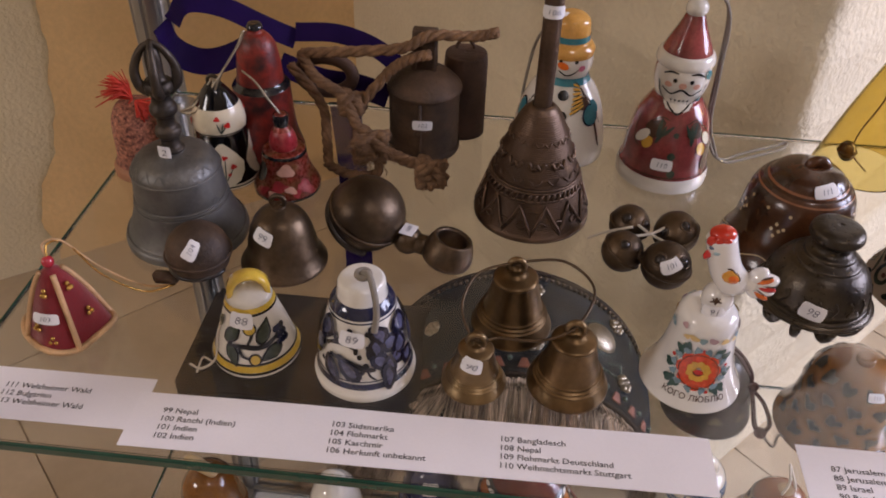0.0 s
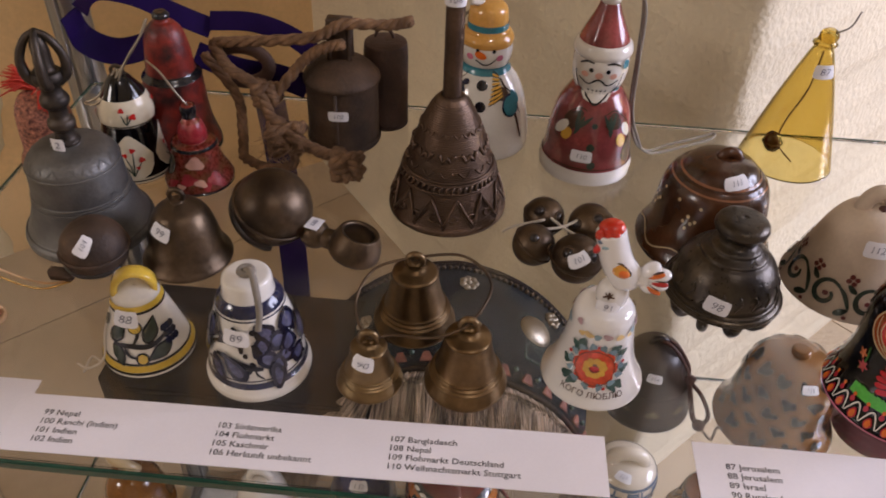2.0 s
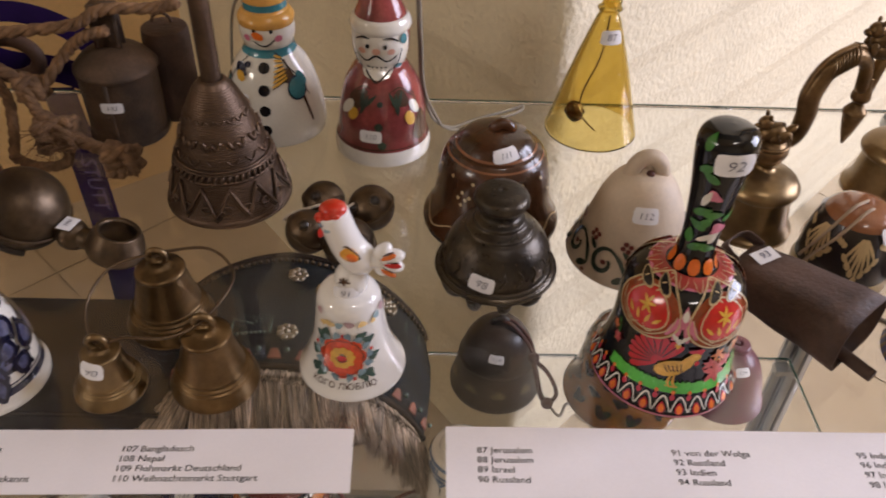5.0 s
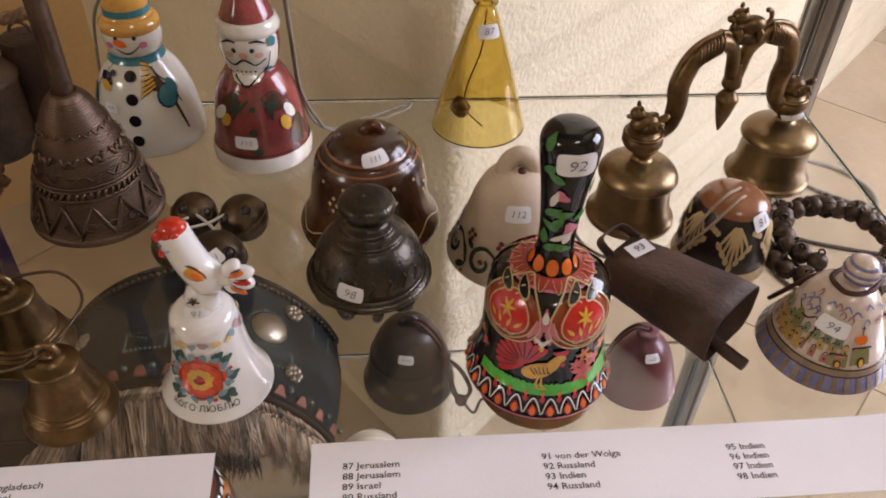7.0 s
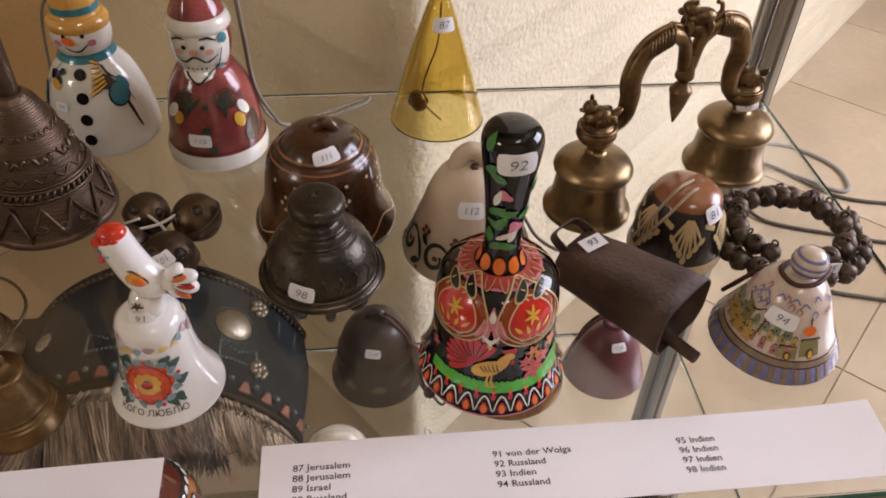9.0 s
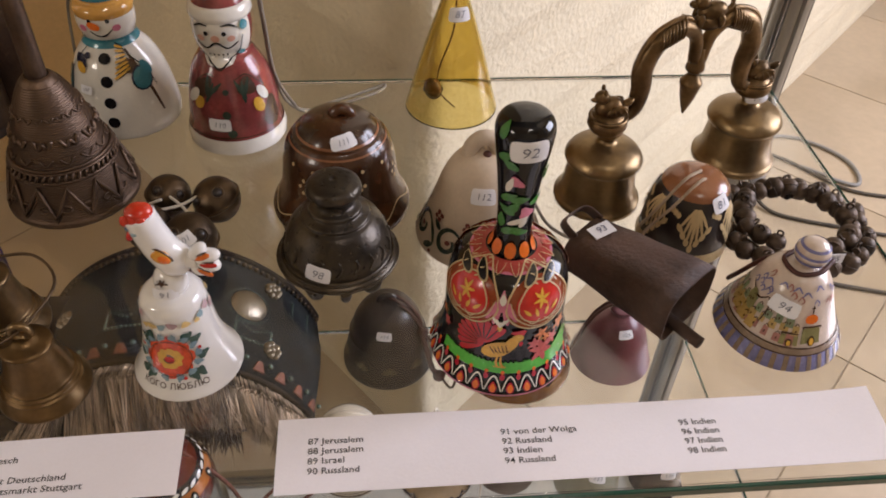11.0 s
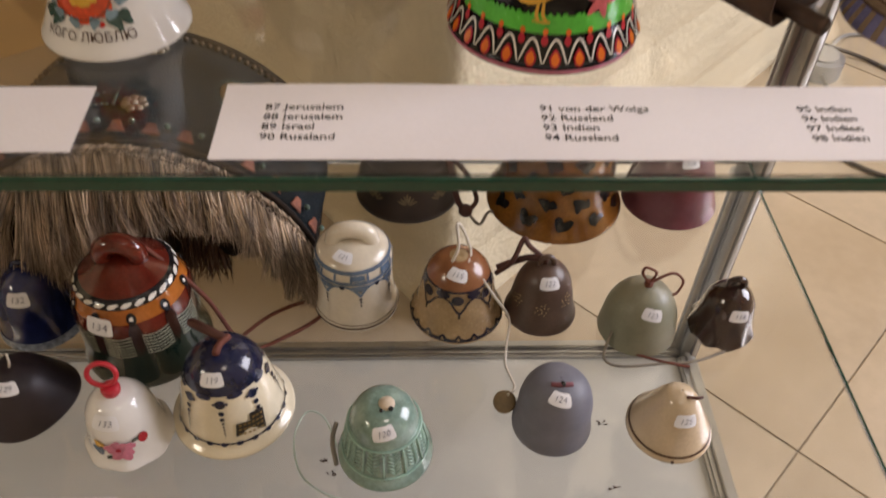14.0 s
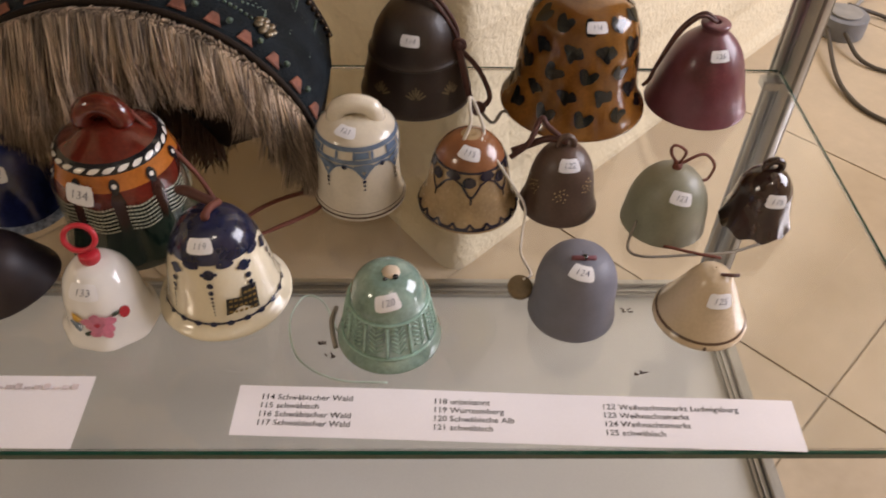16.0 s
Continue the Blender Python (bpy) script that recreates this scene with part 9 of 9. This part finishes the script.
tagged(part("inner_horsehair", bm, M("dark_hair_shade", "5c412c", 0.6, var=0.3, bump=0), crest, "added brown hair that darkens the space under the padding"), kind="stuff")
bm = bmesh.new()
rows = [[bm.verts.new(arc(a, y, k)) for y, k in ((0.527, -0.005), (0.640, -0.005), (0.640, -0.070), (0.600, -0.080), (0.535, -0.078), (0.524, -0.064))] for a in an]
for r0, r1 in zip(rows, rows[1:]):
    for k in range(6):
        bm.faces.new((r0[k], r0[(k + 1) % 6], r1[(k + 1) % 6], r1[k]))
bm.faces.new(rows[0])
bm.faces.new(rows[-1][::-1])
bmesh.ops.recalc_face_normals(bm, faces=bm.faces)
part("padding", bm, leather_dark, crest, "dark leather padding under the arch")
for x in (-0.118, 0.117):
    bm = box(bmesh.new(), x - 0.006, x + 0.006, -0.055, 0.05, 0.0, 0.04, 0.002)
    part("foot", bm, leather_dark, crest)

# dark leather pad behind the bells
t = thing("leather_pad", (0.02, 0.56, LOW), "thick dark brown leather harness pad with a flat top", "harness")
bm = box(bmesh.new(), -0.116, 0.10, -0.065, 0.06, 0.0, 0.098, 0.006)
part("pad_body", bm, leather_dark, t)
bm = tube([(-0.09, -0.0665, 0.09), (0.0, -0.067, 0.091), (0.09, -0.0665, 0.09)], 0.002, 6, 6)
part("seam", bm, leather_dark, t)

# ---------------------------------------------------------------- floor tiles, laid square to the wall's corner
TS = 0.397
tile_mesh = bpy.data.meshes.new("tile")
bm = box(bmesh.new(), -TS / 2 + 0.001, TS / 2 - 0.001, -TS / 2 + 0.001, TS / 2 - 0.001, -0.0022, 0.0, 0.0006)
bm.to_mesh(tile_mesh)
bm.free()
tile_mesh.materials.append(tile_mat)
ca = math.sqrt(0.5)
for i in range(-9, 10):
    for j in range(-9, 10):
        u, w = 0.97 + (i + 0.5) * TS, 0.212 + (j + 0.5) * TS
        x, y = (u - w) * ca, (u + w) * ca
        if -1.9 < x < 2.4 and -1.9 < y < 2.8:
            ob = new("tile", tile_mesh)
            ob.parent = ground
            ob.matrix_parent_inverse = pose(x, y, FLOOR, 0, 0, 45)
